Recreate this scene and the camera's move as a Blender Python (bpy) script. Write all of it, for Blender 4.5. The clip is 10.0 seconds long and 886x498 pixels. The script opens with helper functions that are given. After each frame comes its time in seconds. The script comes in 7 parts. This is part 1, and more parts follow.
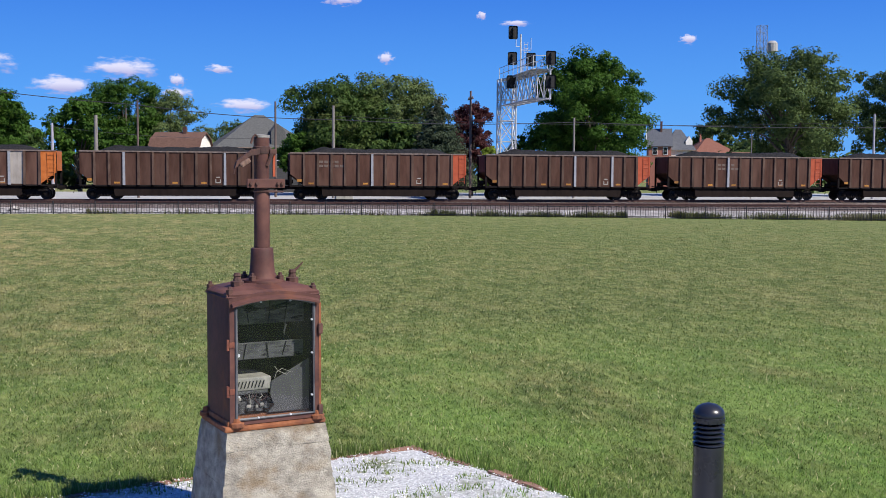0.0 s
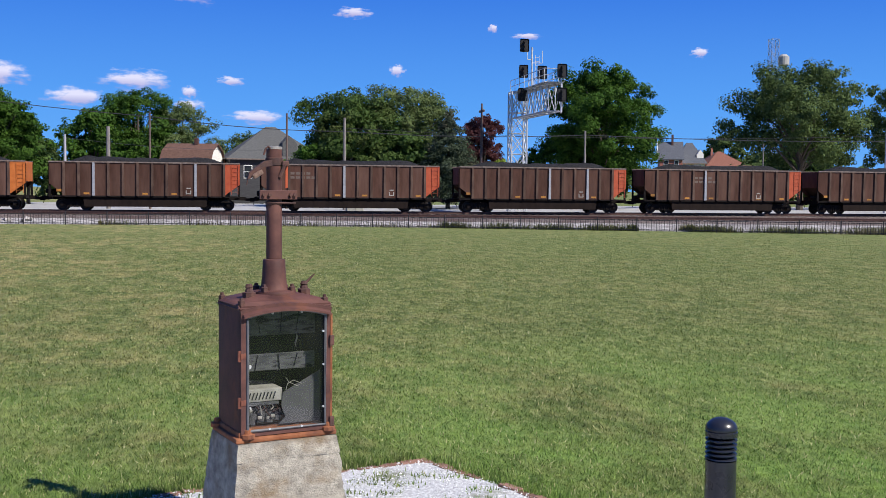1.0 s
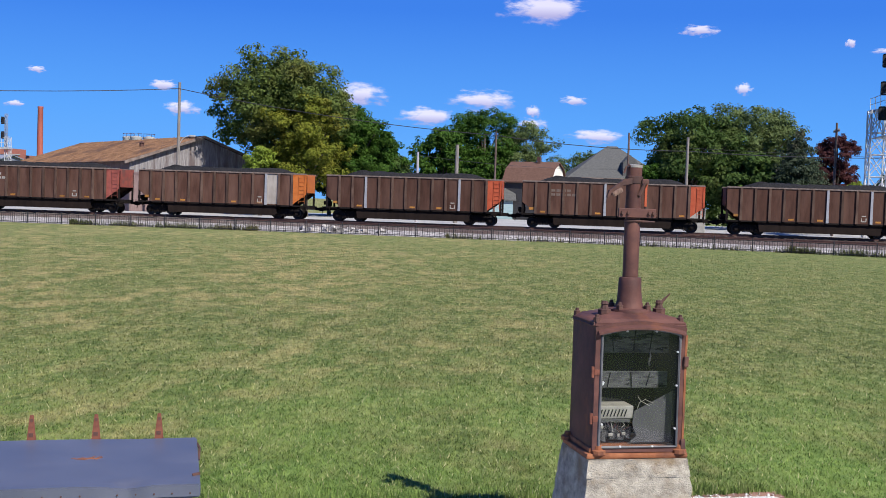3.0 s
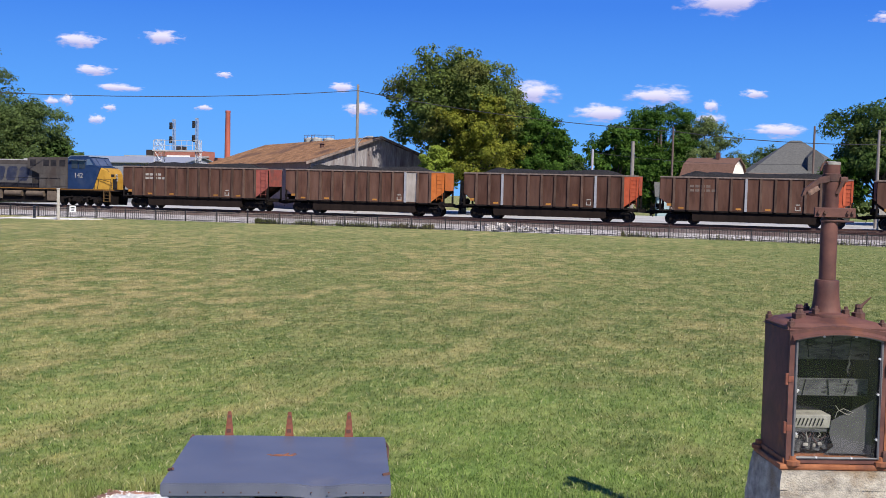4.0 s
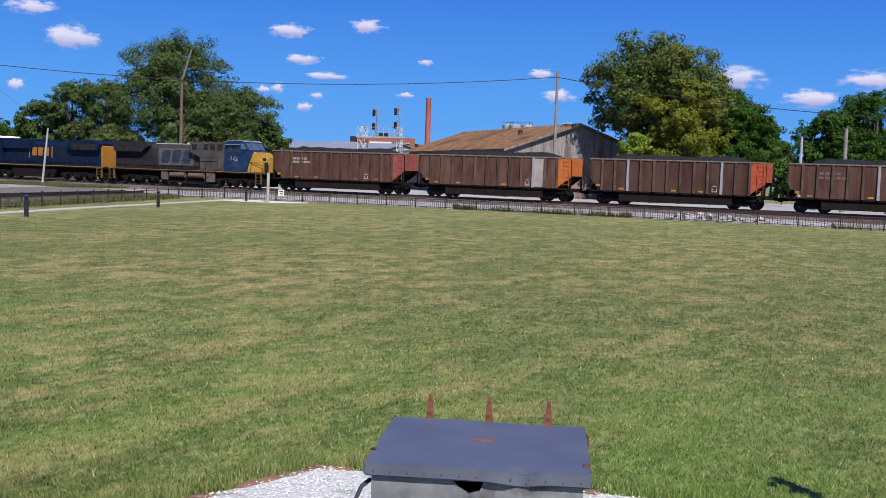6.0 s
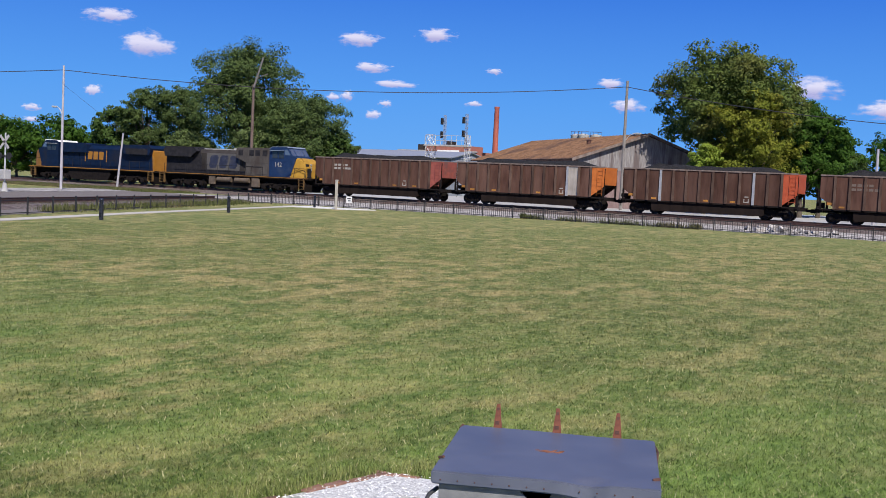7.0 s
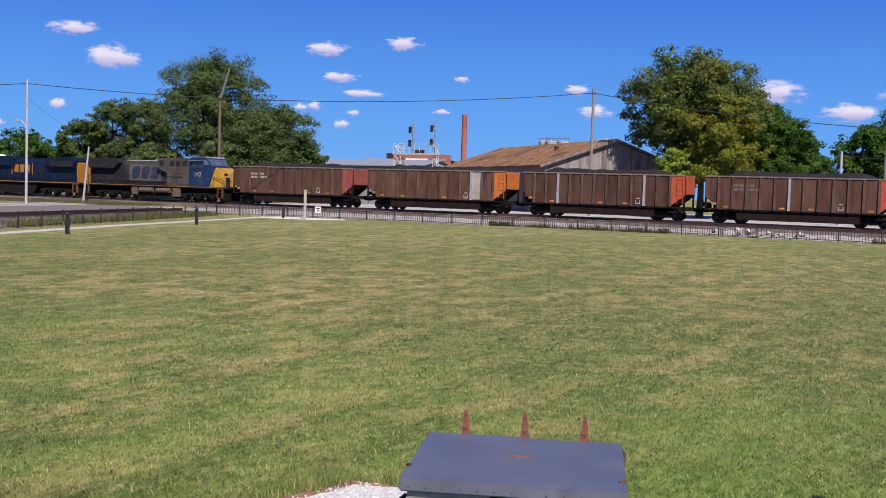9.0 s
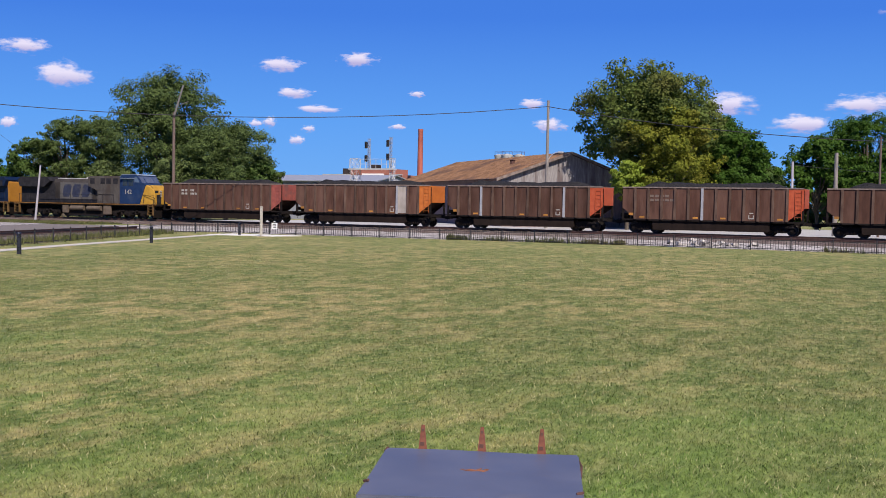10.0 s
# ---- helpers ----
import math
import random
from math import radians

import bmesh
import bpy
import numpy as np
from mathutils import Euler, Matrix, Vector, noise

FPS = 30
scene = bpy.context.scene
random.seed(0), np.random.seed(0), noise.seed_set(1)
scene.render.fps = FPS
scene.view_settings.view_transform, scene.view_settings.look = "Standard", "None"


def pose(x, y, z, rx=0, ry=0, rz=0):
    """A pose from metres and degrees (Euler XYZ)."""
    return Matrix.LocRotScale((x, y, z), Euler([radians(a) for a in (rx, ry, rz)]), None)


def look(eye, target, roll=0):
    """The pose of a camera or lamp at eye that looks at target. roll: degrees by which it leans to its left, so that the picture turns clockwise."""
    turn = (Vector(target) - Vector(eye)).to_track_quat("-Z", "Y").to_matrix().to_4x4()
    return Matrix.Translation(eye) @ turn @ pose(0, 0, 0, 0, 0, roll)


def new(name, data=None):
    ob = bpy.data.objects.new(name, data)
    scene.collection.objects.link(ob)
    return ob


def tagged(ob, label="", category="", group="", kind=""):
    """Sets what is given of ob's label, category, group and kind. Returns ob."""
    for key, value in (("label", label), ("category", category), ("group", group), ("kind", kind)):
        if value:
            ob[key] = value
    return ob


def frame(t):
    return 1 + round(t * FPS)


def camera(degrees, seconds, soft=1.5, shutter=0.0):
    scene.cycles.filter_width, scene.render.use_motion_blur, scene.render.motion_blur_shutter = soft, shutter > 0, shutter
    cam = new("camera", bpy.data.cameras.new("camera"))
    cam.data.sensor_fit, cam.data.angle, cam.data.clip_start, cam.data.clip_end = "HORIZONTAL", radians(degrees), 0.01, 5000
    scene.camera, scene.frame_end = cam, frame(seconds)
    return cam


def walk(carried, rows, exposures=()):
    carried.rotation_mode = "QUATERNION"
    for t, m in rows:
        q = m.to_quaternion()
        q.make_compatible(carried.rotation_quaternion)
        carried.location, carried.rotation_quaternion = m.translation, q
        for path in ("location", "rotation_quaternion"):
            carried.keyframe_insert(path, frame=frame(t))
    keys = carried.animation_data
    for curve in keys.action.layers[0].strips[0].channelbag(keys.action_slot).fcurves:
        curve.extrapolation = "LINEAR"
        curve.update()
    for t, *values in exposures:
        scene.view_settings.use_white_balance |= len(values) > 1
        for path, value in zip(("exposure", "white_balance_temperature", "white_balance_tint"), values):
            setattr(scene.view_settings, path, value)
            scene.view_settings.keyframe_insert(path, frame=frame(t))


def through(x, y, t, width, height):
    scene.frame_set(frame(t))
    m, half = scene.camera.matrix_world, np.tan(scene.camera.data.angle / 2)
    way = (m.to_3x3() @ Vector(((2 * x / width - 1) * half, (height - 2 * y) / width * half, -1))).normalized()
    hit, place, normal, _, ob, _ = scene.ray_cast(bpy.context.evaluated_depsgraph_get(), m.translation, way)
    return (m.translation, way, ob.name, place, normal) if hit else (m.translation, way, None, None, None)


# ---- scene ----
cam = camera(44.28, 10.0, soft=0.85)
EYE = 2.4
PATH = [
    (0.0, pose(0.215, -0.035, EYE + 0.003, 86.217, -0.313, -11.434)),
    (0.5, pose(0.215, -0.021, EYE + 0.002, 86.307, 0.209, -12.108)),
    (1.0, pose(0.206, -0.029, EYE + 0.002, 86.859, -0.541, -10.873)),
    (1.5, pose(0.217, -0.032, EYE + 0.000, 86.871, -0.873, -10.035)),
    (2.0, pose(0.114, 0.023, EYE + -0.015, 86.808, -0.101, -2.346)),
    (2.2, pose(0.083, -0.017, EYE + -0.019, 86.841, -0.781, 1.204)),
    (3.3, pose(0.057, -0.053, EYE + 0.006, 87.592, -2.332, 7.903)),
    (3.5, pose(0.033, -0.043, EYE + 0.017, 87.223, -2.804, 9.325)),
    (4.0, pose(-0.003, -0.016, EYE + 0.006, 87.135, -1.445, 15.856)),
    (4.5, pose(-0.032, 0.016, EYE + 0.000, 86.895, -1.101, 21.325)),
    (5.0, pose(-0.053, 0.020, EYE + -0.004, 86.295, -1.719, 23.739)),
    (6.5, pose(-0.054, 0.019, EYE + 0.003, 86.342, -2.190, 27.887)),
    (7.0, pose(-0.076, 0.016, EYE + -0.000, 86.452, -2.662, 29.702)),
    (7.5, pose(-0.064, 0.005, EYE + 0.004, 86.466, -2.736, 29.867)),
    (8.0, pose(-0.063, 0.036, EYE + -0.002, 86.736, -2.252, 29.346)),
    (8.5, pose(-0.049, 0.028, EYE + -0.002, 86.743, -1.996, 28.333)),
    (9.0, pose(-0.048, 0.021, EYE + -0.004, 86.949, -1.760, 28.084)),
    (9.5, pose(-0.043, 0.049, EYE + 0.007, 86.897, -0.855, 26.743)),
    (10.0, pose(-0.033, 0.027, EYE + -0.003, 87.761, -1.027, 25.827)),
]
# the camera opens up a little as it pans, then settles
EXPOSURES = [(0.0, 0.44, 6500, 10), (2.2, 0.43, 6500, 10), (3.5, 0.56, 6500, 10), (4.0, 0.56, 6700, 11), (4.5, 0.50, 6650, 11), (5.0, 0.36, 6650, 12), (5.2, 0.35, 6600, 11), (6.5, 0.36, 6500, 10), (7.3, 0.38, 6700, 12), (8.0, 0.40, 7000, 15), (9.0, 0.42, 7000, 15), (10.0, 0.44, 6900, 15)]
walk(cam, PATH, EXPOSURES)

# ---- daylight ----
SUN_FROM = Vector((1.87, -1.92, 2.66)).normalized()
world = bpy.data.worlds.new("sky")
scene.world = world
world.use_nodes = True
wn = world.node_tree.nodes
sky = wn.new("ShaderNodeTexSky")
sky.sky_type = "NISHITA"
sky.sun_disc = False
sky.sun_elevation = math.asin(SUN_FROM.z)
sky.sun_rotation = math.atan2(SUN_FROM.x, SUN_FROM.y)
sky.altitude, sky.air_density, sky.dust_density, sky.ozone_density = 200, 1.0, 0.3, 3.0
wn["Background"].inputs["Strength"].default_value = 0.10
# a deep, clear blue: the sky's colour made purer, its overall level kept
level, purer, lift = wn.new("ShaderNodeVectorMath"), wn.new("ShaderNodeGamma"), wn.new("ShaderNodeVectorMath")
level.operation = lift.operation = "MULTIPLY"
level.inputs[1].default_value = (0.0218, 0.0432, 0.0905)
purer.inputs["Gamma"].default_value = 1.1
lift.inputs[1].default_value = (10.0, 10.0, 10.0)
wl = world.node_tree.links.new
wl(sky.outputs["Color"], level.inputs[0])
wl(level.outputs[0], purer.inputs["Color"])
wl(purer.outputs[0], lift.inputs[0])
# clear-day haze: even round the compass, paler towards the horizon
way, height, haze, both = wn.new("ShaderNodeTexCoord"), wn.new("ShaderNodeSeparateXYZ"), wn.new("ShaderNodeValToRGB"), wn.new("ShaderNodeMix")
wl(way.outputs["Generated"], height.inputs[0])
wl(height.outputs[2], haze.inputs["Fac"])
for i in range(2):
    haze.color_ramp.elements.new(0.5)
for stop, (at, tint) in zip(haze.color_ramp.elements, ((0.0, (1.15, 3.3, 7.1)), (0.075, (0.75, 2.7, 6.9)), (0.17, (0.35, 1.60, 5.9)), (0.6, (0.2, 0.8, 3.4)))):
    stop.position, stop.color = at, (*tint, 1)
both.data_type, both.inputs[0].default_value = "RGBA", 0.95
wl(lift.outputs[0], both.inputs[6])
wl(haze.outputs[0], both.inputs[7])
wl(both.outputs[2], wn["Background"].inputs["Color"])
sun_data = bpy.data.lights.new("sun", "SUN")
sun_data.energy, sun_data.angle, sun_data.color = 5.0, radians(0.5), (1.0, 0.94, 0.85)
sun = new("sun", sun_data)
sun.matrix_world = look(SUN_FROM * 100, (0, 0, 0))


# ---- materials ----
def mat(name, c1, c2, scale=4.0, rough=0.8, metal=0.0, bump=0.2, bscale=None, c3=None, s3=0.5, lo3=0.5, hi3=0.65,
        stretch=(1, 1, 1), place=False, rnd=0.0, island=0.0, spec=0.4, through=0.0, detail=6.0, rvar=0.1, depth=0.02):
    """A noise-mottled surface: c1 to c2 at one scale, stains of c3 at a larger one, fine relief."""
    m = bpy.data.materials.new(name)
    m.use_nodes = True
    nt = m.node_tree
    N, link = nt.nodes, nt.links.new
    bsdf = N["Principled BSDF"]
    if place:
        vec = N.new("ShaderNodeNewGeometry").outputs["Position"]
    else:
        vec = N.new("ShaderNodeTexCoord").outputs["Object"]
    if rnd:
        info = N.new("ShaderNodeObjectInfo")
        shift = N.new("ShaderNodeVectorMath")
        shift.operation = "MULTIPLY_ADD"
        comb = N.new("ShaderNodeCombineXYZ")
        for i in range(3):
            link(info.outputs["Random"], comb.inputs[i])
        link(comb.outputs[0], shift.inputs[0])
        shift.inputs[1].default_value = (37, 53, 19)
        link(vec, shift.inputs[2])
        vec = shift.outputs[0]
    mp = N.new("ShaderNodeMapping")
    mp.inputs["Scale"].default_value = stretch
    link(vec, mp.inputs["Vector"])

    def noise_of(s, det, vector):
        n = N.new("ShaderNodeTexNoise")
        n.inputs["Scale"].default_value, n.inputs["Detail"].default_value = s, det
        n.inputs["Roughness"].default_value = 0.6
        link(vector, n.inputs["Vector"])
        return n.outputs["Fac"]

    def ramp(fac, lo, hi, a, b):
        r = N.new("ShaderNodeValToRGB")
        r.color_ramp.elements[0].position, r.color_ramp.elements[1].position = lo, hi
        r.color_ramp.elements[0].color, r.color_ramp.elements[1].color = (*a, 1), (*b, 1)
        link(fac, r.inputs["Fac"])
        return r.outputs["Color"]

    def mixed(fac, a, b, mode="MIX"):
        x = N.new("ShaderNodeMix")
        x.data_type, x.blend_type = "RGBA", mode
        for src, sock in ((fac, x.inputs[0]), (a, x.inputs[6]), (b, x.inputs[7])):
            if isinstance(src, (float, int)):
                sock.default_value = src
            elif isinstance(src, tuple):
                sock.default_value = (*src, 1)
            else:
                link(src, sock)
        return x.outputs[2]

    fine = noise_of(scale, detail, mp.outputs[0])
    col = ramp(fine, 0.34, 0.66, c1, c2)
    if c3:
        col = mixed(ramp(noise_of(s3, 4.0, mp.outputs[0]), lo3, hi3, (0, 0, 0), (1, 1, 1)), col, c3)
    for amount, source in ((rnd, "object"), (island, "island")):
        if amount:
            val = info.outputs["Random"] if source == "object" else N.new("ShaderNodeNewGeometry").outputs["Random Per Island"]
            mr = N.new("ShaderNodeMapRange")
            mr.inputs["To Min"].default_value, mr.inputs["To Max"].default_value = 1 - amount, 1 + amount
            link(val, mr.inputs["Value"])
            col = mixed(1.0, col, mr.outputs[0], "MULTIPLY")
    link(col, bsdf.inputs["Base Color"])
    rr = N.new("ShaderNodeMapRange")
    rr.inputs["To Min"].default_value, rr.inputs["To Max"].default_value = max(0.02, rough - rvar), min(1, rough + rvar)
    link(fine, rr.inputs["Value"])
    link(rr.outputs[0], bsdf.inputs["Roughness"])
    bsdf.inputs["Metallic"].default_value = metal
    bsdf.inputs["Specular IOR Level"].default_value = spec
    if bump:
        b = N.new("ShaderNodeBump")
        b.inputs["Strength"].default_value, b.inputs["Distance"].default_value = bump, depth
        link(noise_of(bscale or scale * 5, 5.0, mp.outputs[0]), b.inputs["Height"])
        link(b.outputs[0], bsdf.inputs["Normal"])
    if through:
        tr = N.new("ShaderNodeBsdfTranslucent")
        link(col, tr.inputs["Color"])
        ms = N.new("ShaderNodeMixShader")
        ms.inputs[0].default_value = through
        link(bsdf.outputs[0], ms.inputs[1])
        link(tr.outputs[0], ms.inputs[2])
        link(ms.outputs[0], N["Material Output"].inputs["Surface"])
    return m


def lawn_material(name, through=0.0):
    """Mown grass: green and dry patches at three sizes, laid by place so that blades and ground agree."""
    m = bpy.data.materials.new(name)
    m.use_nodes = True
    nt = m.node_tree
    N, link = nt.nodes, nt.links.new
    bsdf = N["Principled BSDF"]
    pos = N.new("ShaderNodeNewGeometry").outputs["Position"]
    flat = N.new("ShaderNodeMapping")
    flat.inputs["Scale"].default_value = (1, 0.5, 0)
    link(pos, flat.inputs["Vector"])

    def tex(s, det):
        n = N.new("ShaderNodeTexNoise")
        n.inputs["Scale"].default_value, n.inputs["Detail"].default_value, n.inputs["Roughness"].default_value = s, det, 0.65
        link(flat.outputs[0], n.inputs["Vector"])
        return n.outputs["Fac"]

    def ramp(fac, stops):
        r = N.new("ShaderNodeValToRGB")
        while len(r.color_ramp.elements) < len(stops):
            r.color_ramp.elements.new(0.5)
        for e, (p, c) in zip(r.color_ramp.elements, stops):
            e.position, e.color = p, (*c, 1)
        link(fac, r.inputs["Fac"])
        return r.outputs["Color"]

    def mixed(fac, a, b, mode="MIX"):
        x = N.new("ShaderNodeMix")
        x.data_type, x.blend_type = "RGBA", mode
        for src, sock in ((fac, x.inputs[0]), (a, x.inputs[6]), (b, x.inputs[7])):
            if isinstance(src, (float, int)):
                sock.default_value = src
            else:
                link(src, sock)
        return x.outputs[2]

    white, black = (1, 1, 1), (0, 0, 0)
    green = ramp(tex(9, 6), [(0.36, (0.084, 0.108, 0.033)), (0.50, (0.152, 0.180, 0.058)), (0.64, (0.240, 0.262, 0.102))])
    straw = ramp(tex(14, 5), [(0.34, (0.222, 0.190, 0.080)), (0.66, (0.410, 0.340, 0.160))])
    lush = ramp(tex(11, 6), [(0.34, (0.098, 0.190, 0.034)), (0.66, (0.262, 0.390, 0.092))])
    sep = N.new("ShaderNodeSeparateXYZ")
    link(pos, sep.inputs[0])
    west = N.new("ShaderNodeMapRange")
    for key, value in (("From Min", 6.0), ("From Max", -9.0), ("To Min", 0.30), ("To Max", 1.2)):
        west.inputs[key].default_value = value
    link(sep.outputs[0], west.inputs["Value"])
    fields = ramp(tex(0.16, 3), [(0.42, (0.35, 0.35, 0.35)), (0.56, white)])
    worn = ramp(tex(1.25, 7), [(0.46, black), (0.56, (0.95, 0.95, 0.95))])
    flecks = ramp(tex(5.5, 5), [(0.50, black), (0.62, (0.7, 0.7, 0.7))])
    dry = mixed(1.0, mixed(1.0, worn, flecks, "SCREEN"), mixed(1.0, fields, west.outputs[0], "MULTIPLY"), "MULTIPLY")
    col = mixed(dry, green, straw)
    clumps = ramp(tex(2.0, 6), [(0.42, (0.70, 0.77, 0.68)), (0.57, (1.11, 1.09, 1.09))])
    col = mixed(1.0, col, clumps, "MULTIPLY")
    tone = ramp(tex(7.5, 6), [(0.38, (0.74, 0.79, 0.74)), (0.62, (1.20, 1.18, 1.15))])
    col = mixed(1.0, col, tone, "MULTIPLY")
    near = N.new("ShaderNodeMapRange")
    near.inputs["From Min"].default_value, near.inputs["From Max"].default_value = 19.0, 8.2
    link(sep.outputs[1], near.inputs["Value"])
    wet = mixed(1.0, near.outputs[0], ramp(tex(0.6, 4), [(0.36, (0.10, 0.10, 0.10)), (0.58, (0.9, 0.9, 0.9))]), "MULTIPLY")
    east = N.new("ShaderNodeMapRange")
    for key, value in (("From Min", -9.0), ("From Max", 3.0), ("To Min", 0.5), ("To Max", 1.0)):
        east.inputs[key].default_value = value
    link(sep.outputs[0], east.inputs["Value"])
    col = mixed(mixed(1.0, wet, east.outputs[0], "MULTIPLY"), col, lush)
    isl = N.new("ShaderNodeMapRange")
    isl.inputs["To Min"].default_value, isl.inputs["To Max"].default_value = (0.70, 1.60) if through else (0.96, 0.96)
    own = N.new("ShaderNodeNewGeometry").outputs["Random Per Island"]
    link(own, isl.inputs["Value"])
    if through:   # some blades are dead and pale
        col = mixed(ramp(own, [(0.93, black), (0.95, (0.8, 0.8, 0.8))]), col, ramp(own, [(0.93, (0.34, 0.30, 0.15)), (1.0, (0.46, 0.42, 0.25))]))
    col = mixed(1.0, col, isl.outputs[0], "MULTIPLY")
    link(col, bsdf.inputs["Base Color"])
    bsdf.inputs["Roughness"].default_value = 0.9
    bsdf.inputs["Specular IOR Level"].default_value = 0.15
    b = N.new("ShaderNodeBump")
    b.inputs["Strength"].default_value, b.inputs["Distance"].default_value = 0.9, 0.05
    link(tex(22, 8), b.inputs["Height"])
    link(b.outputs[0], bsdf.inputs["Normal"])
    if through:
        tr, ms = N.new("ShaderNodeBsdfTranslucent"), N.new("ShaderNodeMixShader")
        link(col, tr.inputs["Color"])
        ms.inputs[0].default_value = through
        link(bsdf.outputs[0], ms.inputs[1])
        link(tr.outputs[0], ms.inputs[2])
        link(ms.outputs[0], N["Material Output"].inputs["Surface"])
    return m


def cloud_material():
    """Thin white vapour: noise thins it towards the rim."""
    m = bpy.data.materials.new("cloud_vapour")
    m.use_nodes = True
    nt = m.node_tree
    N, link = nt.nodes, nt.links.new
    for n in list(N):
        N.remove(n)
    out, coord, info = N.new("ShaderNodeOutputMaterial"), N.new("ShaderNodeTexCoord"), N.new("ShaderNodeObjectInfo")
    ma = N.new("ShaderNodeVectorMath")
    ma.operation = "MULTIPLY_ADD"
    comb = N.new("ShaderNodeCombineXYZ")
    for i in range(3):
        link(info.outputs["Random"], comb.inputs[i])
    link(comb.outputs[0], ma.inputs[0])
    ma.inputs[1].default_value = (31, 17, 23)
    link(coord.outputs["Object"], ma.inputs[2])
    n = N.new("ShaderNodeTexNoise")
    n.inputs["Scale"].default_value, n.inputs["Detail"].default_value, n.inputs["Roughness"].default_value = 1.7, 9, 0.58
    link(ma.outputs[0], n.inputs["Vector"])
    ln = N.new("ShaderNodeVectorMath")
    ln.operation = "LENGTH"
    link(coord.outputs["Object"], ln.inputs[0])
    a = N.new("ShaderNodeMath")
    a.operation = "MULTIPLY_ADD"
    a.inputs[1].default_value, a.inputs[2].default_value = 2.0, -0.02
    link(n.outputs["Fac"], a.inputs[0])
    s = N.new("ShaderNodeMath")
    s.operation = "SUBTRACT"
    link(a.outputs[0], s.inputs[0])
    link(ln.outputs["Value"], s.inputs[1])
    r = N.new("ShaderNodeMapRange")
    r.interpolation_type = "SMOOTHSTEP"
    r.inputs["From Min"].default_value, r.inputs["From Max"].default_value = -0.10, 0.58
    r.inputs["To Max"].default_value = 0.80
    link(s.outputs[0], r.inputs["Value"])
    sep = N.new("ShaderNodeSeparateXYZ")
    link(coord.outputs["Object"], sep.inputs[0])
    # pale tops and lilac undersides: sun and shade put into the glow colour
    base = N.new("ShaderNodeValToRGB")
    base.color_ramp.elements[0].position, base.color_ramp.elements[1].position = 0.25, 0.6
    base.color_ramp.elements[0].color, base.color_ramp.elements[1].color = (0.42, 0.38, 0.56, 1), (0.70, 0.66, 0.76, 1)
    up = N.new("ShaderNodeMath")
    up.operation = "MULTIPLY_ADD"
    up.inputs[1].default_value, up.inputs[2].default_value = 0.5, 0.5
    link(sep.outputs[2], up.inputs[0])
    link(up.outputs[0], base.inputs[0])
    em, tp, mx = N.new("ShaderNodeEmission"), N.new("ShaderNodeBsdfTransparent"), N.new("ShaderNodeMixShader")
    link(base.outputs[0], em.inputs["Color"])
    link(r.outputs[0], mx.inputs[0])
    link(tp.outputs[0], mx.inputs[1])
    link(em.outputs[0], mx.inputs[2])
    link(mx.outputs[0], out.inputs["Surface"])
    return m


def glass_material(name, tint=(0.9, 0.93, 0.92), rough=0.04, film=0.25):
    m = bpy.data.materials.new(name)
    m.use_nodes = True
    nt = m.node_tree
    N, link = nt.nodes, nt.links.new
    for n in list(N):
        N.remove(n)
    out, tp, gl, df = N.new("ShaderNodeOutputMaterial"), N.new("ShaderNodeBsdfTransparent"), N.new("ShaderNodeBsdfGlossy"), N.new("ShaderNodeBsdfDiffuse")
    tp.inputs["Color"].default_value = (*tint, 1)
    gl.inputs["Roughness"].default_value = rough
    df.inputs["Color"].default_value = (0.22, 0.23, 0.23, 1)
    fr = N.new("ShaderNodeFresnel")
    fr.inputs["IOR"].default_value = 1.5
    dust = N.new("ShaderNodeTexNoise")
    dust.inputs["Scale"].default_value, dust.inputs["Detail"].default_value = 5, 6
    link(N.new("ShaderNodeTexCoord").outputs["Object"], dust.inputs["Vector"])
    dr = N.new("ShaderNodeMapRange")
    dr.inputs["From Min"].default_value, dr.inputs["From Max"].default_value, dr.inputs["To Max"].default_value = 0.3, 0.8, film
    link(dust.outputs["Fac"], dr.inputs["Value"])
    a, b = N.new("ShaderNodeMixShader"), N.new("ShaderNodeMixShader")
    link(dr.outputs[0], a.inputs[0])
    link(tp.outputs[0], a.inputs[1])
    link(df.outputs[0], a.inputs[2])
    link(fr.outputs[0], b.inputs[0])
    link(a.outputs[0], b.inputs[1])
    link(gl.outputs[0], b.inputs[2])
    link(b.outputs[0], out.inputs["Surface"])
    return m


LAWN = lawn_material("lawn")
GRASS = lawn_material("grass_blade", 0.4)
CLOUD = cloud_material()
PANE = glass_material("case_glass", (0.74, 0.77, 0.79), 0.04, 0.05)
DARK_GLASS = mat("dark_glass", (0.012, 0.015, 0.02), (0.03, 0.035, 0.04), 2, 0.12, 0, 0, spec=0.6, rvar=0.05)
LIMESTONE = mat("white_gravel", (0.36, 0.36, 0.355), (0.74, 0.74, 0.725), 40, 0.9, 0, 1.0, 60, c3=(0.205, 0.215, 0.120), s3=1.6, lo3=0.58, hi3=0.72, place=True, depth=0.02)
STONE = mat("limestone_chip", (0.60, 0.60, 0.59), (0.76, 0.76, 0.745), 30, 0.9, 0, 0.3, island=0.3)
BALLAST = mat("ballast", (0.055, 0.042, 0.038), (0.20, 0.165, 0.15), 4, 0.95, 0, 1.0, 9, c3=(0.075, 0.048, 0.040), s3=0.3, lo3=0.40, hi3=0.62, place=True, depth=0.08, detail=3)
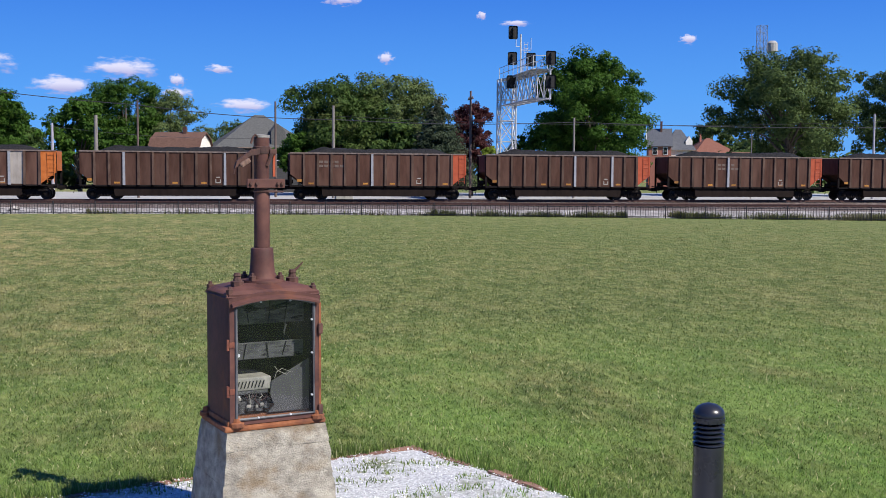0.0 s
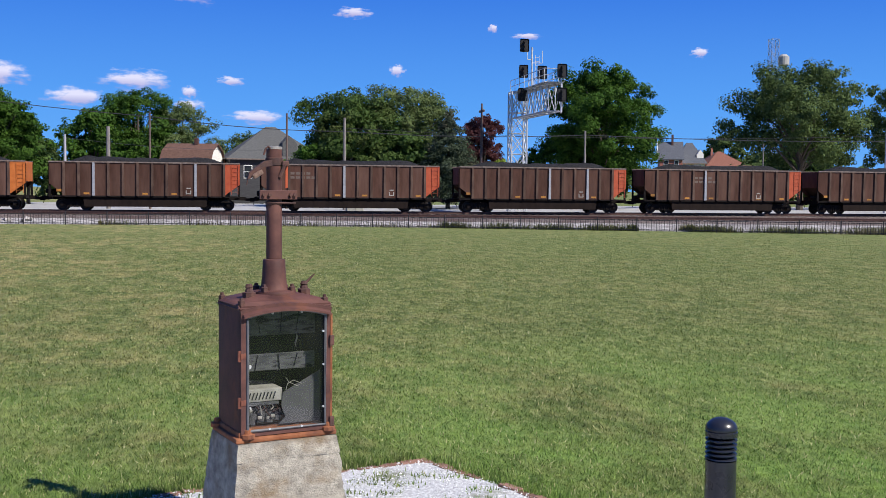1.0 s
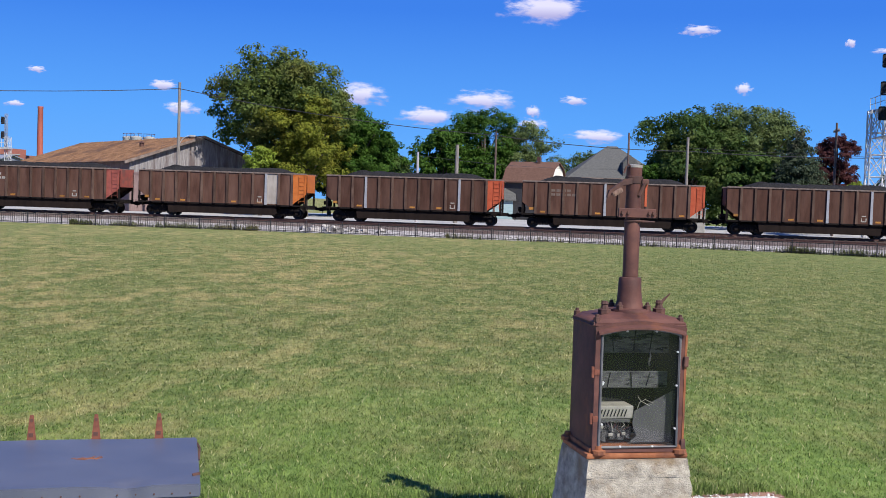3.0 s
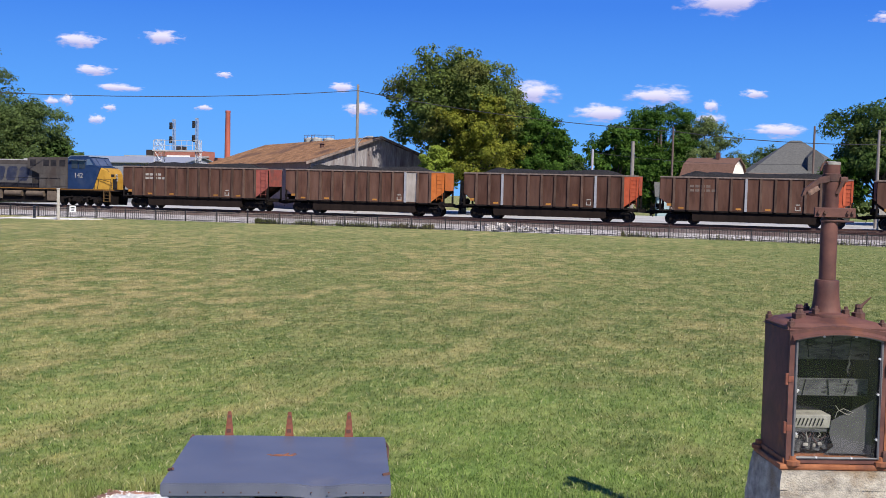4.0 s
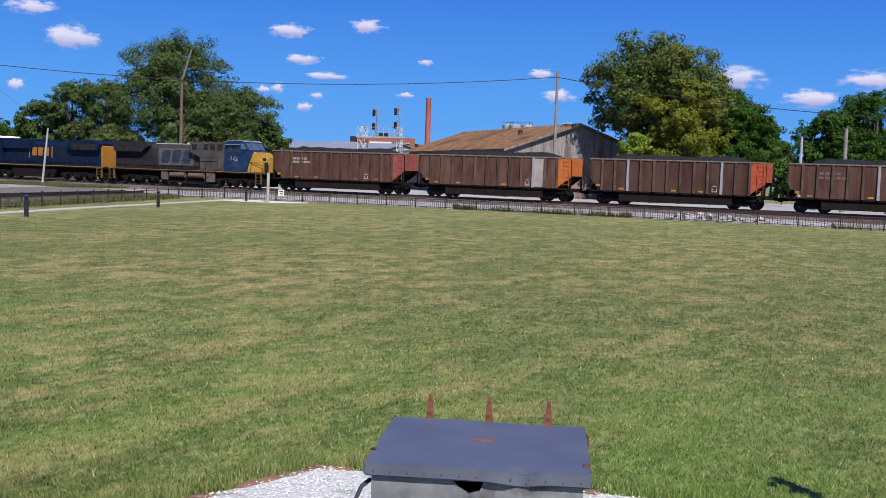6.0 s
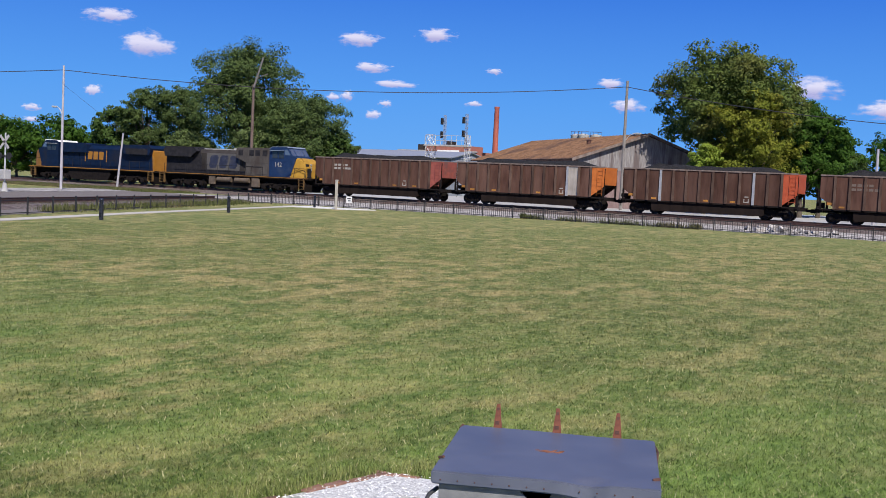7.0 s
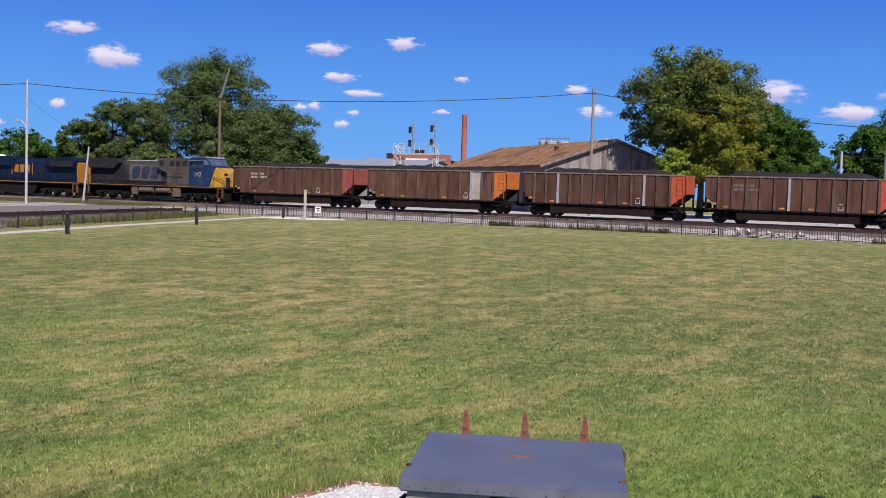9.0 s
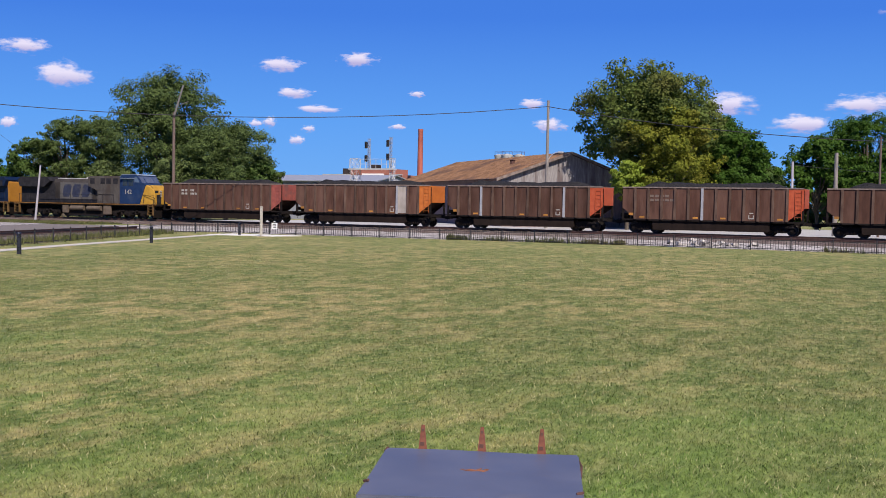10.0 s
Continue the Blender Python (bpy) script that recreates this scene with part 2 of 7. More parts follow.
PALE_GRAVEL = mat("pale_gravel", (0.070, 0.063, 0.060), (0.510, 0.480, 0.450), 2.6, 0.95, 0, 0.6, 8, c3=(0.205, 0.185, 0.168), s3=0.2, lo3=0.50, hi3=0.7, stretch=(1, 0.16, 1), place=True, depth=0.05, detail=2.5)
CONCRETE_PALE = mat("pale_concrete", (0.315, 0.310, 0.304), (0.403, 0.397, 0.386), 2.5, 0.9, 0, 0.2, 30, c3=(0.261, 0.256, 0.250), s3=0.3, place=True)
SLAB_WHITE = mat("white_concrete", (0.50, 0.485, 0.46), (0.62, 0.605, 0.58), 2.5, 0.9, 0, 0.2, 30, place=True)
ASPHALT = mat("worn_asphalt", (0.098, 0.084, 0.075), (0.185, 0.163, 0.145), 5, 0.92, 0, 0.3, 40, place=True)
PATH_CONCRETE = mat("path_concrete", (0.361, 0.339, 0.296), (0.462, 0.433, 0.383), 3, 0.9, 0, 0.15, 30, place=True)
OLD_CONCRETE = mat("weathered_concrete", (0.185, 0.168, 0.140), (0.420, 0.385, 0.315), 11, 0.93, 0, 0.9, 70, c3=(0.200, 0.145, 0.088), s3=3.4, lo3=0.50, hi3=0.68, stretch=(1.0, 1.0, 1.25), depth=0.012, detail=14)
RUST_CASE = mat("rusted_red_paint", (0.065, 0.026, 0.022), (0.127, 0.053, 0.041), 7, 0.72, 0.1, 0.35, 40, c3=(0.186, 0.065, 0.028), s3=3.0, lo3=0.60, hi3=0.78, depth=0.004)
RUST_BRIGHT = mat("bright_rust", (0.195, 0.064, 0.026), (0.315, 0.124, 0.056), 9, 0.85, 0.1, 0.3, 50, c3=(0.098, 0.038, 0.026), s3=3, depth=0.004)
RUST_STRAP = mat("brown_red_rust", (0.125, 0.042, 0.028), (0.235, 0.085, 0.052), 20, 0.85, 0.1, 0.3, 60, depth=0.004)
MARK_FAINT = mat("faint_worn_lettering", (0.095, 0.068, 0.056), (0.150, 0.112, 0.095), 8, 0.85, 0, 0)
FAR_STEEL_DARK = mat("dull_grey_steel", (0.075, 0.076, 0.082), (0.125, 0.126, 0.132), 9, 0.6, 0.2, 0.05)
# bluish grey: the haze of distance is put into the steel's colour
FAR_STEEL = mat("haze_tinted_grey_steel", (0.20, 0.22, 0.27), (0.27, 0.29, 0.34), 4, 0.7, 0.2, 0)
STUMP = mat("pale_broken_wood", (0.11, 0.065, 0.050), (0.235, 0.150, 0.115), 14, 0.9, 0, 0.3, stretch=(3, 3, 1))
RUST_DARK = mat("dark_rust", (0.055, 0.030, 0.027), (0.13, 0.062, 0.048), 12, 0.8, 0.2, 0.3, 50, depth=0.004)
# near-black: the shade inside the case is put into the colour
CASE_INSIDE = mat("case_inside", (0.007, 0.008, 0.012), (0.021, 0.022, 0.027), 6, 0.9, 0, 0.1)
PEELED = mat("peeled_grey_board", (0.035, 0.037, 0.040), (0.140, 0.140, 0.140), 9, 0.9, 0, 0.3, 40, c3=(0.018, 0.018, 0.020), s3=9, lo3=0.52, hi3=0.62, stretch=(0.7, 1, 2.6))
# flat grey for the reflection in the case glass
REFLECTION_GREY = mat("pane_reflection_grey", (0.060, 0.060, 0.062), (0.092, 0.092, 0.094), 4, 0.9, 0, 0.1, 20, c3=(0.075, 0.074, 0.070), s3=1.5)
CREAM = mat("aged_cream_insulator", (0.220, 0.210, 0.178), (0.367, 0.352, 0.304), 14, 0.7, 0, 0.2)
BOX_GREY = mat("grey_blue_sheet_metal", (0.082, 0.092, 0.132), (0.112, 0.122, 0.166), 3, 0.48, 0.15, 0.06, 60, c3=(0.150, 0.155, 0.190), s3=1.1, lo3=0.55, hi3=0.8, depth=0.002)
BOX_BODY = mat("box_body_paint", (0.10, 0.105, 0.12), (0.20, 0.205, 0.21), 6, 0.7, 0, 0.15, 30, c3=(0.05, 0.045, 0.045), s3=4)
BLACK_PAINT = mat("black_gloss_paint", (0.010, 0.011, 0.016), (0.020, 0.021, 0.028), 5, 0.28, 0.0, 0.02, 60, spec=0.5, rvar=0.08)
BLACK_IRON = mat("black_iron", (0.016, 0.016, 0.018), (0.035, 0.035, 0.038), 6, 0.6, 0.2, 0.05)
BRICK_EDGE = mat("edging_brick", (0.165, 0.082, 0.055), (0.262, 0.150, 0.108), 14, 0.9, 0, 0.4, 50, rnd=0.25)
CAR_BROWN = mat("dusty_brown_carbody", (0.044, 0.020, 0.014), (0.076, 0.036, 0.026), 1.6, 0.85, 0.0, 0.1, 14, c3=(0.112, 0.062, 0.047), s3=0.6, lo3=0.42, hi3=0.75, stretch=(1.6, 1.0, 0.35), rnd=0.16, spec=0.2)
CAR_RIB = mat("carbody_rib", (0.052, 0.030, 0.023), (0.105, 0.068, 0.052), 3, 0.85, 0, 0.1, 20, stretch=(1, 1, 0.3), rnd=0.25, spec=0.2)
CAR_RIM = mat("dusty_top_rail", (0.110, 0.080, 0.068), (0.200, 0.160, 0.140), 3, 0.85, 0, 0.1, 20)
CAR_GREY = mat("galvanised_rib", (0.231, 0.238, 0.265), (0.326, 0.333, 0.360), 3, 0.7, 0.2, 0.1, 20)
CAR_PATCH = mat("unpainted_panel", (0.24, 0.215, 0.19), (0.34, 0.31, 0.28), 3, 0.8, 0, 0.1, stretch=(1, 1, 0.3))
CAR_ORANGE = mat("orange_end_paint", (0.366, 0.092, 0.013), (0.472, 0.139, 0.027), 2, 0.6, 0, 0.06, c3=(0.236, 0.071, 0.021), s3=1.0, lo3=0.6, hi3=0.8)
CAR_RED = mat("red_orange_end_paint", (0.304, 0.047, 0.015), (0.387, 0.077, 0.028), 2, 0.6, 0, 0.06, c3=(0.193, 0.044, 0.019), s3=1.0, lo3=0.6, hi3=0.8)
CAR_MAROON = mat("faded_maroon_paint", (0.19, 0.045, 0.036), (0.28, 0.075, 0.055), 2, 0.7, 0, 0.06, c3=(0.13, 0.06, 0.05), s3=0.9)
# underframe and wheel steel are darkened: shade below the train put into the colour
UNDER = mat("grimy_shaded_underframe", (0.006, 0.005, 0.005), (0.017, 0.013, 0.012), 4, 0.9, 0.1, 0.2, spec=0.15)
BELLY = mat("grimy_belly", (0.009, 0.006, 0.005), (0.018, 0.012, 0.010), 2, 0.9, 0, 0.1, stretch=(1, 1, 0.4), spec=0.15)
STEEL = mat("worn_wheel_steel", (0.022, 0.018, 0.016), (0.054, 0.047, 0.043), 6, 0.5, 0.7, 0.05)
COAL = mat("coal", (0.008, 0.008, 0.009), (0.030, 0.029, 0.031), 9, 0.9, 0, 0.9, 14, depth=0.08, spec=0.15)
MARK_WHITE = mat("dirty_white_marking", (0.210, 0.195, 0.180), (0.340, 0.325, 0.300), 8, 0.8, 0, 0)
MARK_YELLOW = mat("yellow_reflector", (0.252, 0.102, 0.018), (0.360, 0.168, 0.030), 8, 0.7, 0, 0, rnd=0.3)
RAIL = mat("rail_rust", (0.068, 0.036, 0.029), (0.120, 0.068, 0.054), 5, 0.6, 0.4, 0.1)
TIE = mat("creosote_tie", (0.045, 0.035, 0.030), (0.11, 0.085, 0.07), 6, 0.95, 0, 0.3, rnd=0.3)
LOCO_NAVY = mat("navy_loco_paint", (0.003, 0.009, 0.028), (0.005, 0.014, 0.041), 2, 0.45, 0, 0.03, c3=(0.011, 0.014, 0.027), s3=0.6, spec=0.15)
LOCO_BLUE = mat("faded_blue_cab_paint", (0.008, 0.022, 0.066), (0.014, 0.034, 0.090), 2, 0.5, 0, 0.03, c3=(0.024, 0.041, 0.086), s3=0.8, spec=0.15)
LOCO_GREY = mat("grimy_grey_loco_paint", (0.028, 0.025, 0.023), (0.050, 0.044, 0.041), 1.3, 0.75, 0, 0.08, c3=(0.020, 0.017, 0.017), s3=0.5, stretch=(1, 1, 0.5), spec=0.15)
LOCO_DARK = mat("soot_black_hood", (0.010, 0.010, 0.013), (0.026, 0.025, 0.029), 2, 0.8, 0, 0.06, spec=0.15)
LOCO_YELLOW = mat("yellow_nose_paint", (0.300, 0.158, 0.014), (0.390, 0.218, 0.026), 3, 0.6, 0, 0.05, c3=(0.170, 0.085, 0.020), s3=1.0, lo3=0.6, hi3=0.8)
LOCO_GOLD = mat("gold_orange_paint", (0.261, 0.110, 0.013), (0.311, 0.142, 0.021), 2, 0.5, 0, 0.03)
GRIMY_GOLD = mat("grimy_gold_stripe", (0.110, 0.050, 0.010), (0.230, 0.105, 0.018), 1.5, 0.8, 0, 0.05)
GRIMY_STEP = mat("grimy_gold_step", (0.060, 0.035, 0.016), (0.150, 0.085, 0.024), 5, 0.8, 0, 0.1)
# pale blue base colour paints the sky's reflection into the glass
SCREEN = mat("windscreen_sky_reflection", (0.16, 0.19, 0.23), (0.24, 0.28, 0.33), 2, 0.12, 0.7, 0, spec=0.6, rvar=0.04)
LOCO_PANEL = mat("dusty_grey_hood_panel", (0.046, 0.041, 0.039), (0.080, 0.073, 0.069), 1.3, 0.8, 0, 0.06, c3=(0.050, 0.040, 0.036), s3=0.7, stretch=(1, 1, 0.5), spec=0.15)
LOCO_ROOF = mat("pale_grey_roof", (0.270, 0.270, 0.277), (0.390, 0.383, 0.375), 2, 0.8, 0, 0.05)
LOCO_ROOF_BLUE = mat("faded_blue_grey_roof", (0.13, 0.17, 0.22), (0.20, 0.24, 0.29), 2, 0.7, 0, 0.05)
LOCO_ROOF_GRIME = mat("grimy_pale_grey", (0.056, 0.053, 0.053), (0.092, 0.088, 0.087), 1.2, 0.8, 0, 0.05, stretch=(1, 1, 0.5))
EMBLEM_BLUE = mat("worn_blue_emblem", (0.011, 0.015, 0.036), (0.024, 0.031, 0.060), 2, 0.7, 0, 0.03, c3=(0.05, 0.05, 0.06), s3=1.2)
TAN_TANK = mat("tan_air_tank", (0.085, 0.064, 0.046), (0.131, 0.100, 0.075), 3, 0.7, 0.1, 0.05)
GALV = mat("galvanised_steel", (0.425, 0.433, 0.451), (0.595, 0.603, 0.612), 4, 0.5, 0.35, 0.05)
LAMP_BLACK = mat("matt_black_signal", (0.010, 0.010, 0.012), (0.022, 0.022, 0.025), 4, 0.8, 0, 0.05)
POLE_GREY = mat("weathered_pole_wood", (0.140, 0.126, 0.115), (0.252, 0.231, 0.217), 3, 0.9, 0, 0.3, stretch=(6, 6, 0.4))
POLE_BROWN = mat("brown_pole_wood", (0.075, 0.052, 0.045), (0.15, 0.11, 0.095), 3, 0.9, 0, 0.3, stretch=(6, 6, 0.4))
POLE_PALE = mat("pale_metal_pole", (0.30, 0.29, 0.33), (0.44, 0.42, 0.45), 3, 0.7, 0.2, 0.1, stretch=(4, 4, 0.5))
WHITE_PAINT = mat("white_paint", (0.72, 0.71, 0.69), (0.82, 0.81, 0.79), 4, 0.7, 0, 0.05)
WIRE = mat("cable_black", (0.02, 0.02, 0.025), (0.04, 0.04, 0.045), 3, 0.7, 0, 0)
RUST_ROOF = mat("rusted_sheet_roof", (0.104, 0.052, 0.027), (0.208, 0.116, 0.067), 1.2, 0.85, 0.1, 0.15, 8, c3=(0.073, 0.040, 0.031), s3=0.25, stretch=(1, 1, 1))
BARN_BOARD = mat("grey_weathered_board", (0.144, 0.133, 0.137), (0.259, 0.245, 0.248), 2.2, 0.9, 0, 0.3, 20, c3=(0.108, 0.086, 0.086), s3=0.3, stretch=(4, 4, 0.5))
BARN_RED = mat("faded_mauve_board", (0.144, 0.097, 0.097), (0.216, 0.155, 0.151), 2.2, 0.9, 0, 0.2, 20, stretch=(4, 4, 0.5))
SHINGLE_BROWN = mat("rusty_brown_shingle", (0.089, 0.045, 0.031), (0.142, 0.079, 0.058), 5, 0.9, 0, 0.4, 12)
SHINGLE_GREY = mat("grey_shingle", (0.059, 0.061, 0.061), (0.100, 0.102, 0.100), 5, 0.9, 0, 0.4, 12)
SHINGLE_SLATE = mat("slate_shingle", (0.050, 0.055, 0.068), (0.105, 0.112, 0.130), 4, 0.8, 0, 0.4, 12)
TILE_RED = mat("red_roof_tile", (0.139, 0.052, 0.034), (0.208, 0.090, 0.062), 4, 0.9, 0, 0.4, 10)
BRICK = mat("red_brick", (0.24, 0.085, 0.062), (0.36, 0.15, 0.11), 6, 0.9, 0, 0.4, 20)
SIDING = mat("white_siding", (0.66, 0.63, 0.58), (0.78, 0.75, 0.70), 3, 0.8, 0, 0.1, stretch=(0.5, 0.5, 8))
SIDING_DARK = mat("dark_siding", (0.024, 0.024, 0.028), (0.048, 0.048, 0.052), 3, 0.8, 0, 0.1, stretch=(0.5, 0.5, 8))
STACK_RED = mat("rusty_red_stack", (0.30, 0.075, 0.055), (0.42, 0.125, 0.09), 1.5, 0.8, 0.1, 0.05, stretch=(1, 1, 0.2))
BARK = mat("bark", (0.045, 0.036, 0.028), (0.11, 0.09, 0.07), 6, 0.95, 0, 0.6, 20, stretch=(2, 2, 0.5))


def leaf(name, a, b, c=None):
    return mat(name, a, b, 0.9, 0.6, 0, 0, c3=c, s3=0.22, lo3=0.5, hi3=0.68, island=0.22, through=0.38, spec=0.08)


LEAF_MAPLE = leaf("maple_leaf", (0.032, 0.080, 0.012), (0.072, 0.142, 0.022))
LEAF_OAK = leaf("oak_leaf", (0.046, 0.088, 0.024), (0.092, 0.148, 0.038), (0.080, 0.100, 0.028))
LEAF_OLIVE = leaf("dark_olive_leaf", (0.062, 0.098, 0.032), (0.118, 0.166, 0.054))
LEAF_GOLD = leaf("yellowing_leaf", (0.118, 0.150, 0.020), (0.215, 0.225, 0.032), (0.165, 0.148, 0.030))
LEAF_TURNING = leaf("turning_leaf", (0.078, 0.120, 0.030), (0.142, 0.188, 0.048), (0.128, 0.132, 0.036))
LEAF_PALE = leaf("pale_green_leaf", (0.085, 0.125, 0.042), (0.155, 0.200, 0.075))
LEAF_BRIGHT = leaf("bright_green_leaf", (0.143, 0.215, 0.031), (0.260, 0.332, 0.052))
LEAF_PURPLE = leaf("purple_leaf", (0.065, 0.026, 0.029), (0.124, 0.049, 0.047))
LEAF_SPRUCE = leaf("spruce_needle", (0.040, 0.064, 0.038), (0.088, 0.112, 0.070), (0.115, 0.085, 0.060))
WEED = leaf("tall_weed", (0.078, 0.094, 0.032), (0.150, 0.160, 0.060), (0.180, 0.150, 0.080))


# ---- mesh tools ----
class Geo:
    """Collects faces for one mesh."""

    def __init__(self):
        self.v, self.f = [], []

    def add(self, verts, faces, m=None):
        k = len(self.v)
        self.v += [tuple(m @ Vector(p)) for p in verts] if m else [tuple(p) for p in verts]
        self.f += [tuple(i + k for i in f) for f in faces]
        return self

    def box(self, x0, x1, y0, y1, z0, z1, m=None):
        v = [(x, y, z) for z in (z0, z1) for x, y in ((x0, y0), (x1, y0), (x1, y1), (x0, y1))]
        return self.add(v, [(3, 2, 1, 0), (4, 5, 6, 7), (0, 1, 5, 4), (1, 2, 6, 5), (2, 3, 7, 6), (3, 0, 4, 7)], m)

    def block(self, x0, x1, y0, y1, z0, z1, r=0.01, m=None):
        """A box with softened edges."""
        bm = bmesh.new()
        g = Geo().box(x0, x1, y0, y1, z0, z1)
        vs = [bm.verts.new(p) for p in g.v]
        for f in g.f:
            bm.faces.new([vs[i] for i in f])
        bmesh.ops.bevel(bm, geom=bm.edges[:], offset=r, segments=2, affect="EDGES", profile=0.6)
        bm.verts.index_update()
        self.add([p.co.copy() for p in bm.verts], [[q.index for q in f.verts] for f in bm.faces], m)
        bm.free()
        return self

    def prism(self, poly, y0, y1, m=None):
        """A polygon in x and z, drawn out along y."""
        n = len(poly)
        v = [(x, y0, z) for x, z in poly] + [(x, y1, z) for x, z in poly]
        f = [tuple(range(n)), tuple(range(2 * n - 1, n - 1, -1))] + [(i, i + n, (i + 1) % n + n, (i + 1) % n) for i in range(n)]
        return self.add(v, f, m)

    def slab(self, poly, z0, z1):
        """A polygon in x and y, drawn up in z."""
        n = len(poly)
        v = [(x, y, z0) for x, y in poly] + [(x, y, z1) for x, y in poly]
        f = [tuple(range(n - 1, -1, -1)), tuple(range(n, 2 * n))] + [(i, (i + 1) % n, (i + 1) % n + n, i + n) for i in range(n)]
        return self.add(v, f)

    def rod(self, a, b, r0, r1=None, n=8):
        a, b = Vector(a), Vector(b)
        q = (b - a).to_track_quat("Z", "Y").to_matrix()
        v = []
        for p, r in ((a, r0), (b, r0 if r1 is None else r1)):
            v += [p + q @ Vector((r * math.cos(6.28319 * i / n), r * math.sin(6.28319 * i / n), 0)) for i in range(n)]
        f = [(i, (i + 1) % n, (i + 1) % n + n, i + n) for i in range(n)] + [tuple(range(n - 1, -1, -1)), tuple(range(n, 2 * n))]
        return self.add(v, f)

    def lathe(self, rows, n=24, m=None):
        """Rows of radius and height, turned about z."""
        v = [(r * math.cos(6.28319 * i / n), r * math.sin(6.28319 * i / n), z) for r, z in rows for i in range(n)]
        f = [(k * n + i, k * n + (i + 1) % n, (k + 1) * n + (i + 1) % n, (k + 1) * n + i) for k in range(len(rows) - 1) for i in range(n)]
        f += [tuple(range(n - 1, -1, -1)), tuple(range((len(rows) - 1) * n, len(rows) * n))]
        return self.add(v, f, m)

    def tube(self, pts, r, n=6):
        """A bent round bar through the points."""
        pts = [Vector(p) for p in pts]
        k = len(self.v)
        for i, p in enumerate(pts):
            d = pts[min(i + 1, len(pts) - 1)] - pts[max(i - 1, 0)]
            q = d.to_track_quat("Z", "Y").to_matrix()
            self.v += [tuple(p + q @ Vector((r * math.cos(6.28319 * j / n), r * math.sin(6.28319 * j / n), 0))) for j in range(n)]
        self.f += [(k + i * n + j, k + i * n + (j + 1) % n, k + (i + 1) * n + (j + 1) % n, k + (i + 1) * n + j) for i in range(len(pts) - 1) for j in range(n)]
        return self

    def mesh(self, name, smooth=False):
        me = bpy.data.meshes.new(name)
        me.from_pydata(self.v, [], self.f)
        if smooth:
            me.shade_smooth()
            me.set_sharp_from_angle(angle=radians(35))
        me.update()
        return me


def part(name, geo, material, parent, label="", m=None, smooth=False):
    """One mesh object under a thing or a part. geo: a Geo, or a mesh to share."""
    me = geo.mesh(name, smooth) if isinstance(geo, Geo) else geo
    if not me.materials:
        me.materials.append(material)
    ob = new(name, me)
    ob.parent = parent
    if me.materials[0] != material:
        ob.material_slots[0].link = "OBJECT"
        ob.material_slots[0].material = material
    if m is not None:
        ob.matrix_basis = m
    return tagged(ob, label)


def thing(name, m, label, category, group=""):
    ob = new(name)
    ob.empty_display_size = 0.2
    ob.matrix_basis = m
    return tagged(ob, label, category, group)


def solid(name, geo, material, label="", category="", kind="", group="", smooth=False, m=None):
    """A top-level thing of one mesh."""
    me = geo.mesh(name, smooth) if isinstance(geo, Geo) else geo
    if not me.materials:
        me.materials.append(material)
    ob = new(name, me)
    if m is not None:
        ob.matrix_basis = m
    return tagged(ob, label, category, group, kind)


# ---- the setting ----
RAIL_Z = 0.52
TRACK_Y = 89.87
PAD = [(-4.72, 7.42), (-0.9, 8.36), (1.85, 9.34), (4.15, 5.0), (3.4, 2.6), (-5.9, 2.6)]


def along(p, q, d, side=0.0):
    """The point d metres from p towards q, shifted to the left of that way by side."""
    u = (Vector(q) - Vector(p)).normalized()
    w = Vector(p) + u * d + Vector((-u.y, u.x)) * side
    return w.x, w.y


def strip(name, p, q, half, z0, z1, material, label, slope=0.0):
    """A straight bank or pavement from p to q."""
    L = (Vector(q) - Vector(p)).length
    a, b, c, d = along(p, q, 0, -half), along(p, q, L, -half), along(p, q, L, half), along(p, q, 0, half)
    g = Geo()
    e, f, h, i = along(p, q, 0, -half - slope), along(p, q, L, -half - slope), along(p, q, L, half + slope), along(p, q, 0, half + slope)
    v = [(*w, z0) for w in (e, f, h, i)] + [(*w, z1) for w in (a, b, c, d)]
    g.add(v, [(3, 2, 1, 0), (4, 5, 6, 7), (0, 1, 5, 4), (1, 2, 6, 5), (2, 3, 7, 6), (3, 0, 4, 7)])
    return solid(name, g, material, label, "ground", "structure")


ground = solid("ground", Geo().add([(-2500, -2500, 0), (2500, -2500, 0), (2500, 2500, 0), (-2500, 2500, 0)], [(0, 1, 2, 3)]), LAWN,
               "mown green lawn with dry straw patches", "lawn", "structure")
solid("pavement", Geo().slab([(-75, 95.6), (140, 95.6), (140, 136), (-75, 136)], -0.2, 0.42), CONCRETE_PALE,
      "pale concrete street behind the railway", "street", "structure")
solid("gravel_yard", Geo().slab([(-60, 70.6), (-20, 71.6), (0, 70.2), (13, 66.6), (37, 57.6), (60, 49), (75, 60), (75, 86), (-70, 86.0), (-76, 80)], -0.2, 0.03), PALE_GRAVEL,
      "grey gravel strip between fence and railway", "gravel", "structure")
strip("ballast_main", (-220, TRACK_Y), (220, TRACK_Y), 2.3, -0.1, RAIL_Z - 0.22, BALLAST, "ballast bank under the main track", 1.3)
strip("ballast_branch", (-34, 90.2), (95, 66.5), 2.2, -0.1, 0.246, BALLAST, "ballast bank of the branch track", 1.2)
solid("verge_gravel", Geo().slab([(-54.9, 65.9), (-41.7, 34.0), (-37, 23), (-58, 23), (-80, 58), (-80, 79), (-76, 80), (-60, 70.4)], -0.2, 0.02), ASPHALT, "grey gravel and ballast beside the crossing", "gravel", "structure")
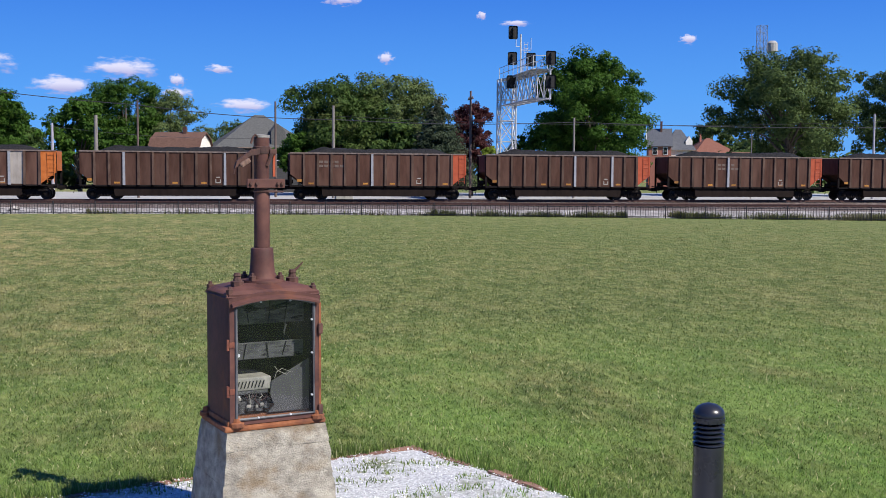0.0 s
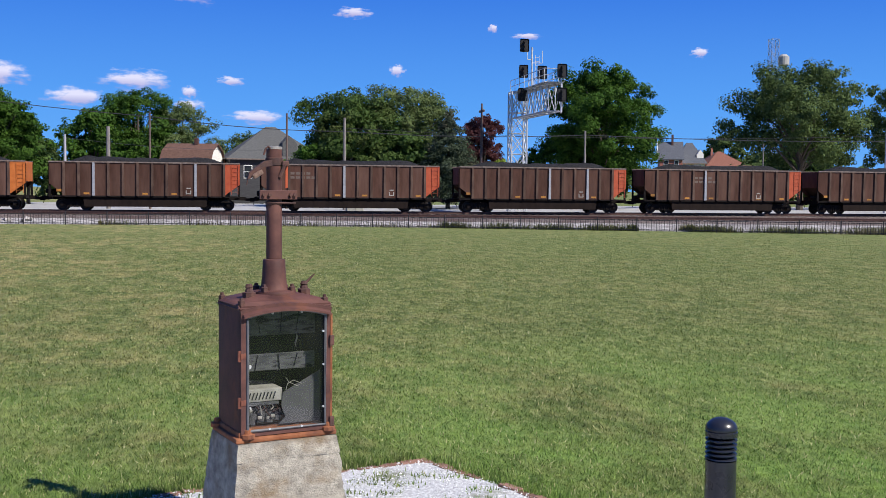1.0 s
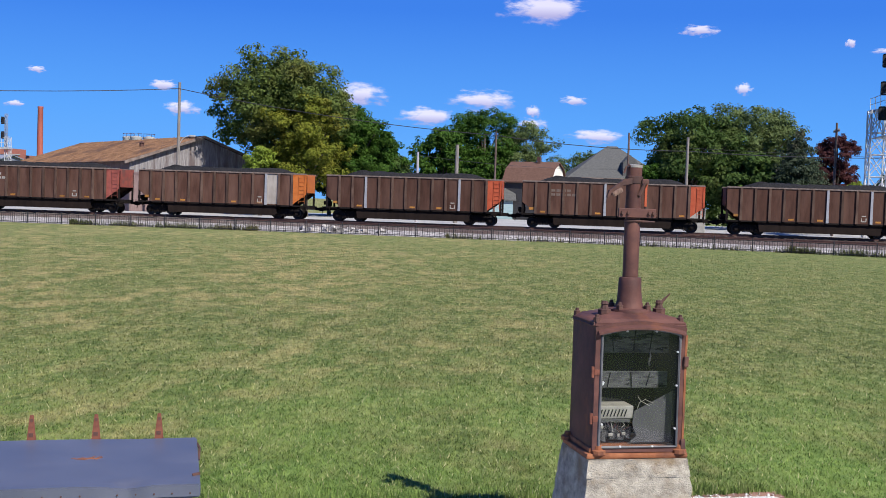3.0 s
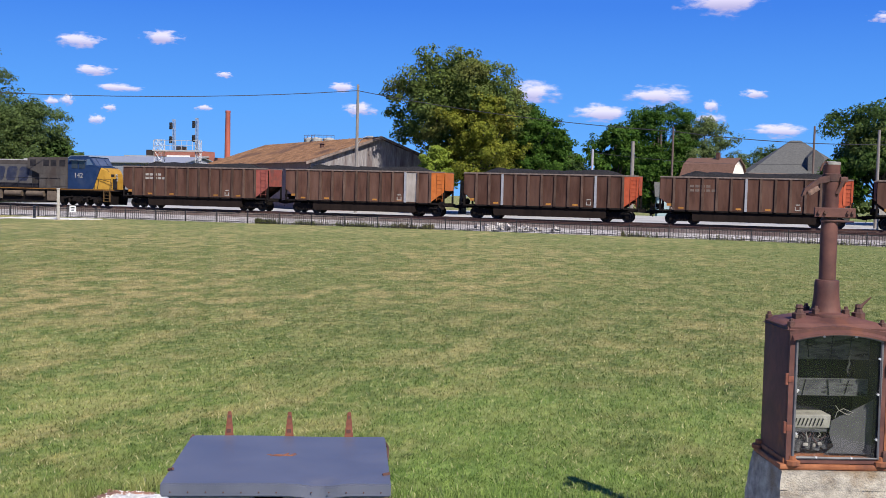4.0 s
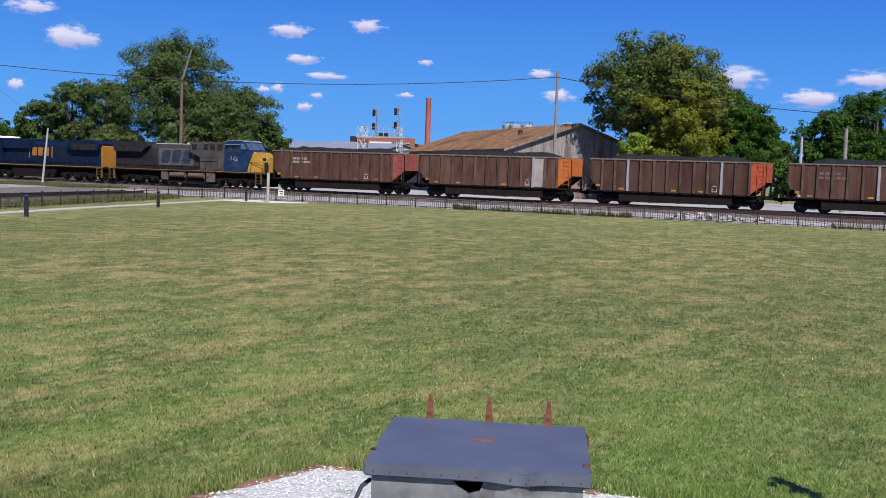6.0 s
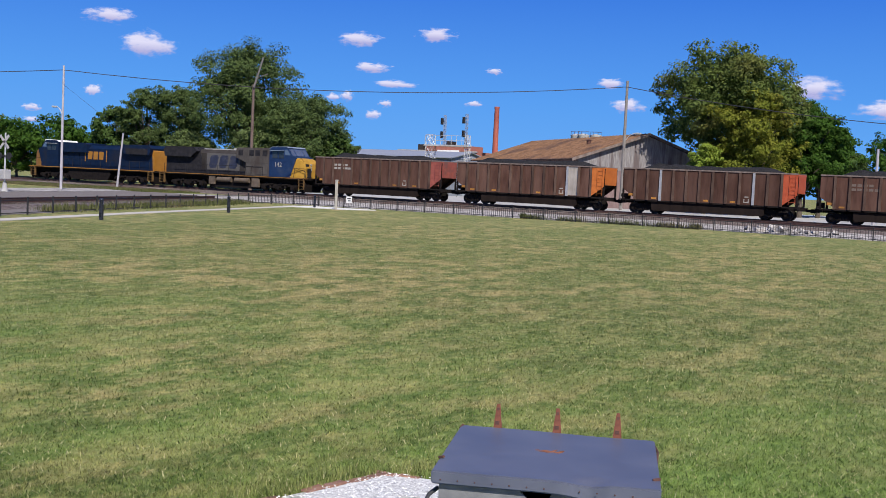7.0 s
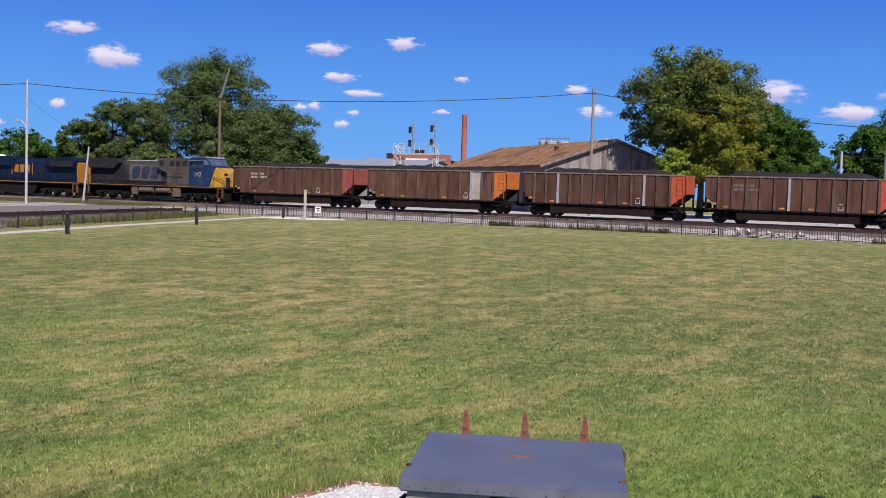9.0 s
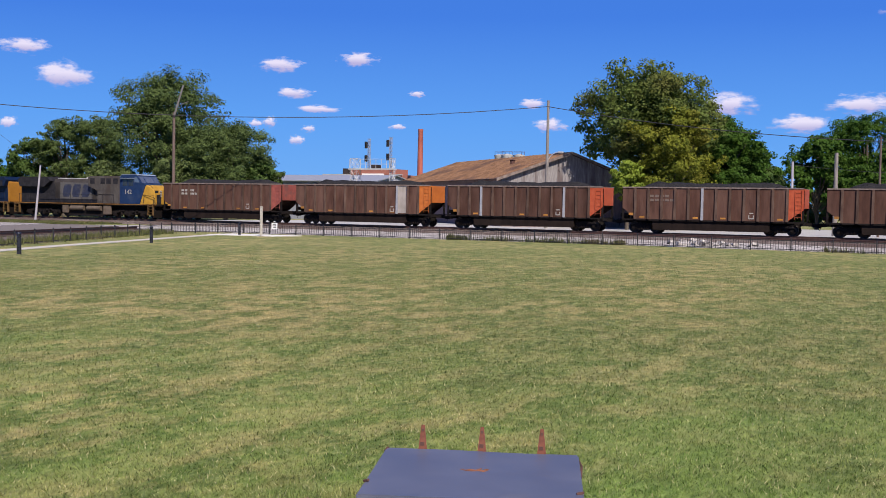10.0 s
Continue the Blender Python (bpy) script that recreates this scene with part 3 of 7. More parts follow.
strip("ballast_side", (-60.5, 68.5), (-46.5, 30), 2.6, -0.1, 0.16, BALLAST, "ballast bank of the side track", 1.2)
strip("crossing_road", (-70, 45), (-86, 84), 3.0, -0.1, 0.05, PALE_GRAVEL, "pale gravel road at the level crossing")
strip("footpath", (-36.2, 26), (-42.3, 42), 0.45, -0.1, 0.025, PATH_CONCRETE, "pale concrete footpath across the lawn")
strip("footpath_bend", (-42.3, 42), (-50.9, 67.2), 0.45, -0.1, 0.029, PATH_CONCRETE, "pale concrete footpath across the lawn")
solid("path_end_pad", Geo().slab([(-50.4, 64.4), (-45.4, 65.4), (-44.6, 68.2), (-50.6, 67.9)], -0.1, 0.05), SLAB_WHITE, "bright white concrete slab at the path's end", "slab", "structure")
gravel_pad = solid("gravel_pad", Geo().slab(PAD, -0.1, 0.006), LIMESTONE, "white limestone gravel bed with weeds", "gravel", "structure")


def track(name, p, q, z, label):
    """Two rails on their ties."""
    t = thing(name, pose(0, 0, 0), label, "railway track")
    t["kind"] = "structure"
    L = (Vector(q) - Vector(p)).length
    u = (Vector(q) - Vector(p)).normalized()
    turn = math.degrees(math.atan2(u.y, u.x))
    for side in (-0.75, 0.75):
        g = Geo()
        for half, z0, z1 in ((0.07, -0.17, -0.15), (0.012, -0.15, -0.04), (0.036, -0.04, 0.0)):
            g.box(0, L, side - half, side + half, z0, z1)
        part("rail", g, RAIL, t, "", pose(*p, z, 0, 0, turn))
    tie = Geo().box(-0.11, 0.11, -1.3, 1.3, -0.3, -0.172).mesh("tie")
    n = int(L / 0.6)
    for i in range(min(n, 260)):
        part("tie", tie, TIE, t, "", pose(*along(p, q, (i + 0.5) * L / min(n, 260)), z, 0, 0, turn))
    return t


track("track_main", (-125, TRACK_Y), (75, TRACK_Y), RAIL_Z, "rusty steel rails of the main track on dark ties")
track("track_branch", (-31, 89.6), (80, 69.2), 0.46, "rusty rails of the branch track on dark ties")
track("track_side", (-59.8, 66.5), (-47.2, 32), 0.38, "rusty rails of the side track on dark ties")

# ---- brick edging of the gravel bed ----
edge_brick = Geo().block(-0.1, 0.1, -0.045, 0.045, -0.03, 0.035, 0.008).mesh("brick")
edging = thing("brick_edging", pose(0, 0, 0), "worn red brick edging round the white gravel", "brick edging")
rng = random.Random(3)
for p, q, d0, d1 in ((PAD[0], PAD[1], 0.0, 3.9), (PAD[1], PAD[2], 0.0, 2.9), (PAD[2], PAD[3], 0.05, 4.8), (PAD[0], PAD[5], 0.1, 3.2)):
    d = d0
    while d < d1:
        if rng.random() < 0.8:
            u = Vector(q) - Vector(p)
            part("brick", edge_brick, BRICK_EDGE, edging, "", pose(*along(p, q, d, rng.uniform(-0.02, 0.02)), rng.uniform(-0.028, -0.01), rng.uniform(-6, 6), rng.uniform(-5, 5),
                                                                  math.degrees(math.atan2(u.y, u.x)) + rng.uniform(-7, 7)))
        d += 0.215


# ---- the coal train ----
CAR_PITCH, BODY, TRAIN0, SPEED = 16.18, 14.45, -59.15, 3.172
WHEEL_R = 0.457
moving, rolling = [], []
shared = {}


def mesh_of(key, build, smooth=False):
    if key not in shared:
        shared[key] = build().mesh(key, smooth)
    return shared[key]


def wheelset_geo():
    g = Geo().rod((0, -0.95, 0), (0, 0.95, 0), 0.085, n=10)
    for s in (-1, 1):
        turn = pose(0, 0, 0, -90 * s, 0, 0)
        g.lathe([(0.10, 0.66), (0.16, 0.655), (0.40, 0.70), (WHEEL_R + 0.025, 0.68), (WHEEL_R + 0.02, 0.71), (WHEEL_R, 0.72), (WHEEL_R - 0.01, 0.81), (0.40, 0.80), (0.33, 0.76), (0.16, 0.79), (0.1, 0.82)], 24, turn)
    for s in (-1, 1):
        for k in range(4):
            a = k * math.pi / 2
            g.rod((0.24 * math.cos(a), 0.75 * s, 0.24 * math.sin(a)), (0.24 * math.cos(a), 0.80 * s, 0.24 * math.sin(a)), 0.05, n=6)
    return g


def side_frame_geo(base):
    """A cast truck side: arched beam, spring nest and journal boxes over the wheels."""
    g = Geo()
    h = base / 2
    poly = [(-h - 0.28, 0.36), (-h - 0.22, 0.62), (-0.5, 0.82), (0.5, 0.82), (h + 0.22, 0.62), (h + 0.28, 0.36), (h + 0.1, 0.34), (h - 0.22, 0.50), (0.42, 0.24), (-0.42, 0.24), (-h + 0.22, 0.50), (-h - 0.1, 0.34)]
    for s in (-1, 1):
        g.prism(poly, s * 1.0 - 0.06, s * 1.0 + 0.06)
        for x in (-h, h):
            g.rod((x, s * 0.98, WHEEL_R), (x, s * 1.16, WHEEL_R), 0.13, n=10)
        for x in (-0.22, 0, 0.22):
            g.rod((x, s * 1.02, 0.30), (x, s * 1.02, 0.60), 0.09, n=8)
    return g.box(-0.22, 0.22, -1.1, 1.1, 0.5, 0.78)


def truck(parent, x, axles, base):
    key = "truck_frame_%d" % len(axles)
    t = part("truck", mesh_of(key, lambda: side_frame_geo(base)), UNDER, parent, "", pose(x, 0, 0))
    for a in axles:
        w = part("wheelset", mesh_of("wheelset", wheelset_geo, True), STEEL, t, "worn steel wheelset", pose(a, 0, WHEEL_R))
        rolling.append((w, a))
    return t


def hopper_side(s):
    """One sloped-end side sheet of a coal gondola, s: -1 near side, 1 far side."""
    poly = [(0, 3.72), (0, 2.05), (1.25, 1.12), (BODY - 1.25, 1.12), (BODY, 2.05), (BODY, 3.72)]
    return Geo().prism(poly, s * 1.50 - 0.02, s * 1.50 + 0.02)


def belly_geo():
    return Geo().prism([(2.5, 1.12), (2.58, 0.36), (2.68, 0.28), (BODY - 2.68, 0.28), (BODY - 2.58, 0.36), (BODY - 2.5, 1.12)], -1.4, 1.4)


def frame_geo():
    g = Geo().box(-0.55, BODY + 0.55, -0.25, 0.25, 0.82, 1.1)
    for x in (0.1, BODY - 0.1):
        g.box(x - 0.12, x + 0.12, -1.42, 1.42, 0.88, 1.14)
    for s in (-1, 1):
        g.box(0, BODY, s * 1.48 - 0.06, s * 1.48 + 0.06, 1.02, 1.14)
        g.box(-0.05, 0.12, s * 1.42 - 0.03, s * 1.42 + 0.03, 1.0, 3.6)
        g.box(BODY - 0.12, BODY + 0.05, s * 1.42 - 0.03, s * 1.42 + 0.03, 1.0, 3.6)
    return g


def end_sheets_geo():
    """The sloped floor and the end walls, seen between the cars."""
    return Geo().add([(0.04, -1.48, 3.72), (0.04, 1.48, 3.72), (0.04, 1.48, 2.3), (0.04, -1.48, 2.3), (1.9, 1.48, 1.12), (1.9, -1.48, 1.12)], [(0, 1, 2, 3), (3, 2, 4, 5)])


def coal_geo():
    g = Geo()
    nx, ny = 64, 14
    for i in range(nx + 1):
        for j in range(ny + 1):
            u, w = i / nx, j / ny
            rim = min(1, 6 * min(u, 1 - u)) * min(1, 3.0 * min(w, 1 - w))
            x, y = 0.25 + u * (BODY - 0.5), -1.42 + 2.84 * w
            z = 3.42 + 0.78 * rim ** 0.8 * (0.93 + 0.07 * math.sin(u * 9.5)) + 0.10 * (noise.noise((x * 1.3, y * 1.3, 0)) + 0.5 * noise.noise((x * 4, y * 4, 3))) * rim
            g.v.append((x, y, z))
    g.f = [(i * (ny + 1) + j, (i + 1) * (ny + 1) + j, (i + 1) * (ny + 1) + j + 1, i * (ny + 1) + j + 1) for i in range(nx) for j in range(ny)]
    return g


def ladder_geo():
    g = Geo()
    for z in [1.5 + 0.32 * k for k in range(7)]:
        g.rod((0, 0, z), (0.5, 0, z), 0.015, n=6)
    g.rod((0, 0, 1.3), (0, 0, 3.6), 0.018, n=6)
    return g.rod((0.5, 0, 1.3), (0.5, 0, 3.6), 0.018, n=6)


def coupler_geo():
    return Geo().box(0.5, 0.95, -0.12, 0.12, 0.78, 1.0).block(0.9, 1.2, -0.2, 0.2, 0.72, 1.05, 0.05)


def brake_geo():
    """Brake cylinder, valves and hoses at the car's end."""
    g = Geo().rod((-0.35, -0.7, 1.45), (0.25, -0.7, 1.45), 0.17, n=10)
    g.box(-0.3, 0.1, -0.2, 0.3, 1.15, 1.5).rod((-0.4, -1.2, 1.15), (-0.4, 1.2, 1.15), 0.03, n=6).rod((-0.5, -0.3, 0.95), (-0.62, -0.3, 0.5), 0.025, n=6)
    return g


def gondola(k, grey_ribs=(), end_paint=None, patch=None, lettered=None, label=""):
    car = thing("coal_gondola", pose(TRAIN0 + k * CAR_PITCH, TRACK_Y, RAIL_Z), label, "freight car", "coal train")
    body = part("body", mesh_of("near_side", lambda: hopper_side(-1)), CAR_BROWN, car)
    part("far_side", mesh_of("far_side", lambda: hopper_side(1)), CAR_BROWN, car)
    part("end_sheet", mesh_of("end_sheet", end_sheets_geo), CAR_BROWN, car)
    part("end_sheet", mesh_of("end_sheet", end_sheets_geo), CAR_BROWN, car, "", pose(BODY, 0, 0, 0, 0, 180))
    part("belly", mesh_of("belly", belly_geo), BELLY, car, "dark grimy belly tub")
    part("underframe", mesh_of("underframe", frame_geo), UNDER, car, "underframe darkened with the shade below the car")
    part("coupler", mesh_of("coupler", coupler_geo), UNDER, car, "", pose(BODY, 0, 0))
    part("coupler", mesh_of("coupler", coupler_geo), UNDER, car, "", pose(0, 0, 0, 0, 0, 180) @ pose(-0.3, 0, 0))
    part("brake_gear", mesh_of("brake_gear", brake_geo), UNDER, car)
    part("coal_load", mesh_of("coal_load", coal_geo, True), COAL, car, "heaped black coal")
    for s, y in (("near", -1.52), ("far", 1.52)):
        part("top_rail", mesh_of("top_rail_" + s, lambda: Geo().box(-0.02, BODY + 0.02, y - 0.07, y + 0.07, 3.70, 3.80)), CAR_RIM, car, "dusty pale top rail")
    rib = mesh_of("rib", lambda: Geo().prism([(-0.10, 1.13), (-0.085, 3.70), (0.085, 3.70), (0.10, 1.13)], -0.12, 0.0))
    step = (BODY - 2.3) / 11
    for i in range(12):
        x = 1.1 + i * step
        part("rib", rib, CAR_GREY if i in grey_ribs else CAR_RIB, body, "pale grey galvanised rib" if i in grey_ribs else "", pose(x, -1.52, 0))
        if i < 11 and i % 2 == (k % 2) and (i + k) % 3:
            part("reflector", mesh_of("reflector", lambda: Geo().box(0.35, 0.78, -0.012, 0, 1.24, 1.38)), MARK_YELLOW, body, "yellow reflector stripe", pose(x, -1.52, 0))
    part("reflector", mesh_of("end_reflector", lambda: Geo().box(-0.75, -0.35, -0.012, 0, 1.74, 1.94)), MARK_YELLOW, body, "yellow reflector stripe", pose(1.3, -1.52, -0.3))
    tag = mesh_of("marking", lambda: Geo().box(0, 0.42, -0.012, 0, 0, 0.07).box(0, 0.07, -0.012, 0, 0.07, 0.3).box(0.35, 0.42, -0.012, 0, 0.07, 0.3).box(0.05, 0.38, -0.012, 0, 0.42, 0.5))
    part("marking", tag, MARK_WHITE, body, "white stencilled marking", pose(1.1 + 8 * step + 0.35, -1.522, 1.3))
    if end_paint:
        me = mesh_of("end_paint", lambda: Geo().prism([(BODY - 1.16, 3.70), (BODY - 1.16, 1.16), (BODY - 1.1, 1.24), (BODY + 0.02, 2.07), (BODY + 0.02, 3.70)], -1.555, -1.522))
        part("painted_end_panel", me, end_paint, car, "painted end panel")
        part("end_wall", mesh_of("end_wall", lambda: Geo().box(BODY + 0.0, BODY + 0.04, -1.45, 1.45, 2.2, 3.72)), end_paint, car)
        part("ladder", mesh_of("ladder", ladder_geo), end_paint, car, "", pose(BODY - 0.62, -1.60, 0))
    if patch is not None:
        part("patch_panel", mesh_of("patch", lambda: Geo().box(0.08, step - 0.08, -0.006, 0, 1.2, 3.66)), CAR_PATCH, body, "bare unpainted side panel", pose(1.1 + patch * step, -1.522, 0))
    if lettered is not None:
        bars = Geo()
        for row, z in ((0, 2.95), (1, 2.62)):
            for c in range(4 if row == 0 else 5):
                bars.box(c * 0.42, c * 0.42 + 0.32, -0.012, 0, z, z + 0.2)
        part("lettering", bars, MARK_WHITE if k == 1 else MARK_FAINT, body, "faded white lettering", pose(1.1 + lettered * step + 0.1, -1.523, 0))
    h = 0.89
    truck(car, 1.75, (-h, h), 1.78)
    truck(car, BODY - 1.75, (-h, h), 1.78)
    moving.append((car, TRAIN0 + k * CAR_PITCH))
    return car


gondola(1, (), CAR_MAROON, None, 1, "dusty brown coal gondola with a faded maroon end, behind the engines")
gondola(2, (9,), CAR_ORANGE, 9, None, "dusty brown coal gondola with a bright orange end panel")
gondola(3, (2, 9), CAR_RED, None, None, "dusty brown coal gondola with two grey ribs and red end")
gondola(4, (5,), CAR_RED, None, 1, "dusty brown coal gondola with one grey rib and red end")
gondola(5, (6, 9), CAR_RED, None, None, "dusty brown coal gondola heaped with coal, red end")
gondola(6, (4,), CAR_RED, None, 3, "dusty brown coal gondola with pale lettering and red end")
gondola(7, (), CAR_RED, None, None, "dusty brown coal gondola heaped with black coal")


# ---- the engines ----
def text(name, words, size, material, parent, m, label=""):
    cu = bpy.data.curves.new(name, "FONT")
    cu.body, cu.size, cu.extrude = words, size, 0.006
    cu.materials.append(material)
    ob = new(name, cu)
    ob.parent = parent
    ob.matrix_basis = m
    return tagged(ob, label)


def engine_truck_geo():
    g = Geo()
    poly = [(-2.5, 0.42), (-2.4, 0.78), (-1.2, 0.86), (1.2, 0.86), (2.4, 0.78), (2.5, 0.42), (1.5, 0.62), (0.6, 0.42), (-0.6, 0.42), (-1.5, 0.62)]
    for s in (-1, 1):
        g.prism(poly, s * 1.05 - 0.08, s * 1.05 + 0.08)
        for x in (-1.85, 0, 1.85):
            g.block(x - 0.2, x + 0.2, s * 1.12 - 0.14, s * 1.12 + 0.14, 0.28, 0.66, 0.03)
        for x in (-0.95, 0.95):
            g.rod((x, s * 1.16, 0.35), (x, s * 1.16, 0.75), 0.11, n=8)
            g.rod((x - 0.35, s * 1.2, 0.7), (x + 0.35, s * 1.2, 0.82), 0.09, n=8)
    return g.box(-2.3, 2.3, -0.5, 0.5, 0.55, 0.95)


def railing_geo(x0, x1, y):
    g = Geo()
    n = int((x1 - x0) / 1.5)
    for i in range(n + 1):
        x = x0 + (x1 - x0) * i / n
        g.rod((x, y, 1.55), (x, y, 2.5), 0.02, n=6)
    return g.rod((x0, y, 2.5), (x1, y, 2.5), 0.02, n=6)


def steps_geo(x0, x1, y):
    g = Geo()
    for i in range(4):
        g.box(x0, x1, y - 0.22, y + 0.05, 0.42 + 0.3 * i, 0.46 + 0.3 * i)
    g.box(x0 - 0.03, x0, y - 0.24, y + 0.05, 0.4, 1.55).box(x1, x1 + 0.03, y - 0.24, y + 0.05, 0.4, 1.55)
    return g


def engine(x, flip, hood, cab_paint, nose, stripe, label, old):
    """A six-axle diesel engine 20.6 m long; its cab faces +x, or -x when flipped."""
    e = thing("diesel_engine", pose(x, TRACK_Y, RAIL_Z), label, "locomotive", "coal train")
    L = 20.6

    def m(px):
        return px if not flip else L - px

    def span(a, b):
        return (m(a), m(b)) if not flip else (m(b), m(a))

    def bx(g, a, b, *rest):
        a, b = span(a, b)
        return g.box(a, b, *rest)

    def pr(g, poly, y0, y1):
        return g.prism([(m(px), pz) for px, pz in poly], y0, y1)

    part("frame", bx(bx(Geo(), 0.2, L - 0.2, -1.5, 1.5, 1.36, 1.56), 0.6, L - 0.6, -0.6, 0.6, 0.9, 1.36), UNDER, e, "grimy frame darkened with the shade below the engine")
    part("sill_stripe", bx(bx(Geo(), 0.2, L - 0.2, -1.53, -1.503, 1.46, 1.54), 0.2, L - 0.2, 1.503, 1.53, 1.46, 1.54), stripe, e, "yellow sill stripe")
    # long hood with chamfered roof
    body = part("long_hood", Geo().prism([(-0.95, 1.56), (-0.95, 3.75), (-0.6, 4.15), (0.6, 4.15), (0.95, 3.75), (0.95, 1.56)], 0, 12.1, pose(m(3.2 if not flip else 15.3), 0, 0, 0, 0, -90)), hood, e)
    for i in range(13):
        a = 3.5 + i * 0.9
        part("hood_door", bx(Geo(), a, a + 0.78, -0.985, -0.952, 1.75, 3.3), hood, body)
    for i in range(3):
        part("side_grille", bx(Geo(), 11.2 + i * 1.25, 12.2 + i * 1.25, -0.99, -0.952, 3.32, 3.72), LOCO_DARK, body, "dark intake grille")
    # radiator with flared wings at the rear
    part("radiator", pr(pr(Geo(), [(0.9, 1.56), (0.9, 3.7), (1.3, 4.25), (5.4, 4.25), (5.9, 3.3), (5.9, 1.56)], -1.0, 1.0), [(1.1, 3.25), (0.8, 4.0), (1.2, 4.35), (5.2, 4.35), (5.6, 3.9), (4.7, 3.25)], -1.5, 1.5), LOCO_DARK if old else hood, e, "soot-dark radiator section")
    part("radiator_screen", bx(Geo(), 1.3, 4.6, -1.53, -1.502, 3.3, 3.95), LOCO_DARK, e)
    part("rear_end_panel", bx(Geo(), 0.82, 0.88, -0.98, 0.98, 1.56, 3.7) if old else pr(Geo(), [(0.78, 1.56), (0.80, 3.7), (1.1, 4.1), (1.3, 4.1), (1.05, 3.6), (0.92, 1.56)], -1.02, 1.02), LOCO_DARK if old else nose, e, "painted rear end")
    roof = bx(bx(Geo(), 5.9, 9.6, -0.62, 0.62, 4.15, 4.24), 9.9, 11.0, -0.5, 0.5, 4.15, 4.36)
    part("roof_gear", roof, LOCO_ROOF if old else hood, e, "pale grey roof fittings" if old else "")
    # wide blower housing behind the cab
    if old:
        blower = part("blower_housing", pr(Geo(), [(11.0, 3.4), (11.0, 4.3), (11.25, 4.44), (15.4, 4.48), (15.4, 2.9), (12.3, 2.9)], -1.42, 1.42), LOCO_PANEL, e, "dusty grey blower housing")
        for a in (11.3, 12.75, 13.55, 14.5):
            part("vent", bx(Geo(), a, a + 0.62, -1.435, -1.422, 3.62, 4.22), LOCO_DARK, blower, "dark vent opening")
        part("equipment_locker", bx(Geo(), 12.3, 15.4, -1.40, 1.40, 1.57, 2.9), LOCO_PANEL, e, "dusty grey equipment locker")
        for a in (12.45, 13.45, 14.45):
            part("locker_door", bx(Geo(), a, a + 0.85, -1.425, -1.402, 1.75, 2.8), LOCO_PANEL, e)
    else:
        part("blower_housing", pr(Geo(), [(11.0, 3.3), (11.0, 4.25), (11.3, 4.4), (15.4, 4.4), (15.4, 3.3)], -1.3, 1.3), hood, e)
    # cab
    cab = part("cab", pr(Geo(), [(15.45, 1.56), (15.45, 4.38), (15.75, 4.58), (17.55, 4.62), (17.8, 4.5), (18.35, 3.72), (18.88, 3.58), (18.15, 1.56)], -1.48, 1.48), cab_paint, e, "blue cab")
    part("cab_roof", pr(Geo(), [(15.4, 4.40), (15.72, 4.63), (17.6, 4.68), (17.86, 4.55), (17.8, 4.52), (17.55, 4.63)], -1.46, 1.46), LOCO_ROOF_BLUE if old else WHITE_PAINT, e, "faded cab roof")
    part("side_window", bx(bx(Geo(), 15.85, 16.5, -1.50, -1.482, 3.45, 4.15), 16.65, 17.3, -1.50, -1.482, 3.45, 4.15), DARK_GLASS, cab, "dark cab windows")
    part("sunshade", bx(Geo(), 15.7, 17.4, -1.75, -1.48, 4.2, 4.25), LOCO_ROOF_BLUE if old else LOCO_ROOF, cab)
    part("corner_window", pr(Geo(), [(17.45, 4.35), (17.75, 4.35), (18.15, 3.80), (17.45, 3.80)], -1.50, -1.482), SCREEN, cab, "corner window with sky reflection in its pale colour")
    for ya, yb in ((-1.36, -0.72), (-0.62, 0.62), (0.72, 1.36)):
        part("windscreen", Geo().add([(m(17.86), ya, 4.43), (m(17.86), yb, 4.43), (m(18.36), yb, 3.76), (m(18.36), ya, 3.76)], [(0, 1, 2, 3)]), SCREEN, cab, "windscreen pane with sky reflection in its pale colour")
    lofts = ((18.17, 1.56, 18.9, 3.56, 1.46), (19.1, 1.56, 19.35, 3.42, 1.24), (19.62, 1.56, 19.66, 3.05, 1.06), (19.8, 1.56, 19.76, 2.6, 0.98))
    ng = Geo()
    for xa, za, xb, zb, half in lofts:
        ng.v += [(m(xa), -half, za), (m(xb), -half, zb - 0.12), (m(xb), -half * 0.86, zb), (m(xb), half * 0.86, zb), (m(xb), half, zb - 0.12), (m(xa), half, za)]
    ng.f = [(k * 6 + i, k * 6 + i + 1, k * 6 + i + 7, k * 6 + i + 6) for k in range(3) for i in range(5)] + [(0, 1, 2, 3, 4, 5), (18, 19, 20, 21, 22, 23)]
    part("nose", ng, nose, e, "yellow tapered nose")
    part("nose_door", Geo().box(m(19.80) - 0.03, m(19.80) + 0.03, -0.75, -0.1, 1.6, 2.55), LOCO_DARK if old else nose, e, "dark nose door")
    if old:
        part("number_board", Geo().box(m(19.5), m(19.74), -0.95, -0.45, 2.72, 2.98), LOCO_DARK, e, "dark number board")
        part("nose_rail", Geo().tube([(m(18.6), -1.46, 1.6), (m(18.75), -1.46, 2.5), (m(19.5), -1.36, 2.35), (m(19.9), -1.2, 2.2), (m(19.95), -1.15, 1.5)], 0.025, 6), LOCO_DARK, e, "dark bent handrail")
        part("grab_iron", Geo().tube([(m(19.0), -1.28, 3.3), (m(19.3), -1.24, 3.55), (m(19.6), -1.1, 3.2)], 0.022, 6), LOCO_DARK, e)
    for z in (2.42, 2.66, 2.90):
        part("headlight", Geo().rod((m(19.5), -0.12, z), (m(19.84), -0.12, z), 0.10, n=10), MARK_WHITE, e, "round headlight")
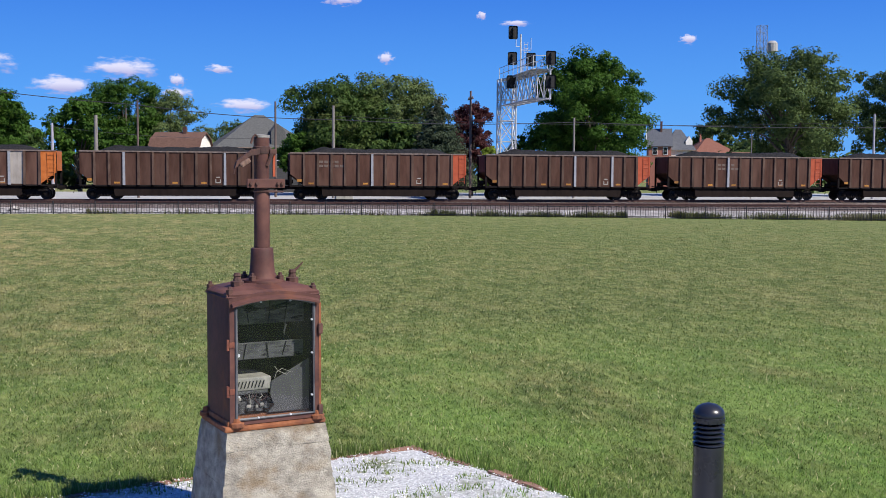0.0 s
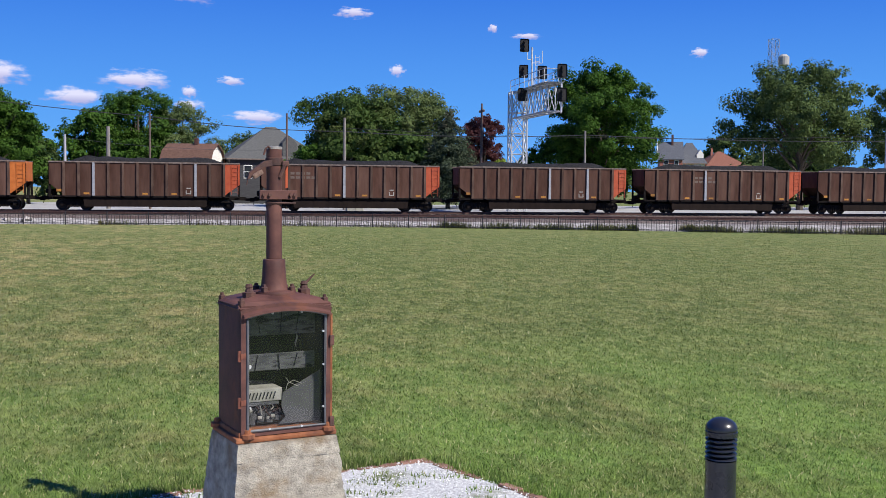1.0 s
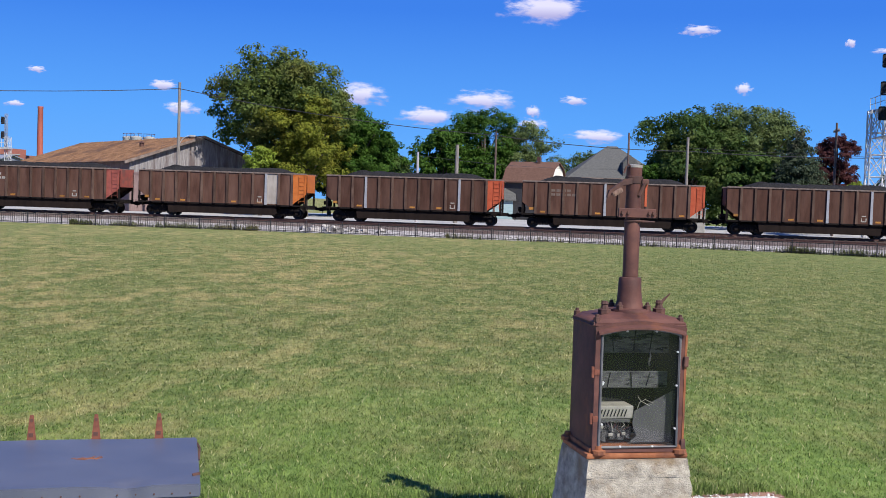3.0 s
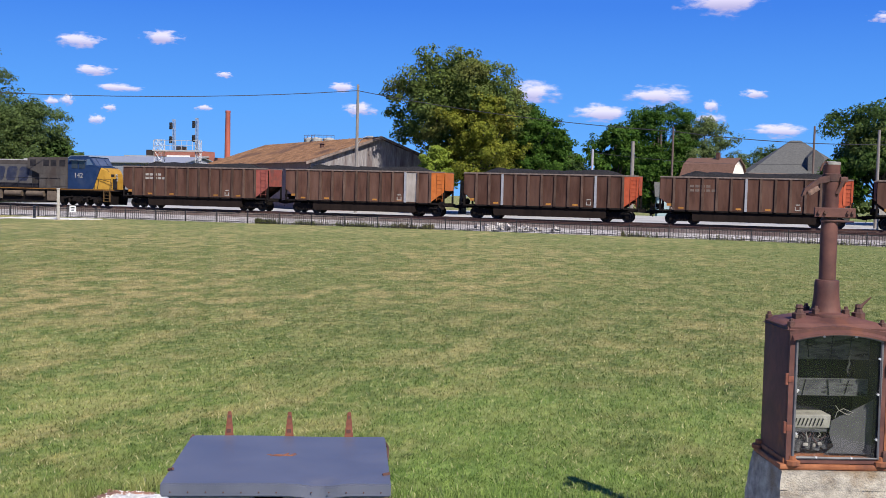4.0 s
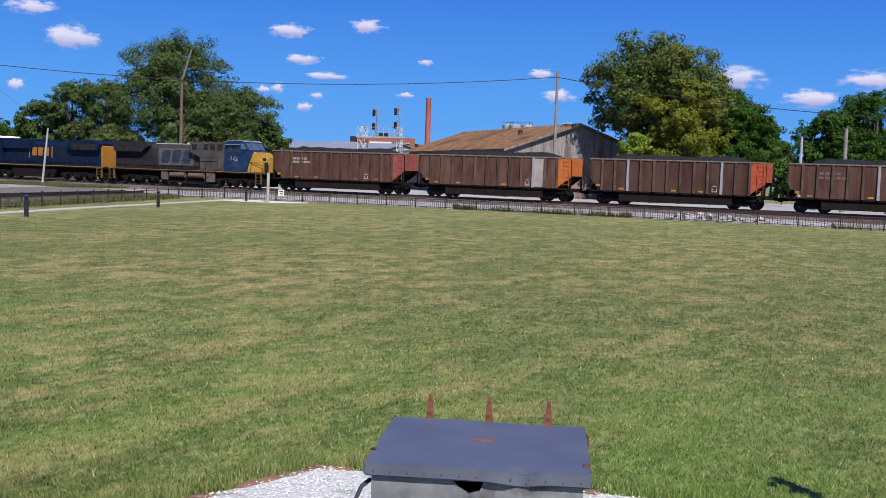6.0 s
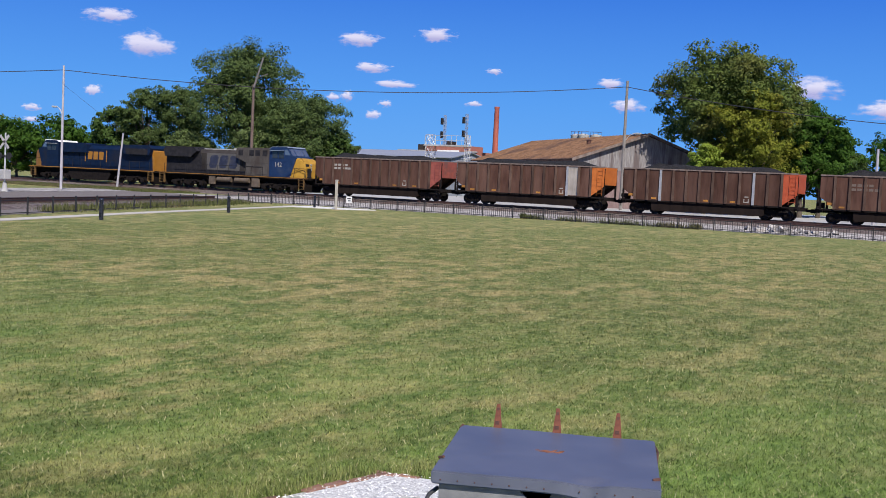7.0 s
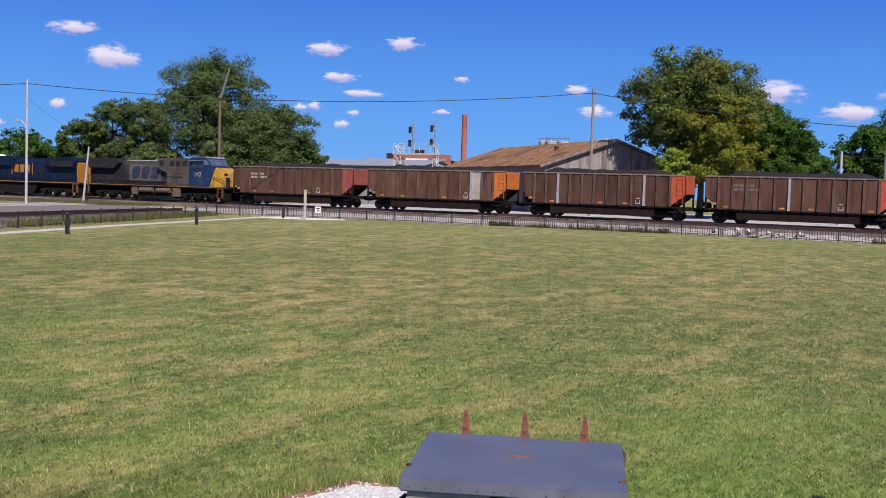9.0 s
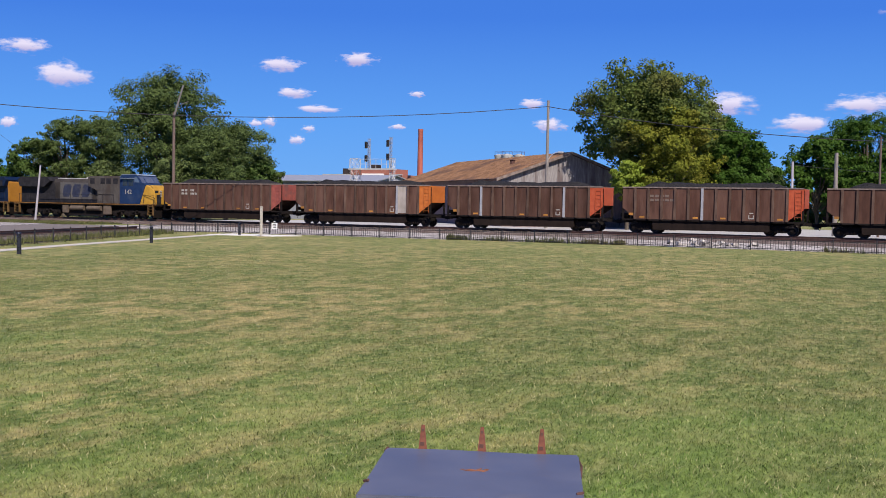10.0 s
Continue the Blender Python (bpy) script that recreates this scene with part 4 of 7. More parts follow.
    part("plow", pr(Geo(), [(19.7, 0.2), (19.95, 0.15), (20.1, 0.95), (19.7, 1.36)], -1.4, 1.4), UNDER, e)
    part("rear_plow", pr(Geo(), [(0.9, 0.2), (0.65, 0.15), (0.5, 0.95), (0.9, 1.36)], -1.4, 1.4), UNDER, e)
    part("coupler", bx(Geo(), 20.0, 20.7, -0.15, 0.15, 0.78, 1.05), UNDER, e)
    part("coupler", bx(Geo(), -0.2, 0.6, -0.15, 0.15, 0.78, 1.05), UNDER, e)
    for a, b in ((19.35, 19.95), (0.45, 1.05)):
        for y in (-1.38, 1.38):
            a2, b2 = span(a, b)
            part("steps", steps_geo(a2, b2, y), GRIMY_STEP if y < 0 else UNDER, e, "grimy boarding steps")
    for a, b in ((1.0, 14.6), (18.3, 20.0)):
        a2, b2 = span(a, b)
        part("handrail", railing_geo(a2, b2, -1.46), LOCO_DARK, e)
    # tank and reservoirs
    part("fuel_tank", pr(Geo(), [(7.3, 1.36), (7.1, 0.9), (7.6, 0.22), (13.4, 0.22), (13.9, 0.9), (13.6, 1.36)], -1.3, 1.3), UNDER, e, "fuel tank darkened with the shade below the engine")
    if old:
        for a in (8.6, 11.0):
            a2, b2 = span(a, a + 1.9)
            part("air_reservoir", Geo().rod((a2, -1.42, 1.02), (b2, -1.42, 1.02), 0.26, n=14), TAN_TANK, e, "tan air reservoir", smooth=True)
            part("battery_box", bx(Geo(), 7.4, 8.2, -1.46, -1.3, 0.5, 1.3) if a < 9 else bx(Geo(), 13.2, 14.2, -1.46, -1.3, 0.4, 1.3), TAN_TANK, e)
    for cx in (4.2, 16.4):
        t = part("truck", mesh_of("engine_truck", engine_truck_geo), UNDER, e, "", pose(m(cx), 0, 0))
        for a in (-1.85, 0, 1.85):
            w = part("wheelset", mesh_of("wheelset", wheelset_geo, True), STEEL, t, "worn steel wheelset", pose(a, 0, WHEEL_R))
            rolling.append((w, a))
    moving.append((e, x))
    return e, body, cab


ENGINE2 = TRAIN0 + CAR_PITCH - 21.35
e2, hood2, cab2 = engine(ENGINE2, False, LOCO_GREY, LOCO_BLUE, LOCO_YELLOW, GRIMY_GOLD, "grimy grey diesel engine with blue cab and yellow nose", True)
text("cab_number", "142", 0.66, MARK_WHITE, cab2, pose(16.1, -1.49, 2.6, 90, 0, 0), "white painted number")
part("emblem_field", Geo().box(6.6, 11.2, -0.994, -0.986, 1.95, 3.75), LOCO_ROOF_GRIME, hood2, "paler grey emblem field")
emblem = Geo()
for k in range(3):
    a = 6.95 + 1.36 * k
    emblem.prism([(a + 0.15, 2.2), (a, 2.45), (a + 0.15, 3.3), (a + 0.4, 3.55), (a + 1.2, 3.55), (a + 1.3, 3.3), (a + 1.1, 2.45), (a + 0.9, 2.2)], -1.006, -0.995)
part("emblem", emblem, EMBLEM_BLUE, hood2, "faded blue painted emblem blocks", hood2.matrix_basis.inverted())
part("hood_base_band", Geo().box(5.9, 14.9, -0.998, -0.987, 1.6, 2.0), LOCO_DARK, hood2, "", hood2.matrix_basis.inverted())
e1, hood1, cab1 = engine(ENGINE2 - 20.85, True, LOCO_NAVY, LOCO_NAVY, LOCO_GOLD, LOCO_GOLD, "dark blue diesel engine with gold stripe and orange rear", False)
emblem1 = Geo().box(9.0, 9.14, -1.0, -0.987, 2.3, 3.6).box(12.4, 12.54, -1.0, -0.987, 2.3, 3.6)
for k in range(3):
    emblem1.prism([(9.5 + 0.9 * k, 2.55), (9.5 + 0.9 * k, 3.45), (10.25 + 0.9 * k, 3.45), (10.15 + 0.9 * k, 2.55)], -1.0, -0.987)
part("emblem", emblem1, LOCO_GOLD, hood1, "gold painted emblem blocks", hood1.matrix_basis.inverted())


# ---- the old signal mechanism on its foundation ----
MECH = pose(0.47, 7.27, 0, 0, 0, 18)   # origin under the case's middle; its glazed front faces -y of its own space
W2, D2, CASE0, CASE1 = 0.312, 0.222, 0.77, 1.63


def lift(z0, z1, proud, seed):
    """One poured lift of the tapered block, with a rough face and chipped edges."""
    bm = bmesh.new()
    half = lambda z: (0.4375 - 0.108 * (z + 0.1) + proud, 0.358 - 0.085 * (z + 0.1) + proud)
    nx, nz = 26, max(4, int((z1 - z0) / 0.03))
    v = []
    for k in range(nz + 1):
        z = z0 + (z1 - z0) * k / nz
        a, b = half(z)
        ring = [(-a + 2 * a * i / nx, -b) for i in range(nx)] + [(a, -b + 2 * b * i / nx) for i in range(nx)] + [(a - 2 * a * i / nx, b) for i in range(nx)] + [(-a, b - 2 * b * i / nx) for i in range(nx)]
        v += [bm.verts.new((x, y, z)) for x, y in ring]
    n = 4 * nx
    for k in range(nz):
        for i in range(n):
            bm.faces.new([v[k * n + i], v[k * n + (i + 1) % n], v[(k + 1) * n + (i + 1) % n], v[(k + 1) * n + i]])
    bm.faces.new(v[nz * n:])
    bm.faces.new(v[n - 1::-1])
    for k in range(nz + 1):
        for i in range(n):
            p = v[k * n + i].co
            q = p + Vector((seed, 0, seed * 0.7))
            corner = 1.0 if i % nx in (0, 1, nx - 1) else 0.0
            rim = 1.0 if k in (0, nz) else 0.0
            inset = 0.004 * noise.noise(q * 7) + 0.006 * min(0, noise.noise(q * 24) + 0.15) - 0.0025 * rim - 0.010 * corner * max(0, noise.noise(q * 11) + 0.35)
            p.x += inset * (1 if p.x > 0 else -1)
            p.y += inset * (1 if p.y > 0 else -1)
    bm.verts.index_update()
    g = Geo().add([p.co.copy() for p in bm.verts], [[q.index for q in f.verts] for f in bm.faces])
    bm.free()
    return g


base_block = thing("concrete_foundation", MECH, "weathered tapered concrete block under the old signal case", "foundation")
part("footing", lift(-0.1, 0.44, 0.002, 1.0), OLD_CONCRETE, base_block, "rough pitted lower lift", smooth=True)
part("middle_course", lift(0.44, 0.655, 0.0, 5.0), OLD_CONCRETE, base_block, "stained middle lift", smooth=True)
part("cap", lift(0.655, 0.768, 0.002, 9.0), OLD_CONCRETE, base_block, "brown-stained top lift", smooth=True)
mech = thing("signal_mechanism", MECH, "rusted iron signal mechanism case with glazed front and mast", "signal mechanism")
shell = Geo()
shell.block(-W2, -W2 + 0.03, -D2, D2, CASE0 + 0.02, CASE1, 0.012).block(W2 - 0.03, W2, -D2, D2, CASE0 + 0.02, CASE1, 0.012)
shell.block(-W2, W2, D2 - 0.03, D2, CASE0 + 0.02, CASE1, 0.012)
case = part("case", shell, RUST_CASE, mech, "rusted dark red iron case", smooth=True)
# thin sheets on the inner faces paint in the case's inner shade
part("lining", Geo().box(-W2 + 0.032, W2 - 0.032, D2 - 0.04, D2 - 0.032, CASE0 + 0.05, CASE1).box(-W2 + 0.031, -W2 + 0.036, -D2 + 0.02, D2 - 0.04, CASE0 + 0.05, CASE1).box(W2 - 0.036, W2 - 0.031, -D2 + 0.02, D2 - 0.04, CASE0 + 0.05, CASE1).box(-W2 + 0.03, W2 - 0.03, -D2 + 0.02, D2 - 0.03, CASE0 + 0.03, CASE0 + 0.04), CASE_INSIDE, case, "near-black case lining with the inner shade in its colour")
part("base_flange", Geo().block(-W2 - 0.035, W2 + 0.035, -D2 - 0.035, D2 + 0.03, CASE0, CASE0 + 0.035, 0.012).block(-W2 - 0.01, W2 + 0.01, -D2 - 0.012, D2 + 0.01, CASE0 + 0.03, CASE0 + 0.07, 0.012), RUST_BRIGHT, mech, "bright rusty base flange")
# lid: a low dome with softened corners
lid = Geo()
bm = bmesh.new()
rows = ((W2 + 0.012, D2 + 0.012, CASE1 - 0.012), (W2 + 0.014, D2 + 0.014, CASE1 + 0.01), (W2 - 0.03, D2 - 0.03, CASE1 + 0.045), (0.15, 0.13, CASE1 + 0.075))
vs = [bm.verts.new((x * a, y * b, z)) for a, b, z in rows for x, y in ((-1, -1), (1, -1), (1, 1), (-1, 1))]
for k in range(3):
    for i in range(4):
        bm.faces.new([vs[k * 4 + i], vs[k * 4 + (i + 1) % 4], vs[k * 4 + 4 + (i + 1) % 4], vs[k * 4 + 4 + i]])
bm.faces.new(vs[12:16])
bm.faces.new(vs[3::-1])
bmesh.ops.bevel(bm, geom=bm.edges[:], offset=0.012, segments=2, affect="EDGES")
bm.verts.index_update()
lid.add([p.co.copy() for p in bm.verts], [[q.index for q in f.verts] for f in bm.faces])
bm.free()
part("lid", lid, RUST_CASE, mech, "domed iron lid", smooth=True)
# door: an arched frame round the glass
F0, F1, FW = CASE0 + 0.075, CASE1 - 0.055, 0.270
arch = [(-FW + 2 * FW * i / 16, F1 + 0.04 * (1 - (2 * i / 16 - 1) ** 2)) for i in range(17)]
outer = [(-W2 + 0.004, F0 - 0.035)] + [(-W2 + 0.004, F1 + 0.02)] + [(x * 1.16, z + 0.045) for x, z in arch] + [(W2 - 0.004, F1 + 0.02), (W2 - 0.004, F0 - 0.035)]
inner = [(-FW, F0)] + [(-FW, F1 - 0.02)] + arch + [(FW, F1 - 0.02), (FW, F0)]
n = len(outer)
door_g = Geo()
for y in (-D2 - 0.022, -D2 + 0.004):
    door_g.v += [(x, y, z) for x, z in outer] + [(x, y, z) for x, z in inner]
for i in range(n):
    j = (i + 1) % n
    door_g.f += [(i, j, n + j, n + i), (2 * n + j, 2 * n + i, 3 * n + i, 3 * n + j), (n + i, n + j, 3 * n + j, 3 * n + i), (j, i, 2 * n + i, 2 * n + j)]
door = part("door", door_g, RUST_CASE, mech, "rusty arched door frame")
part("door_edge", Geo().box(W2 - 0.010, W2 + 0.004, -D2 - 0.026, -D2 + 0.004, F0 - 0.03, F1 + 0.0), RUST_BRIGHT, door, "bright rusty door edge")
bead_g = Geo()
bead = [(x * 0.985, z) for x, z in inner]
bead_g.tube([(x, -D2 - 0.024, z) for x, z in bead if (x, z)] + [(bead[0][0], -D2 - 0.024, bead[0][1])], 0.010, 6)
part("glazing_bead", bead_g, FAR_STEEL_DARK, door, "grey glazing bead")
pane = part("pane", Geo().add([(x, -D2 - 0.010, z) for x, z in inner], [tuple(range(n))]), PANE, door, "dusty glass pane")
pane.visible_shadow = False
hood = Geo()
for y, dz in ((-D2 - 0.055, 0.01), (-D2, 0.035), (-D2, 0.008), (-D2 - 0.055, -0.004)):
    hood.v += [(x * 1.1, y, z + dz) for x, z in arch]
hood.f = [(r * 17 + i, r * 17 + i + 1, (r + 1) % 4 * 17 + i + 1, (r + 1) % 4 * 17 + i) for r in range(4) for i in range(16)] + [(0, 17, 34, 51), (16, 67, 50, 33)]
part("drip_hood", hood, RUST_CASE, door, "arched drip moulding")
for x, z in ((-0.25, F0 + 0.15), (-0.25, F0 + 0.42), (0.25, F0 + 0.12), (0.25, F0 + 0.4), (0.25, F0 + 0.62), (-0.1, F1 + 0.022), (0.1, F1 + 0.022), (-0.12, F0 + 0.004), (0.1, F0 + 0.004)):
    part("screw", Geo().rod((x, -D2 - 0.02, z), (x, -D2 - 0.034, z), 0.007, n=6), GALV, door, "small bright screw")
for z in (1.33, 1.03):
    part("hinge", Geo().rod((-W2 - 0.006, -D2 - 0.012, z - 0.035), (-W2 - 0.006, -D2 - 0.012, z + 0.035), 0.011, n=8).box(-W2, -W2 + 0.035, -D2 - 0.027, -D2 - 0.018, z - 0.018, z + 0.018), RUST_STRAP, door, "rusty hinge")
for z in (0.86, 1.40):
    part("latch", Geo().block(W2 - 0.02, W2 + 0.012, -D2 - 0.042, -D2 - 0.02, z - 0.035, z + 0.035, 0.008), RUST_DARK, door, "dark latch")
# what shows behind the glass
part("upper_board", Geo().block(-0.27, 0.27, -0.06, -0.045, 1.43, 1.60, 0.004), PEELED, mech, "peeled pale backing board")
part("middle_board", Geo().block(-0.27, 0.25, -0.10, -0.085, 1.205, 1.315, 0.004), PEELED, mech, "peeled pale terminal board")
for x, z0, z1, lean in ((-0.17, 1.21, 1.31, 0.02), (0.0, 1.21, 1.31, -0.01), (0.10, 1.22, 1.31, 0.025), (-0.12, 1.44, 1.59, -0.02), (0.02, 1.45, 1.59, 0.01), (0.13, 1.44, 1.58, 0.02)):
    y = -0.107 if z0 < 1.4 else -0.066
    part("crack", Geo().rod((x, y, z0), (x + lean, y, z1), 0.0035, n=5), CASE_INSIDE, mech, "dark crack in the board")
part("terminal_knob", Geo().lathe([(0.012, 0), (0.012, 0.012), (0.006, 0.02)], 10), WHITE_PAINT, mech, "small white terminal knob", pose(-0.21, -0.108, 1.235, 90, 0, 0))
relay = part("relay_block", Geo().block(-0.262, 0.0, -0.155, 0.02, 1.012, 1.095, 0.006), CREAM, mech, "aged cream relay block with slanted contacts")
for i in range(8):
    x = -0.235 + i * 0.024
    part("contact", Geo().prism([(x, 1.028), (x + 0.005, 1.026), (x + 0.022, 1.072), (x + 0.016, 1.074)], -0.162, -0.155), CASE_INSIDE, relay)
part("relay_foot", Geo().block(-0.262, -0.02, -0.15, 0.0, 0.985, 1.008, 0.004), PEELED, relay, "grimy relay foot")
srng = random.Random(12)
for i in range(9):
    x, h = -0.225 + 0.027 * i, srng.uniform(0.03, 0.085)
    part("spring_contact", Geo().tube([(x, -0.13, 0.985), (x + srng.uniform(-0.02, 0.02), -0.145, 0.985 - h * 0.5), (x + srng.uniform(-0.03, 0.03), -0.14, 0.985 - h)], 0.004, 5), CREAM if i % 3 == 0 else RUST_DARK, mech)
for x, z, rr in ((-0.19, 0.885, 0.026), (-0.135, 0.90, 0.030), (-0.075, 0.895, 0.032), (-0.02, 0.905, 0.024)):
    part("coil", Geo().rod((x, -0.10, z - 0.03), (x + 0.008, -0.10, z + 0.04), rr, n=12), PEELED, mech, "grimy grey coil", smooth=True)
for x, z, w in ((-0.15, 0.905, 0.03), (-0.095, 0.90, 0.018), (-0.06, 0.91, 0.026), (-0.21, 0.955, 0.02)):
    part("porcelain_bit", Geo().block(x - w / 2, x + w / 2, -0.15, -0.14, z - 0.010, z + 0.011, 0.005), CREAM, mech, "small pale block below the relay")
# added sheet that stands in for the pane's grey diagonal reflection
part("backing_sheet", Geo().prism([(0.0, 1.062), (0.262, 1.195), (0.262, 0.856), (-0.03, 0.856), (0.02, 0.90), (-0.01, 0.98)], -0.165, -0.16), REFLECTION_GREY, mech, "added grey sheet for the reflection in the case glass")
pts = [(0.02, -0.17, 1.16), (0.04, -0.175, 1.13), (0.10, -0.17, 1.10), (0.13, -0.17, 1.115), (0.07, -0.17, 1.14), (0.03, -0.175, 1.12), (0.02, -0.17, 1.08)]
wires_in = Geo()
wires_in.tube(pts, 0.0024, 5)
part("loose_wire", wires_in, CREAM, mech, "tangled pale wire")
wires_up = Geo()
wires_up.tube([(0.10, -0.15, 1.46), (0.105, -0.15, 1.42), (0.092, -0.15, 1.38), (0.10, -0.15, 1.35)], 0.006, 5)
part("cloth_scrap", wires_up, PEELED, mech, "hanging pale cloth scrap")
# mast
z0 = CASE1 + 0.07
part("mast_flange", Geo().lathe([(0.145, z0 - 0.02), (0.15, z0), (0.145, z0 + 0.02), (0.10, z0 + 0.028), (0.085, z0 + 0.06), (0.078, z0 + 0.13), (0.074, z0 + 0.22), (0.070, z0 + 0.228), (0.05, z0 + 0.23)], 28), RUST_CASE, mech, "flared cast mast socket", smooth=True)
part("mast", Geo().lathe([(0.052, z0 + 0.2), (0.052, z0 + 0.60), (0.050, z0 + 0.61), (0.050, z0 + 0.80), (0.052, z0 + 0.81), (0.052, 2.66), (0.046, 2.662)], 24), RUST_CASE, mech, "rusted pipe mast", smooth=True)
part("mast_cap", Geo().lathe([(0.053, 2.655), (0.054, 2.672), (0.02, 2.676)], 24), MARK_WHITE, mech, "pale top rim")
part("crossarm", Geo().block(-0.125, 0.135, -0.075, -0.058, z0 + 0.625, z0 + 0.685, 0.004).block(-0.07, 0.07, -0.06, 0.06, z0 + 0.63, z0 + 0.68, 0.01), RUST_CASE, mech, "bolted crossarm clamp")
arm_bolt = Geo()
for x in (-0.1, -0.06, 0.085, 0.115):
    arm_bolt.rod((x, -0.09, z0 + 0.655), (x, -0.05, z0 + 0.655), 0.012, n=6)
part("clamp_bolt", arm_bolt, RUST_DARK, mech)
part("strap", Geo().rod((-0.075, -0.045, z0 + 0.605), (0.09, -0.06, z0 + 0.60), 0.008, n=6).rod((0.09, -0.06, z0 + 0.60), (0.13, -0.06, z0 + 0.60), 0.006, n=6), RUST_DARK, mech)
part("top_collar", Geo().lathe([(0.050, 2.545), (0.057, 2.55), (0.058, 2.595), (0.050, 2.60)], 20), RUST_DARK, mech, "dark collar", smooth=True)
part("crank", Geo().prism([(-0.03, 2.585), (-0.085, 2.575), (-0.185, 2.50), (-0.20, 2.455), (-0.175, 2.462), (-0.095, 2.535), (-0.03, 2.545)], -0.05, -0.025), RUST_DARK, mech, "dark rusty crank arm")
part("arm_stump", Geo().block(-0.036, 0.040, -0.012, 0.012, -0.017, 0.016, 0.010, pose(-0.135, -0.06, 2.488, 0, -32, 0)), STUMP, mech, "pale broken wooden arm stump")
part("dangling_wire", Geo().rod((-0.195, -0.04, 2.46), (-0.203, -0.04, 2.415), 0.004, n=5), RUST_DARK, mech)
part("top_hook", Geo().tube([(-0.035, -0.03, 2.655), (-0.055, -0.035, 2.672), (-0.072, -0.035, 2.655), (-0.085, -0.035, 2.615)], 0.007, 6), RUST_DARK, mech, "bent dark hook")
part("lever", Geo().rod((0.02, -0.05, 2.47), (0.055, -0.055, 2.555), 0.012, n=6).block(0.035, 0.085, -0.06, -0.03, 2.545, 2.58, 0.008), RUST_DARK, mech, "dark lever")
part("signal_rod", Geo().box(0.068, 0.084, -0.03, -0.02, z0 + 0.70, z0 + 0.86), CAR_RED, mech, "orange-red painted rod")
nut = Geo().lathe([(0.024, 0), (0.024, 0.03), (0.014, 0.034), (0.012, 0.05)], 6).mesh("nut")
for x, y, s in ((-W2 + 0.02, -D2 + 0.02, 1), (W2 - 0.03, -D2 + 0.03, 1), (-W2 + 0.02, D2 - 0.02, 1), (W2 - 0.03, D2 - 0.02, 1)):
    part("lid_bolt", nut, RUST_DARK, mech, "", pose(x, y, CASE1 + 0.02))
knob = Geo().lathe([(0.045, 0), (0.045, 0.045), (0.03, 0.05), (0.022, 0.075), (0.028, 0.08), (0.02, 0.1)], 8).mesh("knob")
for x, y in ((-0.2, -0.08), (0.22, 0.02)):
    part("lid_fitting", knob, RUST_DARK, mech, "dark cast fitting", pose(x, y, CASE1 + 0.045))
part("broken_stub", Geo().rod((0.22, 0.02, CASE1 + 0.12), (0.30, 0.03, CASE1 + 0.19), 0.012, 0.004, 6), RUST_DARK, mech)
for a in (35, 140, 220, 320):
    part("flange_nut", nut, RUST_DARK, mech, "", pose(0.125 * math.cos(radians(a)), 0.125 * math.sin(radians(a)), z0 + 0.018))
for x, y in ((-W2 + 0.05, -D2 - 0.01), (W2 - 0.02, -D2 - 0.01), (-W2 - 0.01, D2 - 0.02)):
    part("anchor_lug", Geo().lathe([(0.05, 0), (0.05, 0.025), (0.03, 0.03), (0.026, 0.055), (0.01, 0.058)], 10), RUST_BRIGHT, mech, "rusty anchor lug", pose(x, y, CASE0 + 0.03))

# ---- the grey box in the foreground ----
BOX = pose(-1.95, 4.37, 0, 0, 0, 20.5)
gbox = thing("equipment_box", BOX, "grey sheet-metal equipment box with dented lid and rusty hinge straps", "equipment box")
bm = bmesh.new()
lidg = Geo().box(-0.46, 0.46, -0.435, 0.425, 1.175, 1.23)
vs = [bm.verts.new(p) for p in lidg.v]
for f in lidg.f:
    bm.faces.new([vs[i] for i in f])
bmesh.ops.bevel(bm, geom=bm.edges[:], offset=0.006, segments=2, affect="EDGES")
bmesh.ops.subdivide_edges(bm, edges=[e for e in bm.edges if e.calc_length() > 0.3], cuts=24, use_grid_fill=True)
for p in bm.verts:
    d = Vector((p.co.x - 0.18, p.co.y + 0.42)).length
    p.co.y += 0.030 * math.exp(-(d / 0.035) ** 2) - 0.010 * math.exp(-(Vector((p.co.x - 0.08, p.co.y + 0.43)).length / 0.05) ** 2)
    p.co.z -= 0.020 * math.exp(-(d / 0.06) ** 2) + 0.004 * noise.noise(p.co * 3)
bm.verts.index_update()
lg = Geo().add([p.co.copy() for p in bm.verts], [[q.index for q in f.verts] for f in bm.faces])
bm.free()
lid_ob = part("lid", lg, BOX_GREY, gbox, "smooth blue-grey lid with a rust smear", smooth=True)
for x in (-0.42, 0.42):
    part("side_panel", Geo().block(x - 0.01, x + 0.01, -0.385, 0.38, 0.0, 1.175, 0.004), BOX_BODY, gbox, "scuffed grey side panel")
part("back_panel", Geo().block(-0.43, 0.43, 0.38, 0.40, 0.0, 1.175, 0.004), BOX_BODY, gbox)
front = [(-0.43, 0), (0.43, 0), (0.43, 1.17), (0.03, 1.17), (0.015, 1.13), (-0.03, 1.115), (-0.07, 1.14), (-0.10, 1.17), (-0.43, 1.17)]
part("front_panel", Geo().prism(front, -0.405, -0.385), BOX_BODY, gbox, "scuffed grey front with a broken rim")
